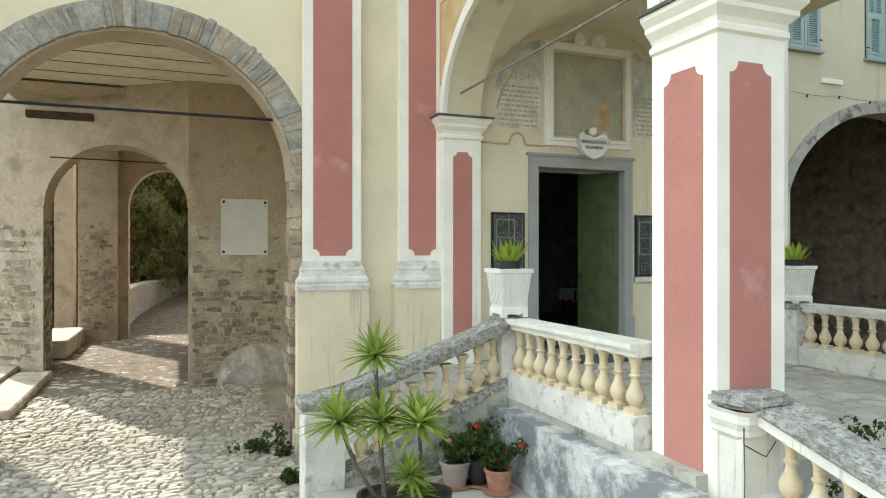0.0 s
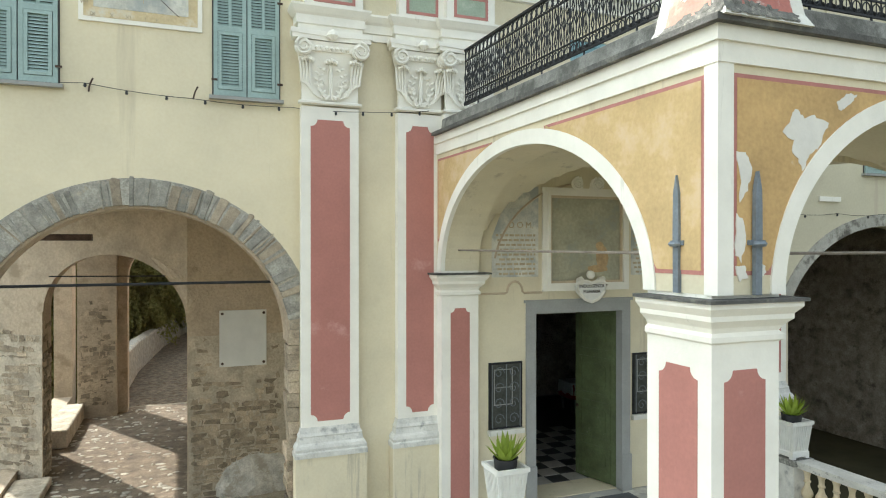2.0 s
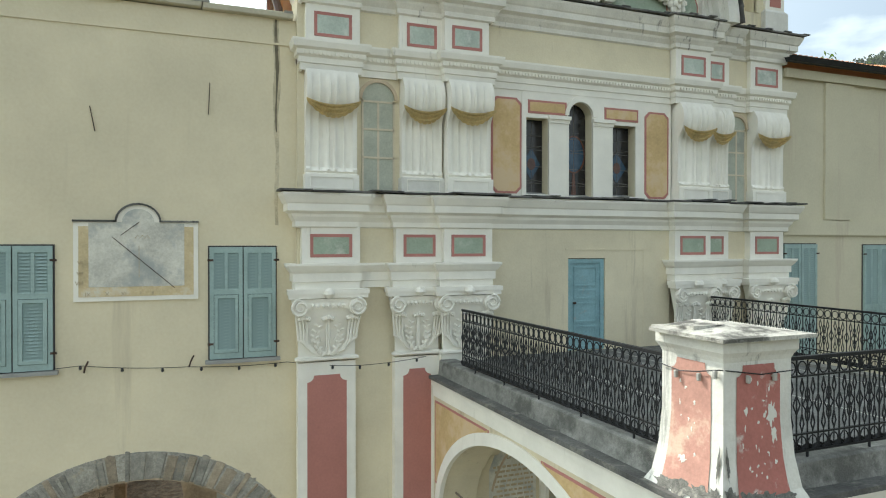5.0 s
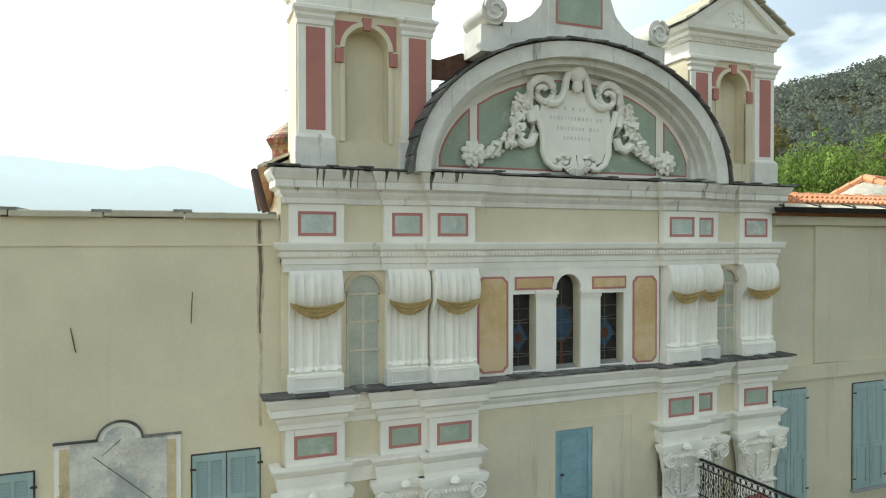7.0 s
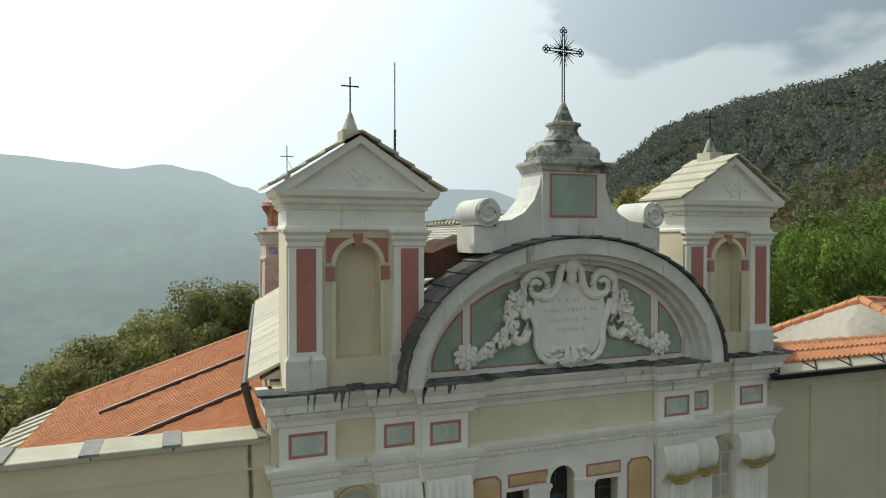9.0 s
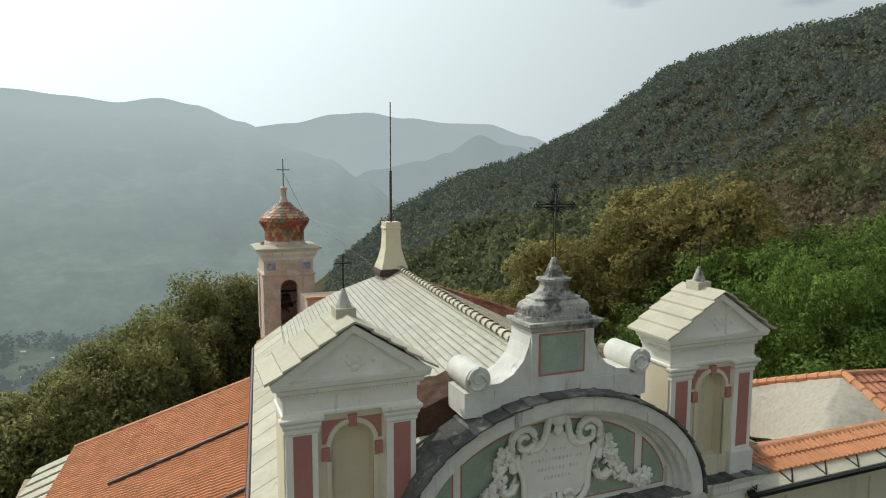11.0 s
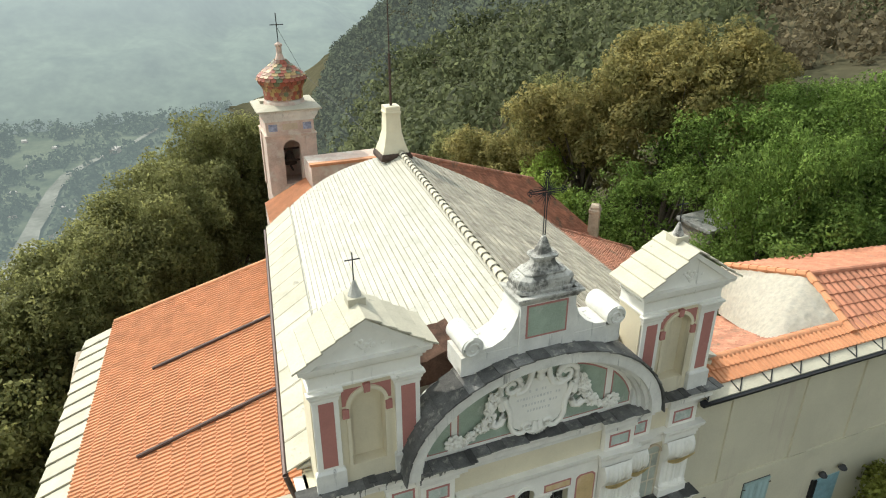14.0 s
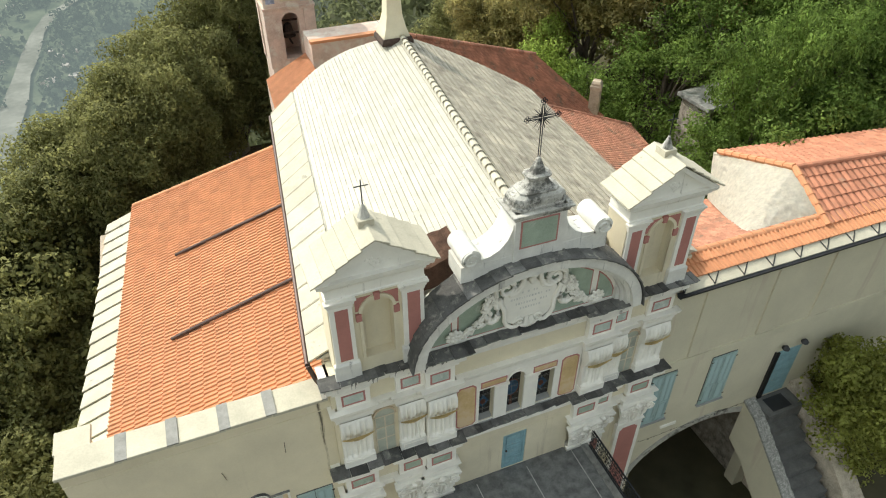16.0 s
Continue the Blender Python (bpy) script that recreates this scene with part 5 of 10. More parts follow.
def ochre_field(pts, axis, x, mat, parent, skew):
    bm = slab(pts, axis, x - 0.006, x + 0.01)
    p = part("spandrel", lean(bm) if skew else bm, ROSE_LINE, parent, "ochre spandrel with a rose border")
    n = len(pts)
    cx, cz = sum(a for a, _ in pts) / n, sum(b for _, b in pts) / n
    inner = []
    for i in range(n):
        a, b, c = Vector(pts[i - 1]), Vector(pts[i]), Vector(pts[(i + 1) % n])
        d0, d1 = (b - a).normalized(), (c - b).normalized()
        n0, n1 = Vector((-d0.y, d0.x)), Vector((-d1.y, d1.x))
        mit = (n0 + n1) / max(0.45, 1 + n0.dot(n1))
        if mit.dot(Vector((cx, cz)) - b) < 0:
            mit = -mit
        inner.append(tuple(b + mit * 0.035))
    bm = slab(inner, axis, x - 0.011, x)
    part("spandrel_field", lean(bm) if skew else bm, mat, p)


def field_outline(c, half, edge, s, z0, z1):
    """Between the arch, an upright edge and a level top."""
    rx, rz = half + 0.14, CROWN - SPRING + 0.16
    pts = []
    for k in range(0, 91, 5):
        u, z = c + s * rx * math.cos(radians(k)), SPRING + rz * math.sin(radians(k))
        if z0 <= z <= z1 and (u - edge) * s < -0.01:
            pts.append((u, z))
    zb = pts[0][1]
    return [(edge, zb)] + pts + [(pts[-1][0], z1), (edge, z1)]


ochre_field(field_outline(CS, HS, YFU + 0.13, -1, 5.05, 6.71), "x", -0.0, OCHRE, side, True)
ochre_field(field_outline(CS, HS, 9.64, 1, 5.4, 6.71), "x", -0.0, OCHRE, side, True)
ochre_field(field_outline(CXF, HF, XL0 + 0.15, -1, 5.05, 6.71), "y", YFU, PEEL, front, False)
ochre_field(field_outline(CXF, HF, XR - 0.24, 1, 5.05, 6.71), "y", YFU, OCHRE, front, False)
# inner wall round the church door
bm = bmesh.new()
wall(bm, 4.33, 8.44, FLOOR, 6.86, YD, YC + 0.01, [(5.41, 7.11, FLOOR, 4.26, 0)])
part("door_wall", bm, CREAM, portico, "cream wall round the church door")
# groined vault
bm = bmesh.new()
N = 28
g = []
VX0, VX1, VY0, VY1 = XL0 + 0.45, XR - 0.5, YF + 0.5, YD
for i in range(N + 1):
    row = []
    for j in range(N + 1):
        u, v = 2 * i / N - 1, 2 * j / N - 1
        z = SPRING + (CROWN - SPRING + 0.12) * max(math.sqrt(max(0, 1 - u * u)), math.sqrt(max(0, 1 - v * v)))
        row.append(bm.verts.new((VX0 + (VX1 - VX0) * i / N, VY0 + (VY1 - VY0) * j / N, z)))
    g.append(row)
for i in range(N):
    for j in range(N):
        bm.faces.new((g[i][j], g[i + 1][j], g[i + 1][j + 1], g[i][j + 1]))
part("vault", bm, CREAM, portico, "cream plastered groin vault", smooth=True)
# flaked patches on the corner spandrel
rg = random.Random(8)
for outline in ([(4.66, 6.27), (4.74, 6.40), (4.80, 6.48), (4.90, 6.40), (4.99, 6.44), (5.16, 6.38), (5.10, 6.26), (5.04, 6.16), (4.96, 6.12), (4.87, 5.98), (4.82, 6.08), (4.76, 6.12), (4.78, 6.22)],
                [(5.26, 6.58), (5.36, 6.64), (5.50, 6.65), (5.44, 6.58), (5.34, 6.52), (5.28, 6.50)], [(4.17, 6.10), (4.28, 6.08), (4.33, 5.96), (4.28, 5.80), (4.20, 5.70), (4.22, 5.92)],
                [(4.17, 5.62), (4.24, 5.56), (4.27, 5.40), (4.22, 5.24), (4.16, 5.30)], [(4.16, 5.20), (4.26, 5.22), (4.29, 5.12), (4.20, 5.09)], [(4.42, 5.24), (4.46, 5.22), (4.47, 5.14), (4.43, 5.12)]):
    pts = []
    for a, b in zip(outline, outline[1:] + outline[:1]):
        for k in range(4):
            pts.append((mix2(a[0], b[0], k / 4) + rg.uniform(-0.012, 0.012), mix2(a[1], b[1], k / 4) + rg.uniform(-0.012, 0.012)))
    part("flake", slab([(u - 0.14, w) for u, w in pts], "y", YFU - 0.016, YFU), FLAKE, portico, "white patch of flaked plaster")
# iron ties through the arches
part("tie_rod", tubes([[(side_x(7.0) + 0.2, Y0A - 0.1, 5.30), (side_x(7.0) + 0.2, Y1A + 0.1, 5.30)]], 0.016), ROD, portico)
part("tie_rod", tubes([[(XL0 + 0.6, YF + 0.3, 5.30), (XR - 0.6, YF + 0.3, 5.30)]], 0.016), ROD, portico)


def anchor(m):
    bm = bmesh.new()
    prism(bm, [(-0.03, -0.42), (0.03, -0.42), (0.035, 0.1), (0.03, 0.40), (0, 0.55), (-0.03, 0.40), (-0.035, 0.1)], "y", -0.05, -0.01)
    lathe(bm, [(0.045, -0.02), (0.06, 0.0), (0.045, 0.02)], 8, (0, -0.05, -0.02))
    bx(bm, -0.075, 0.075, -0.04, 0.0, -0.03, 0.01)
    bm.transform(m)
    return part("tie_anchor", bm, STEEL_BLUE, portico, "grey-blue iron wall anchor")


anchor(pose(XL0 + 0.005, 4.40, 5.40, 0, 0, -90))
anchor(pose(4.22, YFU - 0.01, 5.40))

# terrace slab, kerb, floor
part("terrace_edge", moulding([(XL1, 9.60), (XL0, YFU), (XR, YFU), (XR, 9.60)], [(-0.4, WTOP), (0.13, WTOP), (0.13, WTOP + 0.05), (-0.4, WTOP + 0.05)]), SLATE, portico, "thin slate edge of the terrace")
part("terrace_kerb", moulding([(XL1, 9.60), (XL0, YFU), (XR, YFU), (XR, 9.60)], [(-0.30, WTOP + 0.05), (-0.03, WTOP + 0.05), (-0.05, 7.32), (-0.08, 7.34), (-0.30, 7.34)]), KERB_GREY, portico, "grey lichened kerb of the terrace")
part("terrace_floor", slab([(XL1 + 0.25, 9.56), (XL0 + 0.25, YF + 0.25), (XR - 0.25, YF + 0.25), (XR - 0.25, 9.56)], "z", WTOP, 7.30), TERRACE, portico, "dark gravel screed terrace floor")
part("terrace_floor", box(4.62, 8.26, 9.55, YC, WTOP, 7.30), TERRACE, portico)
for x in (5.3, 6.9, 8.4):
    part("screed_joint", box(x, x + 0.025, YF + 0.3, 9.55, 7.30, 7.304), CONCRETE, portico, "pale joint in the terrace screed")


def pier(x, y):
    """Flared parapet pier with a stone cap."""
    bm = bmesh.new()
    rows = []
    for h, z in ((0.455, 7.10), (0.405, 7.20), (0.365, 7.45), (0.345, 7.75), (0.345, 8.22), (0.36, 8.26), (0.385, 8.30), (0.385, 8.39)):
        rows.append([bm.verts.new((x + a * h, y + b * h, z)) for a, b in ((-1, -1), (1, -1), (1, 1), (-1, 1))])
    for r, s in zip(rows, rows[1:]):
        for i in range(4):
            bm.faces.new((r[i], r[(i + 1) % 4], s[(i + 1) % 4], s[i]))
    bm.faces.new(rows[0])
    bm.faces.new(rows[-1])
    p = part("parapet_pier", bm, WHITE_DIRTY, portico, "flared white pier with peeling rose panels")
    part("pier_cap", moulding([(x - 0.36, y + 0.36), (x - 0.36, y - 0.36), (x + 0.36, y - 0.36), (x + 0.36, y + 0.36), (x - 0.359, y + 0.36)], [(-0.4, 8.42), (0.115, 8.395), (0.115, 8.425), (-0.4, 8.47)]), CAP_STONE, p, "thin lichened stone cap of the pier")

    def face(z):
        """Half depth of the flared shaft at a height."""
        rows = ((7.10, 0.455), (7.20, 0.405), (7.45, 0.365), (7.75, 0.345), (8.22, 0.345), (8.26, 0.36), (8.30, 0.385))
        k = max(i for i in range(len(rows) - 1) if rows[i][0] <= z)
        return mix2(rows[k][1], rows[k + 1][1], (z - rows[k][0]) / (rows[k + 1][0] - rows[k][0]))

    def on(ax, u, z, lift):
        return (x + u, y - face(z) - lift, z) if ax == "y" else (x - face(z) - lift, y - u, z)

    def patch(ax, u, z, ru, rz, lift, rough, n=20):
        bm = bmesh.new()
        ring_pts = []
        for k in range(n):
            a = 2 * math.pi * k / n
            q = rg.uniform(1 - rough, 1 + rough)
            ring_pts.append(bm.verts.new(on(ax, u + ru * q * math.cos(a), max(7.11, min(8.2, z + rz * q * math.sin(a))), lift)))
        hub = bm.verts.new(on(ax, u, z, lift + 0.002))
        for k in range(n):
            bm.faces.new((hub, ring_pts[k], ring_pts[(k + 1) % n]))
        return bm

    rg = random.Random(61)
    for ax in ("y", "x"):
        bm = bmesh.new()
        prev = None
        for z, w in ((7.18, 0.262), (7.30, 0.248), (7.45, 0.237), (7.60, 0.228), (7.75, 0.224), (7.95, 0.222), (8.105, 0.222), (8.115, 0.190), (8.15, 0.165), (8.195, 0.160)):
            row = [bm.verts.new(on(ax, k * w, z, 0.006)) for k in (-1, 1)]
            if prev:
                bm.faces.new((prev[0], prev[1], row[1], row[0]))
            prev = row
        part("panel", bm, ROSE_PEEL if ax == "y" else SUNLIT_ROSE, p, "peeling rose paint" if ax == "y" else "worn flaking rose paint, paler for the sun on it")
        # paint flaked off down to the undercoat
        bits = [(0.13, 7.80, 0.045, 0.09), (0.15, 7.64, 0.025, 0.06), (-0.13, 7.83, 0.018, 0.045)] if ax == "y" else [(-0.05, 7.38, 0.04, 0.03)]
        for k in range(34 if ax == "y" else 12):
            bits.append((rg.uniform(-0.19, 0.19), rg.uniform(7.3, 8.1), rg.uniform(0.005, 0.014), rg.uniform(0.006, 0.022)))
        for u, z, ru, rz in bits:
            part("flake", patch(ax, u, z, ru, rz, 0.009, 0.5, 20 if ru > 0.02 else 9), FLAKE, p, "bare undercoat where the paint has flaked")
        # black algae creeping up from the kerb
        for u, z, ru, rz in ((-0.33, 7.18, 0.09, 0.09), (-0.17, 7.17, 0.12, 0.07), (0.02, 7.16, 0.13, 0.06), (0.20, 7.15, 0.12, 0.04), (-0.33, 7.45, 0.014, 0.12)):
            part("algae", patch(ax, u if ax == "y" else -u, z, ru, rz, 0.011, 0.35, 30), SOOT, p, "black algae at the foot of the pier")
    part("lamp_wire", tubes([[on("x", -0.33, 8.11, 0.02), on("x", -0.1, 8.09, 0.02), on("x", 0.1, 8.12, 0.03), on("x", 0.33, 8.17, 0.03), on("y", -0.2, 8.15, 0.03), on("y", 0.0, 8.12, 0.03), on("y", 0.33, 8.13, 0.03)]], 0.005, 5), IRON, p, "thin cable round the pier")
    for ax, u, z in (("x", -0.14, 8.06), ("x", 0.12, 8.08), ("x", 0.29, 8.13), ("y", -0.13, 8.09), ("y", 0.14, 8.09)):
        c = Vector(on(ax, u, z, 0.03))
        part("lamp", box(c.x - 0.016, c.x + 0.016, c.y - 0.016, c.y + 0.016, c.z - 0.03, c.z + 0.03, 0.006), CONCRETE, p, "small grey lamp holder")


pier(4.232, 4.272)
pier(XR - 0.35, YFU + 0.29)

# ---- wrought-iron railing ----


def railing_bay(w):
    """One module of scrollwork, w wide, feet at z 0."""
    bm = bmesh.new()
    r = 0.009
    for x in (0.0, w / 2):
        tube(bm, [(x, 0, 0.03), (x, 0, 0.80)], r, 4)
    for cx, cz, rx, rz in ((w * 0.25, 0.73, w * 0.20, 0.055), (w * 0.75, 0.73, w * 0.20, 0.055), (w * 0.25, 0.10, w * 0.20, 0.055), (w * 0.75, 0.10, w * 0.20, 0.055),
                           (w * 0.5, 0.50, w * 0.10, 0.06), (w * 0.5, 0.34, w * 0.10, 0.06)):
        tube(bm, [(cx + rx * math.cos(a * math.pi / 5), 0, cz + rz * math.sin(a * math.pi / 5)) for a in range(11)], r * 0.8, 4)
    for cx in (0.0, w / 2):
        d = w * 0.16 if cx == 0 else w * 0.22
        tube(bm, [(cx, 0, 0.42 - 0.08), (cx + d, 0, 0.42), (cx, 0, 0.42 + 0.08), (cx - d, 0, 0.42), (cx, 0, 0.34)], r * 0.9, 4)
    for cx in (w * 0.25, w * 0.75):
        for z, h in ((0.27, 0.07), (0.57, 0.07)):
            tube(bm, [(cx, 0, z - h), (cx + 0.022, 0, z - h * 0.2), (cx, 0, z + h), (cx - 0.022, 0, z - h * 0.2), (cx, 0, z - h)], r * 0.9, 4)
        tube(bm, [(cx, 0, 0.03), (cx, 0, 0.20)], r * 0.7, 4)
        tube(bm, [(cx, 0, 0.34), (cx, 0, 0.50)], r * 0.7, 4)
    for cx in (0.0, w * 0.5):
        spiral(bm, cx + 0.03, 0, 0.055, 0.03, 0.0, 1.2, 1)
        spiral(bm, cx - 0.03, 0, 0.055, 0.03, 0.0, 1.2, -1)
    return bm


def railing(p0, p1, n):
    a, b = Vector(p0), Vector(p1)
    t = thing("iron_railing", "black wrought-iron railing with scrollwork on the terrace", "railing", (*((a + b) / 2), 7.34), "terrace railings")
    d = (b - a)
    ang = math.degrees(math.atan2(d.y, d.x))
    w = d.length / n
    inv = Matrix.Translation(-t.location)
    me = finish(railing_bay(w), "railing_bay", IRON)
    for i in range(n):
        q = a + d * (i / n)
        ob = new("railing_bay", me)
        ob.parent, ob.matrix_parent_inverse = t, inv
        ob.matrix_basis = pose(q.x, q.y, 7.36, 0, 0, ang)
    for z, hgt in ((7.36 + 0.80, 0.03), (7.36 + 0.655, 0.014), (7.36 + 0.17, 0.014), (7.36 + 0.025, 0.018)):
        bm = bmesh.new()
        nx = Vector((-d.y, d.x)).normalized() * (0.022 if hgt > 0.02 else 0.012)
        prism(bm, [tuple(a + nx), tuple(b + nx), tuple(b - nx), tuple(a - nx)], "z", z, z + hgt)
        part("rail", bm, IRON, t)
    for k in range(5):
        q = a + d * ((k + 0.5) / 5)
        part("foot", tubes([[(q.x, q.y, 7.335), (q.x, q.y, 7.40)]], 0.012), IRON, t)


railing((side_x(8.75) + 0.08, 8.80), (side_x(4.66) + 0.10, 4.64), 18)
railing((XL0 + 0.73, YFU + 0.12), (XR - 0.72, YFU + 0.12), 15)
railing((XR - 0.10, 4.86), (XR - 0.10, 9.45), 19)

# ---- the wing over the passage ----
YL = 9.95
wing = thing("monastery_wing", "cream plastered monastery wing over an arched passage", "building", (-1.2, 10, 0))
PX0 = -4.05
AC, AH, AS, AR = -0.54, 2.06, 3.93, 2.0
bm = bmesh.new()
wall(bm, PX0, 1.68, 0, 12.40, YL, YL + 0.55, [(AC - AH, AC + AH, 0, AS, AR)], "y", 40)
part("wall", bm, CREAM_WING, wing, "cream plaster with faint damp stains")
# ring of rough voussoirs
rg = random.Random(11)
k = 0
ang = 2.0
while ang < 178:
    step = rg.choice((1.4, 1.9, 2.4, 3.0, 3.8, 5.0))
    a1 = min(178.5, ang + step)
    w = rg.uniform(0.30, 0.385)
    bend = rg.uniform(-0.7, 0.7)
    bm = bmesh.new()
    inner = arc(AC, AS, AH - rg.uniform(0.0, 0.03), AR - rg.uniform(0.0, 0.03), ang + rg.uniform(0.1, 0.35), a1 - rg.uniform(0.1, 0.3), 2)
    outer = arc(AC, AS, AH + w, AR + w * rg.uniform(0.92, 1.02), a1 + bend - rg.uniform(0.1, 0.4), ang + bend + rg.uniform(0.1, 0.4), 2)
    outer[1] = (outer[1][0] + rg.uniform(-0.02, 0.02), outer[1][1] + rg.uniform(0, 0.025))
    prism(bm, inner + outer, "y", YL - rg.uniform(0.004, 0.03), YL + 0.5)
    bmesh.ops.bevel(bm, geom=[e for e in bm.edges if all(q.co.y < YL for q in e.verts)], offset=0.012, segments=1, affect="EDGES")
    part("voussoir", bm, ARCH_STONE if rg.random() < 0.62 else VOUSSOIR_BROWN, wing)
    ang = a1
bm = bmesh.new()
ring(bm, AC, AS, (AH - 0.004, AR - 0.004), (AH + 0.36, AR + 0.36), "y", YL - 0.008, YL + 0.5, 0, 180, 40)
part("arch_mortar", bm, material("grey_arch_mortar", (0.36, 0.34, 0.29), 0.95, vary=0.25, scale=5, fine=40, bump=0.8, stain=(0.46, 0.38, 0.26), stain_amount=0.3, stain_scale=3), wing)
bm = bmesh.new()
ring(bm, AC, AS, (AH - 0.05, AR - 0.05), (AH - 0.002, AR - 0.002), "y", YL + 0.05, YL + 0.56, 0, 180, 40)
part("arch_soffit", bm, OLD_PLASTER, wing, "plastered underside of the arch")
# rough stone facing of the jamb by the church
z = 0.0
while z < 3.9:
    h = rg.uniform(0.10, 0.24)
    d = rg.uniform(0.0, 0.05)
    bm = bmesh.new()
    bx(bm, AC + AH - 0.03 - d, AC + AH + 0.10, YL - 0.02 - rg.uniform(0, 0.03), YL + rg.uniform(0.3, 0.5), z + 0.01, z + h)
    part("jamb_stone", bm, RUBBLE, wing, "rough stone of the jamb")
    z += h
# valley side with open arches that let the sun in
bm = bmesh.new()
wall(bm, YL + 0.55, 19.6, -3.0, 9.9, PX0, PX0 + 0.55, [(12.7, 17.95, 0.25, 6.85, 0)], "x", 20)
bx(bm, PX0, PX0 + 0.55, 19.6, 22.4, 7.0, 9.9)
wall(bm, 19.6, 26.4, -3.0, 7.0, PX0, PX0 + 0.55, [(20.4, 25.6, 0.25, 6.6, 0)], "x", 20)
part("valley_wall", bm, OLD_PLASTER, wing, "valley side wall with open arches")
part("passage_wall", slab([(1.56, YL + 0.56), (2.30, 15.0), (2.62, 15.0), (1.95, YL + 0.56)], "z", 0, 12), STONE, wing)
CW = 15.0


def skew(bm):
    """The cross wall stands askew: it recedes towards the valley."""
    for v in bm.verts:
        s = 1 + 0.15 * max(0, 0.1 - v.co.x) / 2.66
        v.co.x, v.co.y = v.co.x * s, v.co.y * s
        v.co.z = max(v.co.z, 2.9 + (v.co.z - 2.9) * s) if v.co.z > 2.9 else v.co.z


bm = bmesh.new()
wall(bm, PX0 + 0.3, 2.6, 0, 6.6, CW, CW + 0.95, [(-2.56, 0.10, 0, 3.75, 1.28)], "y", 28)
skew(bm)
cross = part("cross_wall", bm, OLD_PLASTER, wing, "old pink plaster over rubble")
bm = bmesh.new()
ring(bm, -1.23, 3.75, (1.31, 1.26), (1.52, 1.48), "y", CW - 0.025, CW + 0.02, 0, 180, 28)
skew(bm)
part("arch_band", bm, OLD_PLASTER, cross)
bm = bmesh.new()
wall(bm, -2.30, 2.9, 0, 6.6, 23.7, 24.4, [(-1.66, 0.49, 0, 4.25, 1.25)], "y", 24)
part("far_cross_wall", bm, OLD_PLASTER, wing)
part("inner_pier", box(-3.05, -1.95, 23.3, 23.69, 0, 6.2), OLD_PLASTER, wing)
part("passage_ceiling", box(PX0 + 0.55, 2.30, YL + 0.55, CW + 3.4, 6.45, 6.6), BEAM, wing)
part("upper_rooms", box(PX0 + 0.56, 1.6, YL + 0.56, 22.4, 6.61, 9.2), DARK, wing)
part("passage_vault", box(PX0 + 0.55, 2.6, CW + 1.0, 24.4, 6.25, 6.4), OLD_PLASTER, wing)
for i in range(8):
    part("ceiling_batten", box(PX0 + 0.55, 2.20, 10.9 + i * 0.85, 10.92 + i * 0.85, 6.44, 6.45), RUST, wing)
part("beam", box(-2.85, -1.68, CW - 0.10, CW + 0.1, 5.47, 5.60), RUST, wing, "short dark oak beam end")
part("tie_rod", tubes([[(AC - AH - 0.2, YL + 0.25, 4.83), (AC + AH + 0.1, YL + 0.25, 4.83)]], 0.022), IRON, wing)
part("tie_rod", tubes([[(-2.5, CW + 0.35, 4.75), (0.05, CW + 0.35, 4.72)]], 0.015), IRON, wing)
part("bench", box(-3.45, -2.85, 20.0, 23.29, 0, 0.48, 0.03), STONE, wing)

# plaque with four bolts
pq = thing("plaque", "blank pale metal plaque bolted to the rubble wall", "plaque", (1.2, 14.95, 3.2))
part("plate", box(0.74, 1.72, CW - 0.05, CW - 0.02, 2.77, 3.98, 0.004), METAL_SHEET, pq)
for x in (0.80, 1.66):
    for z in (2.84, 3.91):
        bm = bmesh.new()
        lathe(bm, [(0.03, 0), (0.03, 0.02), (0.015, 0.03)], 8)
        bm.transform(pose(x, CW - 0.05, z, 90))
        part("bolt", bm, RUST, pq)

# sundial
sd = thing("sundial", "faded painted sundial with a curved head on the plaster", "sundial", (-0.49, 9.93, 8.9))
head = arc(-0.48, 9.42, 0.27, 0.24, 0, 180, 12)
out = [(-1.26, 8.36), (0.28, 8.36), (0.28, 9.42)] + head + [(-1.26, 9.42)]
PLATE = material("sundial_wash", (0.66, 0.64, 0.555), 0.9, vary=0.16, scale=2.5, bump=0.06, stain=(0.40, 0.415, 0.39), stain_amount=0.62, stain_scale=1.7)
DIAL_OCHRE = material("faded_dial_ochre", (0.64, 0.52, 0.31), 0.9, vary=0.14, scale=3, bump=0.05, stain=(0.68, 0.64, 0.53), stain_amount=0.4, stain_scale=3)
part("plate", slab(out, "y", YL - 0.03, YL), WHITE, sd)
part("ochre_border", slab([(-1.20, 8.42), (0.22, 8.42), (0.22, 9.36), (-1.20, 9.36)], "y", YL - 0.035, YL - 0.02), DIAL_OCHRE, sd, "faded ochre border")
part("dial_face", slab([(-1.08, 8.55), (0.10, 8.55), (0.10, 9.40)] + arc(-0.48, 9.42, 0.20, 0.18, 0, 180, 10) + [(-1.08, 9.40)], "y", YL - 0.040, YL - 0.02), PLATE, sd, "grey faded dial face")
bm = bmesh.new()
for i in range(4):
    a = arc(-0.48, 9.42, 0.29, 0.26, 180 * i / 4, 180 * (i + 1) / 4, 4)
    b = arc(-0.48, 9.42, 0.265, 0.235, 180 * (i + 1) / 4, 180 * i / 4, 4)
    prism(bm, a + b, "y", YL - 0.06, YL)
bx(bm, -1.27, -0.75, YL - 0.06, YL, 9.42, 9.445)
bx(bm, -0.21, 0.29, YL - 0.06, YL, 9.42, 9.445)
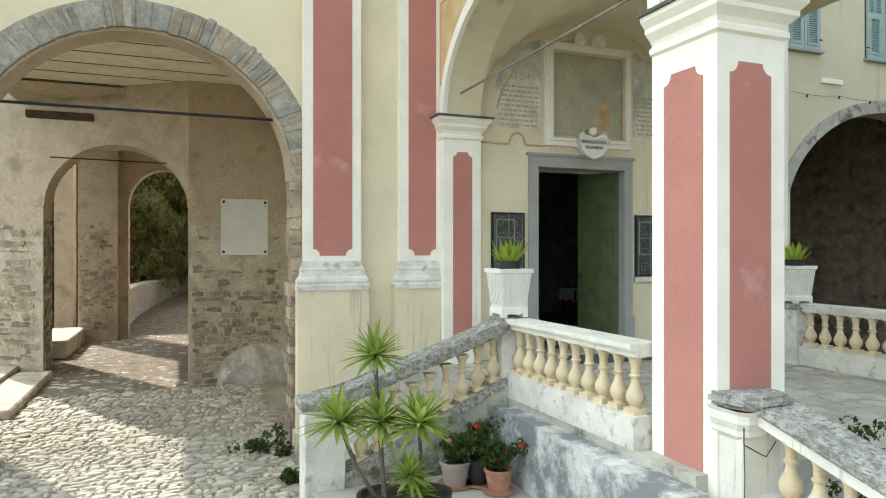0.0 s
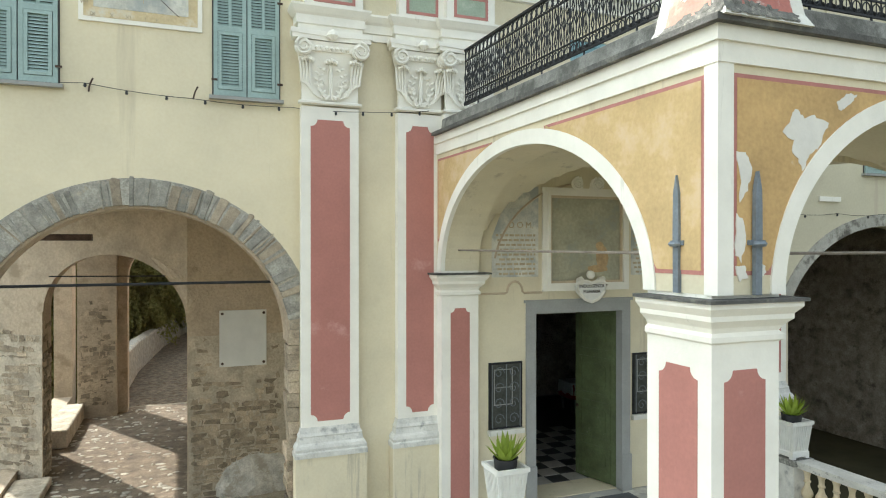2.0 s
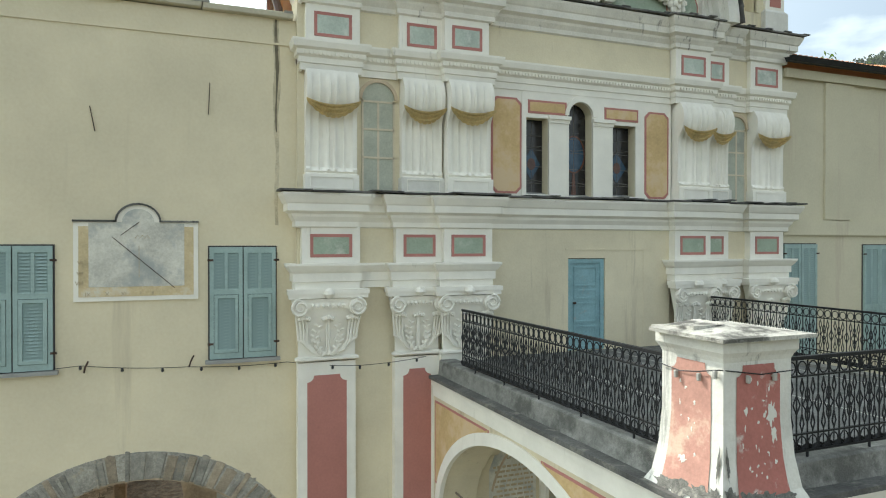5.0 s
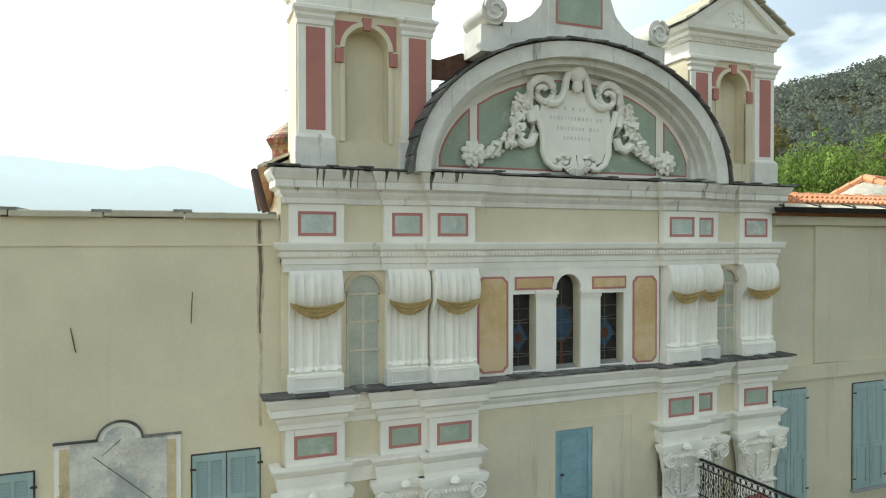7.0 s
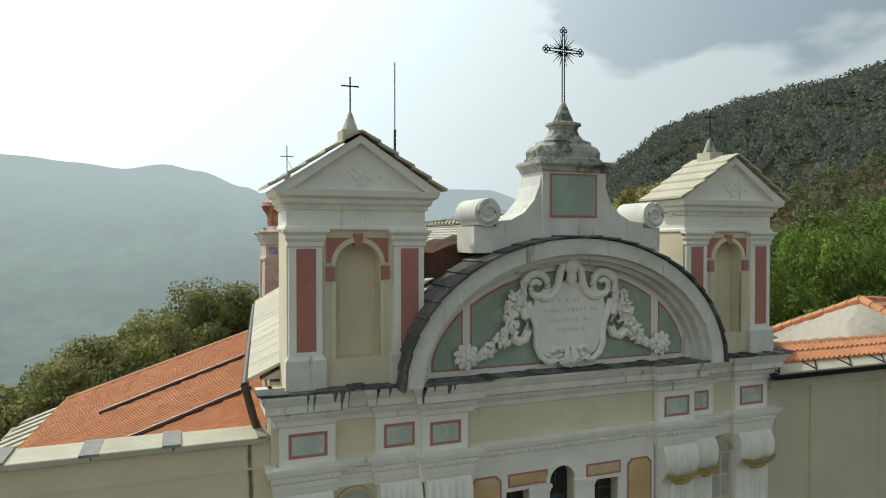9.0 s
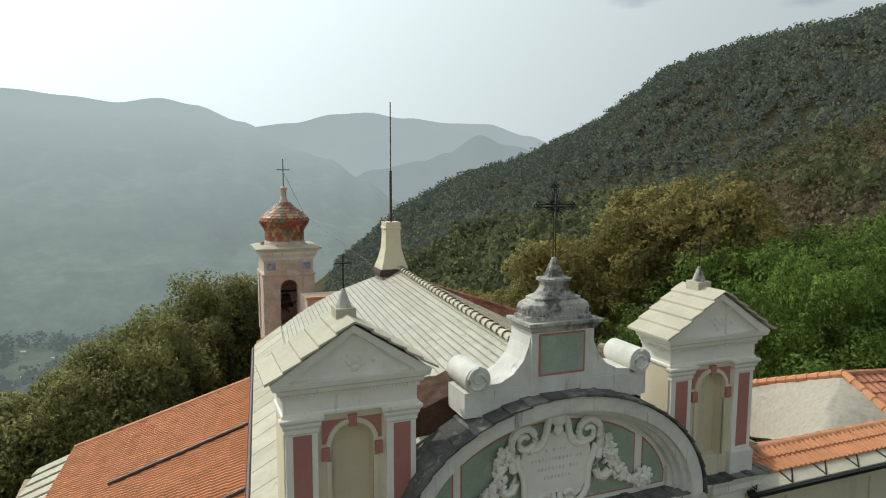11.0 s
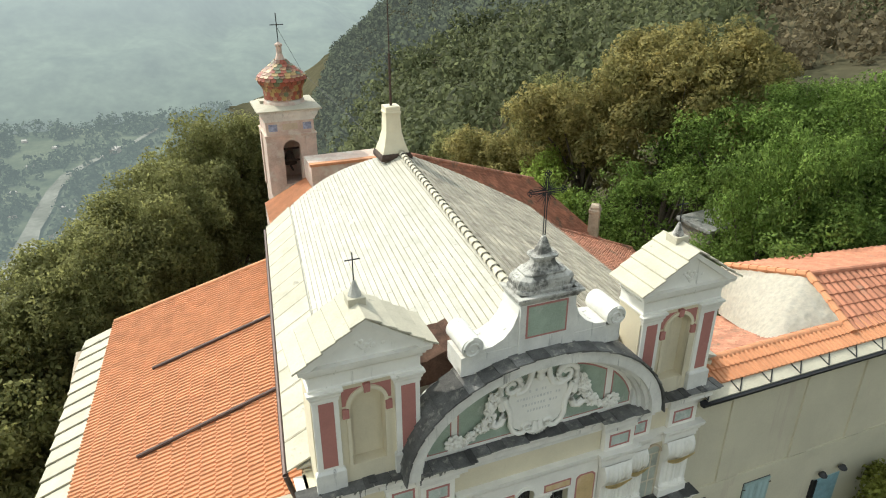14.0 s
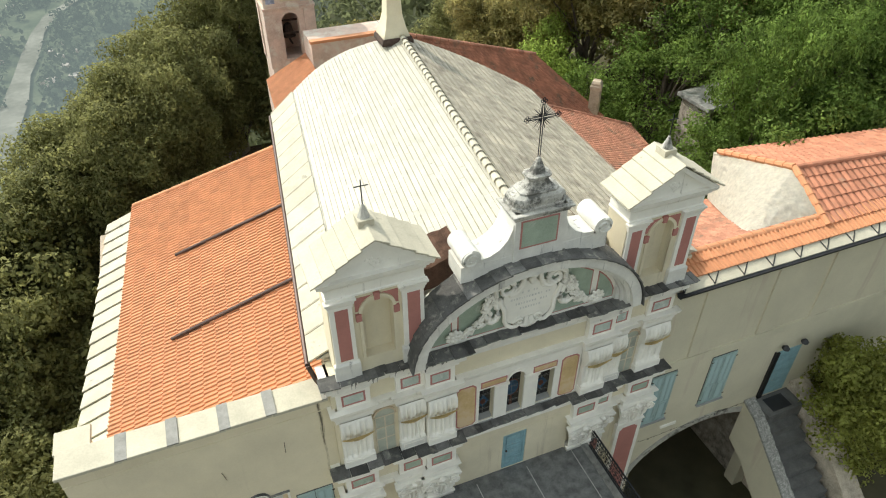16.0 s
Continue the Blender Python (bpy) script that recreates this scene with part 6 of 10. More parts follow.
part("drip_edge", bm, SLATE, sd, "thin slate drip edge")
part("gnomon", tubes([[(-0.80, YL - 0.04, 9.22), (-0.02, YL - 0.08, 8.52)]], 0.0045, 5), RUST, sd, "thin iron gnomon")
part("gnomon", tubes([[(-0.47, YL - 0.04, 9.42), (-0.69, YL - 0.10, 9.24)]], 0.005, 5), RUST, sd, "short bent iron gnomon")
part("hour_line", box(-0.475, -0.467, YL - 0.043, YL - 0.035, 8.66, 9.10), INK, sd, "faded noon line")
part("painted_zigzag", tubes([[(-0.52 + 0.03 * i, YL - 0.042, 9.20 + (0.045 if i % 2 else 0.0)) for i in range(7)]], 0.004, 4), INK, sd, "faded painted zigzag mark")
for word, x, z in (("VI", -1.18, 8.87), ("VII", -1.18, 8.73), ("VIII", -1.19, 8.60), ("IX", -1.09, 8.45), ("X", -0.86, 8.45), ("XI", -0.66, 8.45), ("I", -0.45, 8.45), ("II", -0.30, 8.45)):
    writing(word, 0.075, INK, (x, YL - 0.040, z), parent=sd, name="numeral")


def shutter_window(name, x0, x1, z0, z1, y, parent_label, splits=(0.45,), group="shuttered windows"):
    """A pair of closed louvred shutters on a sill."""
    w = thing(name, parent_label, "window", ((x0 + x1) / 2, y, z0), group)
    # dark sheet on the uncut wall paints the shade behind the slats
    part("dark_backing", box(x0 - 0.02, x1 + 0.02, y - 0.012, y + 0.02, z0 - 0.01, z1 + 0.02), DARK, w)
    part("sill", box(x0 - 0.06, x1 + 0.06, y - 0.10, y + 0.02, z0 - 0.06, z0 - 0.012), JAMB, w)
    c = (x0 + x1) / 2
    h = z1 - z0
    for a, b in ((x0, c - 0.008), (c + 0.008, x1)):
        bm = bmesh.new()
        zm = z0 + h * splits[0]
        fw, lw = 0.055, 0.045
        bx(bm, a, a + fw, y - 0.055, y - 0.015, z0, z1)
        bx(bm, b - fw, b, y - 0.055, y - 0.015, z0, z1)
        for za, zb in ((z0, z0 + 0.08), (zm - 0.04, zm + 0.035), (z1 - 0.085, z1)):
            bx(bm, a + fw, b - fw, y - 0.055, y - 0.015, za, zb)
        leaf = part("shutter_leaf", bm, SHUTTER, w, "blue-grey louvred shutter leaf")
        mid = (a + b) / 2
        part("muntin", box(mid - 0.022, mid + 0.022, y - 0.053, y - 0.018, zm + 0.035, z1 - 0.085, 0.003), SHUTTER, leaf)
        # the lower half swings out: a frame within the frame
        bm = bmesh.new()
        frame_bars(bm, a + fw + 0.006, b - fw - 0.006, z0 + 0.086, zm - 0.046, lw, "y", y - 0.066, y - 0.02)
        part("flap_frame", bm, SHUTTER, leaf, "hinged lower flap")
        for lo, hi, sx, wide in ((z0 + 0.086 + lw, zm - 0.046 - lw, mid, b - a - 2 * (fw + lw + 0.006)),
                                 (zm + 0.035, z1 - 0.085, (a + fw + mid - 0.022) / 2, mid - 0.022 - a - fw), (zm + 0.035, z1 - 0.085, (b - fw + mid + 0.022) / 2, mid - 0.022 - a - fw)):
            t = bmesh.new()
            prism(t, [(-0.017, -0.022), (-0.011, -0.022), (0.017, 0.020), (0.011, 0.020)], "x", -wide / 2, wide / 2)
            me = finish(t, "slat", SHUTTER)
            n = max(2, int((hi - lo) / 0.042))
            for j in range(n):
                s = new("slat", me)
                s.parent = leaf
                s.matrix_basis = pose(sx, y - 0.036, lo + (hi - lo) * (j + 0.5) / n)
        bm = bmesh.new()
        for zz in (z0 + 0.2, z1 - 0.2):
            xo = a if a == x0 else b
            bx(bm, xo - 0.03, xo + 0.05, y - 0.062, y - 0.05, zz, zz + 0.03)
        part("hinge", bm, RUST, leaf)
    return w


shutter_window("window", 0.43, 1.335, 7.50, 9.08, YL, "closed blue-grey louvred shutters beside the sundial", (0.60,))
shutter_window("window", -2.40, -1.495, 7.49, 9.10, YL, "closed blue-grey louvred shutters on cream plaster", (0.60,))

# black water streak under the coping joint, with paler run-off lower down
DAMP = material("black_water_streak", (0.20, 0.175, 0.12), 0.95, vary=0.3, scale=9, fine=60, bump=0.2)
DAMP_PALE = material("brown_run_off_stain", (0.58, 0.505, 0.345), 0.95, vary=0.2, scale=5, fine=50, bump=0.1)
rg = random.Random(91)
for mat, z0, z1, w0, seed_x in ((DAMP_PALE, 9.4, 12.38, 0.055, 1.36), (DAMP, 10.75, 12.39, 0.026, 1.36), (DAMP, 8.55, 9.0, 0.012, 1.34)):
    left, right = [], []
    n = 110
    for i in range(n + 1):
        z = z1 + (z0 - z1) * i / n
        w = w0 * (1.15 - 0.75 * i / n) * (0.9 + 0.5 * noise.noise((z * 2.3, w0 * 90, 0.5)) + 0.25 * noise.noise((z * 9.0, w0 * 50, 2.5)))
        c = seed_x + 0.010 * math.sin(z * 5)
        left.append((c - w, z))
        right.append((c + w, z))
    y1 = YL - (0.003 if mat is DAMP_PALE else 0.006)
    part("water_streak", slab(left + right[::-1], "y", y1, YL + 0.01), mat, wing, "dark water streak down the plaster")
part("plaster_band", box(PX0, 1.60, YL - 0.018, YL + 0.01, 12.02, 12.05), CREAM_WING, wing)
# small iron fittings and the string of lamps
fit_iron = [((-1.0, YL - 0.02, 10.62), (-1.06, YL - 0.03, 10.95)), ((0.42, YL - 0.02, 10.94), (0.44, YL - 0.05, 11.38))]
for a, b in fit_iron:
    s = solid("wall_hook", tubes([[a, b]], 0.007, 5), RUST, "rusty iron hook set in the plaster", "hook")
lamps = thing("lamp_string", "thin dark cable with small lamps strung along the front", "string lights", (0.2, 9.9, 7.4))
cable = []
for seg in (((-4.0, 9.90, 7.50), (-1.18, 9.90, 7.52)), ((-1.18, 9.90, 7.52), (0.15, 9.90, 7.42)), ((0.15, 9.90, 7.42), (1.50, 9.90, 7.40)), ((1.50, 9.90, 7.40), (2.5, 9.56, 7.34)), ((2.5, 9.56, 7.34), (3.66, 9.50, 7.44))):
    a, b = Vector(seg[0]), Vector(seg[1])
    for i in range(8):
        t = i / 8
        cable.append(a.lerp(b, t) - Vector((0, 0, 0.045 * 4 * t * (1 - t) * (b - a).length / 2.5)))
part("cable", tubes([cable], 0.0045, 5), IRON, lamps)
for i in range(2, len(cable), 3):
    bm = bmesh.new()
    lathe(bm, [(0.012, -0.055), (0.02, -0.04), (0.014, 0.0)], 6, tuple(cable[i]))
    part("lamp", bm, POT_BLACK, lamps)
for x in (-1.14, 0.16):
    bd = bmesh.new()
    tube(bd, [(x, YL - 0.02, 7.42), (x + 0.02, YL - 0.09, 7.50), (x + 0.06, YL - 0.10, 7.58)], 0.012, 5)
    part("bracket", bd, RUST, lamps)

# stone-capped parapet
xs = [PX0 - 0.05, -2.78, -1.74, -0.66, 0.34, 1.60]
for i, (a, b) in enumerate(zip(xs, xs[1:])):
    z = 12.40 + (0.015 if i % 2 else 0.0)
    part("coping_joint", box(b - 0.14, b + 0.10 if i < 4 else b - 0.02, YL - 0.105, YL + 0.625, z + 0.070, z + 0.097 + 0.012), JOINT, wing, "grey sealed joint of the coping")
    part("coping", box(a + 0.006, b - 0.006, YL - 0.10, YL + 0.62, z, z + 0.09, 0.012), SLAB_PALE, wing, "pale stone coping slab")
part("corner_cap", box(PX0 - 0.12, PX0 + 0.62, YL + 0.63, YL + 1.25, 12.30, 12.40, 0.01), SLAB_PALE, wing)
part("parapet_return", box(PX0, PX0 + 0.5, YL + 0.55, YL + 1.2, 9.9, 12.29), CREAM_WING, wing)


def wing_z(x):
    return 11.41 + 0.37 * x


def in_wing_roof(x, y):
    """Inside the tiled slope, between its skewed edges."""
    t = (y - 10.35) / 12.2
    return -3.82 + 1.08 * t < x < 1.52 + 1.2 * t and 10.5 < y < 22.55 - 0.22 * x


bm = bmesh.new()
pts = [(-3.85, 10.40), (1.60, 10.40), (2.75, 21.95), (-2.72, 23.15)]
v = [bm.verts.new((x, y, wing_z(x) - d)) for d in (0.03, 0.2) for x, y in pts]
for f in ((0, 1, 2, 3), (7, 6, 5, 4), (0, 4, 5, 1), (1, 5, 6, 2), (2, 6, 7, 3), (3, 7, 4, 0)):
    bm.faces.new([v[i] for i in f])
# base darker than the tiles: shade of their grooves put into its colour
wroof = part("wing_roof", bm, TILE_OLD, wing, "bright terracotta tile roof")


def tile_mesh(w, l, ribs=2):
    """Interlocking tile, ribs along its length (+x is up the slope), wider side along y."""
    bm = bmesh.new()
    # flat pans between upstanding rolls
    step = [(0.0, 0.008), (0.42, 0.008), (0.58, 0.046), (0.84, 0.046)]
    prof = [((k + f) / ribs * w - w / 2, z) for k in range(ribs) for f, z in step] + [(w / 2, 0.008)]
    n = len(prof) - 1
    lo = [bm.verts.new((-l / 2, y, z + 0.042)) for y, z in prof]
    hi = [bm.verts.new((l / 2, y, z)) for y, z in prof]
    bl = [bm.verts.new((-l / 2, y, -0.004)) for y in (prof[0][0], prof[-1][0])]
    for i in range(n):
        bm.faces.new((lo[i], lo[i + 1], hi[i + 1], hi[i]))
    bm.faces.new([bl[0]] + lo + [bl[1]])
    return bm


TILE_ME = finish(tile_mesh(0.282, 0.43), "roof_tile", TILE)
pitch = math.degrees(math.atan(0.37))
rg = random.Random(21)
placed, rest = 0, []
skew = math.degrees(math.atan(1.14 / 12.2))
row_dir = Vector((math.sin(radians(skew)), math.cos(radians(skew))))
lie = Matrix((Vector((1, 0, 0.37)) * math.cos(radians(pitch)), Vector((row_dir.x, row_dir.y, 0.37 * row_dir.x)), Vector((-0.37, 0, 1)).normalized())).transposed().to_4x4()
for i in range(16):
    for j in range(-8, 60):
        y0 = 10.45 + 0.284 * j
        x = -3.78 + 0.375 * i + row_dir.x * (y0 - 10.35)
        y = y0
        if in_wing_roof(x, y):
            rest.append((x, y, rg.uniform(-0.002, 0.003), rg.uniform(-0.35, 0.35)))
rest.sort(key=lambda q: q[1])
joined = bmesh.new()
for n, (x, y, dz, tw) in enumerate(rest):
    m = Matrix.Translation((x, y, wing_z(x) + dz - 0.02)) @ lie @ pose(0, 0, 0, 0, 0, tw)
    if n < 300:
        ob = new("roof_tile", TILE_ME)
        ob.parent, ob.matrix_basis = wroof, m
    else:
        a = len(joined.verts)
        joined.from_mesh(TILE_ME)
        joined.verts.ensure_lookup_table()
        for q in joined.verts[a:]:
            q.co = m @ q.co
tagged(part("roof_tiles", joined, TILE, wroof), kind="stuff")
# ridge tiles along the far edge
a, b = Vector((-2.74, 23.13)), Vector((2.72, 21.93))
for i in range(17):
    q = a.lerp(b, (i + 0.5) / 17)
    bm = bmesh.new()
    prism(bm, arc(0, 0, 0.11, 0.10, 0, 180, 8), "x", -0.19, 0.17)
    bm.transform(pose(q.x, q.y, wing_z(q.x) + 0.01, 0, -pitch, -12.5))
    part("ridge_tile", bm, TILE, wroof)
# drain pipes lying on the tiles
for p0, p1 in (((-1.44, 18.69), (2.24, 18.25)), ((-1.85, 14.96), (1.84, 14.68))):
    part("snow_guard_pipe", tubes([[(p0[0], p0[1], wing_z(p0[0]) + 0.10), (p1[0], p1[1], wing_z(p1[0]) + 0.10)]], 0.055, 8), PIPE, wroof, "brown pipe laid across the tiles")
# pale slabs along the eave
for i in range(20):
    t0, t1 = i / 20, (i + 1) / 20
    ya, yb = 10.6 + 12.3 * t0, 10.6 + 12.3 * t1
    xo = -3.92 + 1.08 * (ya - 10.35) / 12.2
    bm = bmesh.new()
    v = [bm.verts.new(c) for c in ((xo - 1.0, ya + 0.012, wing_z(xo - 1.0) + 0.034), (xo, ya + 0.012, wing_z(xo) + 0.034), (xo + 0.09, yb - 0.012, wing_z(xo) + 0.015), (xo - 0.91, yb - 0.012, wing_z(xo - 1.0) + 0.015))]
    w = [bm.verts.new(q.co - Vector((0, 0, 0.045))) for q in v]
    bm.faces.new(v)
    bm.faces.new(w[::-1])
    for k in range(4):
        bm.faces.new((v[k], w[k], w[(k + 1) % 4], v[(k + 1) % 4]))
    part("eave_slab", bm, SLAB_PALE, wroof, "pale stone eave slab")

# ---- nave ----
NA = [(1.55, 10.4), (6.60, 10.4), (12.05, 10.4)]
NB = [(2.95, 22.9), (7.72, 22.35), (12.55, 21.2)]
NZ = [13.25, 15.68, 13.30]


def nave_point(u, v):
    """u 0..2 from one eave over the ridge to the other eave, v 0..1 along the axis."""
    k = min(1, int(u))
    f = u - k
    a = Vector(NA[k]).lerp(Vector(NA[k + 1]), f)
    b = Vector(NB[k]).lerp(Vector(NB[k + 1]), f)
    p = a.lerp(b, v)
    return Vector((p.x, p.y + v * (1.35 if k == 0 else 0.75) * math.sin(math.pi * f), NZ[k] + (NZ[k + 1] - NZ[k]) * f))


for p, q in ((NA[0], NB[0]), (NB[0], NB[2]), (NB[2], NA[2])):
    part("nave_wall", moulding([(p[0] + (0.15 if p[0] < 5 else -0.15), p[1]), (q[0] + (0.15 if q[0] < 5 else -0.15), q[1])], [(0, 0), (0, 13.15), (0.4, 13.15), (0.4, 0)]), CREAM, church)
bm = bmesh.new()
v = [bm.verts.new(nave_point(u, w) - Vector((0, 0, 0.05))) for w in (0, 1) for u in (0, 1, 2)]
for f in ((0, 1, 4, 3), (1, 2, 5, 4), (0, 2, 1), (3, 4, 5)):
    bm.faces.new([v[i] for i in f])
nroof = part("nave_roof", bm, SLATE_PALE, church, "pale slate roof of the nave")


def slate_piece(bm, u0, u1, v0, v1, lift, thick=0.03):
    """A slate lying on the slope; its lower edge rides over the course below."""
    up = Vector((0, 0, 1))
    lo, hi = (u0, u1) if u0 < 1 else (u1, u0)
    c = [nave_point(lo, v0) + up * (lift + thick), nave_point(lo, v1) + up * (lift + thick), nave_point(hi, v1) + up * lift, nave_point(hi, v0) + up * lift]
    t = [bm.verts.new(p) for p in c]
    b = [bm.verts.new(p - up * thick) for p in c]
    bm.faces.new(t)
    for k in range(4):
        bm.faces.new((t[k], b[k], b[(k + 1) % 4], t[(k + 1) % 4]))


rg = random.Random(31)
near = 0
rest = bmesh.new()
for course in range(30):
    u0 = 0.15 + 0.85 * course / 30
    u1 = 0.15 + 0.85 * (course + 1.12) / 30
    n = 15
    off = rg.random()
    for j in range(n + 1):
        v0, v1 = max(0.02, (j - off) / n), min(1.0, (j + 1 - off) / n - 0.0003)
        if v1 - v0 < 0.006:
            continue
        lift = rg.uniform(0.0, 0.008)
        if v0 < 0.52 and near < 290:
            near += 1
            bm = bmesh.new()
            slate_piece(bm, u0, min(1, u1), v0, v1, lift)
            part("slate", bm, SLATE_PALE, nroof)
        else:
            slate_piece(rest, u0, min(1, u1), v0, v1, lift)
tagged(part("slates", rest, SLATE_PALE, nroof), kind="stuff")
rest = bmesh.new()
for course in range(22):
    u0, u1 = 2 - course / 22, 2 - (course + 1.12) / 22
    off = rg.random()
    for j in range(31):
        v0, v1 = max(0.02, (j - off) / 30), min(1.0, (j + 1 - off) / 30 - 0.0003)
        if v1 - v0 > 0.006:
            slate_piece(rest, u0, max(1.0001, u1), v0, v1, rg.uniform(0.0, 0.006), 0.018)
tagged(part("slates", rest, SLATE_WORN, nroof), "browner weathered slates of the far slope", kind="stuff")
# dirt and lichen gathered under the lower edges of the courses
dirt = bmesh.new()
for side, n in ((0, 30), (1, 22)):
    for course in range(n):
        u = 0.15 + 0.85 * course / n if side == 0 else 2 - course / n
        du = -0.0055 if side == 0 else 0.010
        w = 0.02
        while w < 0.98:
            e = min(0.99, w + rg.uniform(0.04, 0.20))
            k = rg.uniform(0.5, 1.0)
            q = [nave_point(u + du * k, w), nave_point(u, w), nave_point(u, e), nave_point(u + du * k * rg.uniform(0.6, 1.2), e)]
            t = [dirt.verts.new(p + Vector((0, 0, 0.026))) for p in q]
            dirt.faces.new(t)
            w = e + rg.choice((0.0, 0.0, 0.0, 0.004, 0.012))
tagged(part("joint_lichen", dirt, LICHEN_SHADE, nroof), "lichen in the slate joints", kind="stuff")


def slab_strip(p, q, width, lift):
    bm = bmesh.new()
    s = Vector((0, width / 2, 0))
    up = Vector((0, 0, lift))
    bm.faces.new([bm.verts.new(c) for c in (p - s + up, q - s + up, q + s + up, p + s + up)])
    return bm


# broad verge slabs
for i in range(15):
    v0, v1 = i / 15, (i + 1) / 15
    bm = bmesh.new()
    a, b, c, d = nave_point(0, v0), nave_point(0.165, v0), nave_point(0.165, v1 - 0.004), nave_point(0, v1 - 0.004)
    a, d = a - Vector((0.18, 0, 0.06)), d - Vector((0.18, 0, 0.06))
    t = [bm.verts.new(p + Vector((0, 0, 0.045 + (0.03 if k in (2, 3) else 0)))) for k, p in enumerate((a, b, c, d))]
    w = [bm.verts.new(p) for p in (a, b, c, d)]
    bm.faces.new(t)
    bm.faces.new(w[::-1])
    for k in range(4):
        bm.faces.new((t[k], w[k], w[(k + 1) % 4], t[(k + 1) % 4]))
    # dark strip at each slab gap: the gap's shadow laid on as colour
    part("verge_gap_shadow", slab_strip(nave_point(0, v1) - Vector((0.18, 0, 0.06)), nave_point(0.165, v1), 0.05, 0.075), LICHEN_SHADE, nroof)
    part("verge_slab", bm, SLAB_PALE, nroof, "broad pale verge slab")
# ridge of half-round tiles
a, b = nave_point(1, 0.03), nave_point(1, 1.0)
for i in range(34):
    q = a.lerp(b, (i + 0.5) / 34)
    bm = bmesh.new()
    lo, hi = [[bm.verts.new((r * math.cos(radians(t)), y, 0.02 + r * math.sin(radians(t)))) for t in range(0, 181, 30)] for r, y in ((0.135, -0.20), (0.085, 0.18))]
    for k in range(6):
        bm.faces.new((lo[k], lo[k + 1], hi[k + 1], hi[k]))
    bm.transform(pose(q.x, q.y, q.z + 0.02, 0, 0, -5.3))
    part("ridge_tile", bm, SLAB_PALE, nroof, "half-round ridge tile")
# gutter along the verge
g0, g1 = nave_point(0, 0.0), nave_point(0, 1.0)
part("gutter", tubes([[g0 + Vector((-0.22, 0, -0.12)), g1 + Vector((-0.22, 0, -0.12))], [g0 + Vector((-0.22, 0.0, -0.12)), g0 + Vector((-0.10, -0.05, -0.6)), g0 + Vector((0.08, -0.05, -1.1))]], 0.06, 8), PIPE, church, "dark gutter and downpipe")
# rusty sheet between tower and arch
bm = bmesh.new()
rows = []
for i in range(7):
    rows.append([bm.verts.new((3.92 + 1.15 * i / 6, y, z + 0.30 * i / 6 + 0.03 * math.sin(i * 2.1))) for y, z in ((10.13, 14.62), (10.35, 15.02), (11.3, 15.10))])
for r, s in zip(rows, rows[1:]):
    for k in range(2):
        bm.faces.new((r[k], r[k + 1], s[k + 1], s[k]))
bmesh.ops.solidify(bm, geom=bm.faces[:], thickness=0.02)
part("sheet_flashing", bm, FLASH, church, "rusty sheet metal flashing")
bm = bmesh.new()
rows = []
for i in range(7):
    rows.append([bm.verts.new((9.00 - 0.85 * i / 6, y, 14.10 + 1.15 * (i / 6) ** 0.8)) for y in (10.12, 10.6, 11.2)])
for r, s in zip(rows, rows[1:]):
    for k in range(2):
        bm.faces.new((r[k], r[k + 1], s[k + 1], s[k]))
part("sheet_flashing", bm, FLASH, church)
# flared chimney with the lightning rod
bm = bmesh.new()
rows = []
for h, z in ((0.50, 15.62), (0.48, 15.75), (0.38, 16.05), (0.29, 16.45), (0.26, 16.95), (0.265, 17.10), (0.29, 17.12), (0.29, 17.18), (0.265, 17.20), (0.27, 17.36)):
    rows.append([bm.verts.new((7.50 + a * h, 22.5 + b * h, z)) for a, b in ((-1, -1), (1, -1), (1, 1), (-1, 1))])
for r, s in zip(rows, rows[1:]):
    for i in range(4):
        bm.faces.new((r[i], r[(i + 1) % 4], s[(i + 1) % 4], s[i]))
bm.faces.new(rows[0][::-1])
bm.faces.new(rows[-1])
ch = solid("roof_turret", bm, CREAM, "flared cream plaster turret at the roof apex", "turret", smooth=False)
part("flashing", moulding([(6.98, 23.0), (6.98, 21.98), (8.02, 21.98), (8.02, 23.0)], [(0, 15.55), (0.06, 15.50), (0.06, 15.62), (0, 15.74)]), RUST, ch, "rusty flashing at the foot")
bm = bmesh.new()
tube(bm, [(7.50, 22.5, 17.3), (7.50, 22.5, 19.15)], 0.045, 8)
tube(bm, [(7.50, 22.5, 19.15), (7.50, 22.5, 21.50)], 0.020, 6)
part("lightning_rod", bm, RUST, ch, "tall rusty lightning rod")

# ---- buildings behind the nave ----
apse = thing("rear_building", "faded pink rear building with old brown tile roofs", "building", (9, 26, 0))
part("apse_wall", box(5.45, 9.6, 27.8, 29.5, 0, 13.74), PINK_WALL, apse)
part("coping", box(5.40, 9.6, 27.7, 28.0, 13.745, 13.86), TILE, apse, "row of coping tiles")
bm = bmesh.new()
v = [bm.verts.new(c) for c in ((3.15, 23.4, 11.75), (5.3, 23.4, 12.75), (5.5, 29.5, 12.75), (3.5, 29.5, 11.75))]
bm.faces.new(v)
bmesh.ops.solidify(bm, geom=bm.faces[:], thickness=0.15)
part("low_roof", bm, TILE, apse, "low terracotta roof beside the tower")
part("low_wall", box(3.5, 5.2, 23.2, 29.4, 0, 11.7), PINK_WALL, apse)


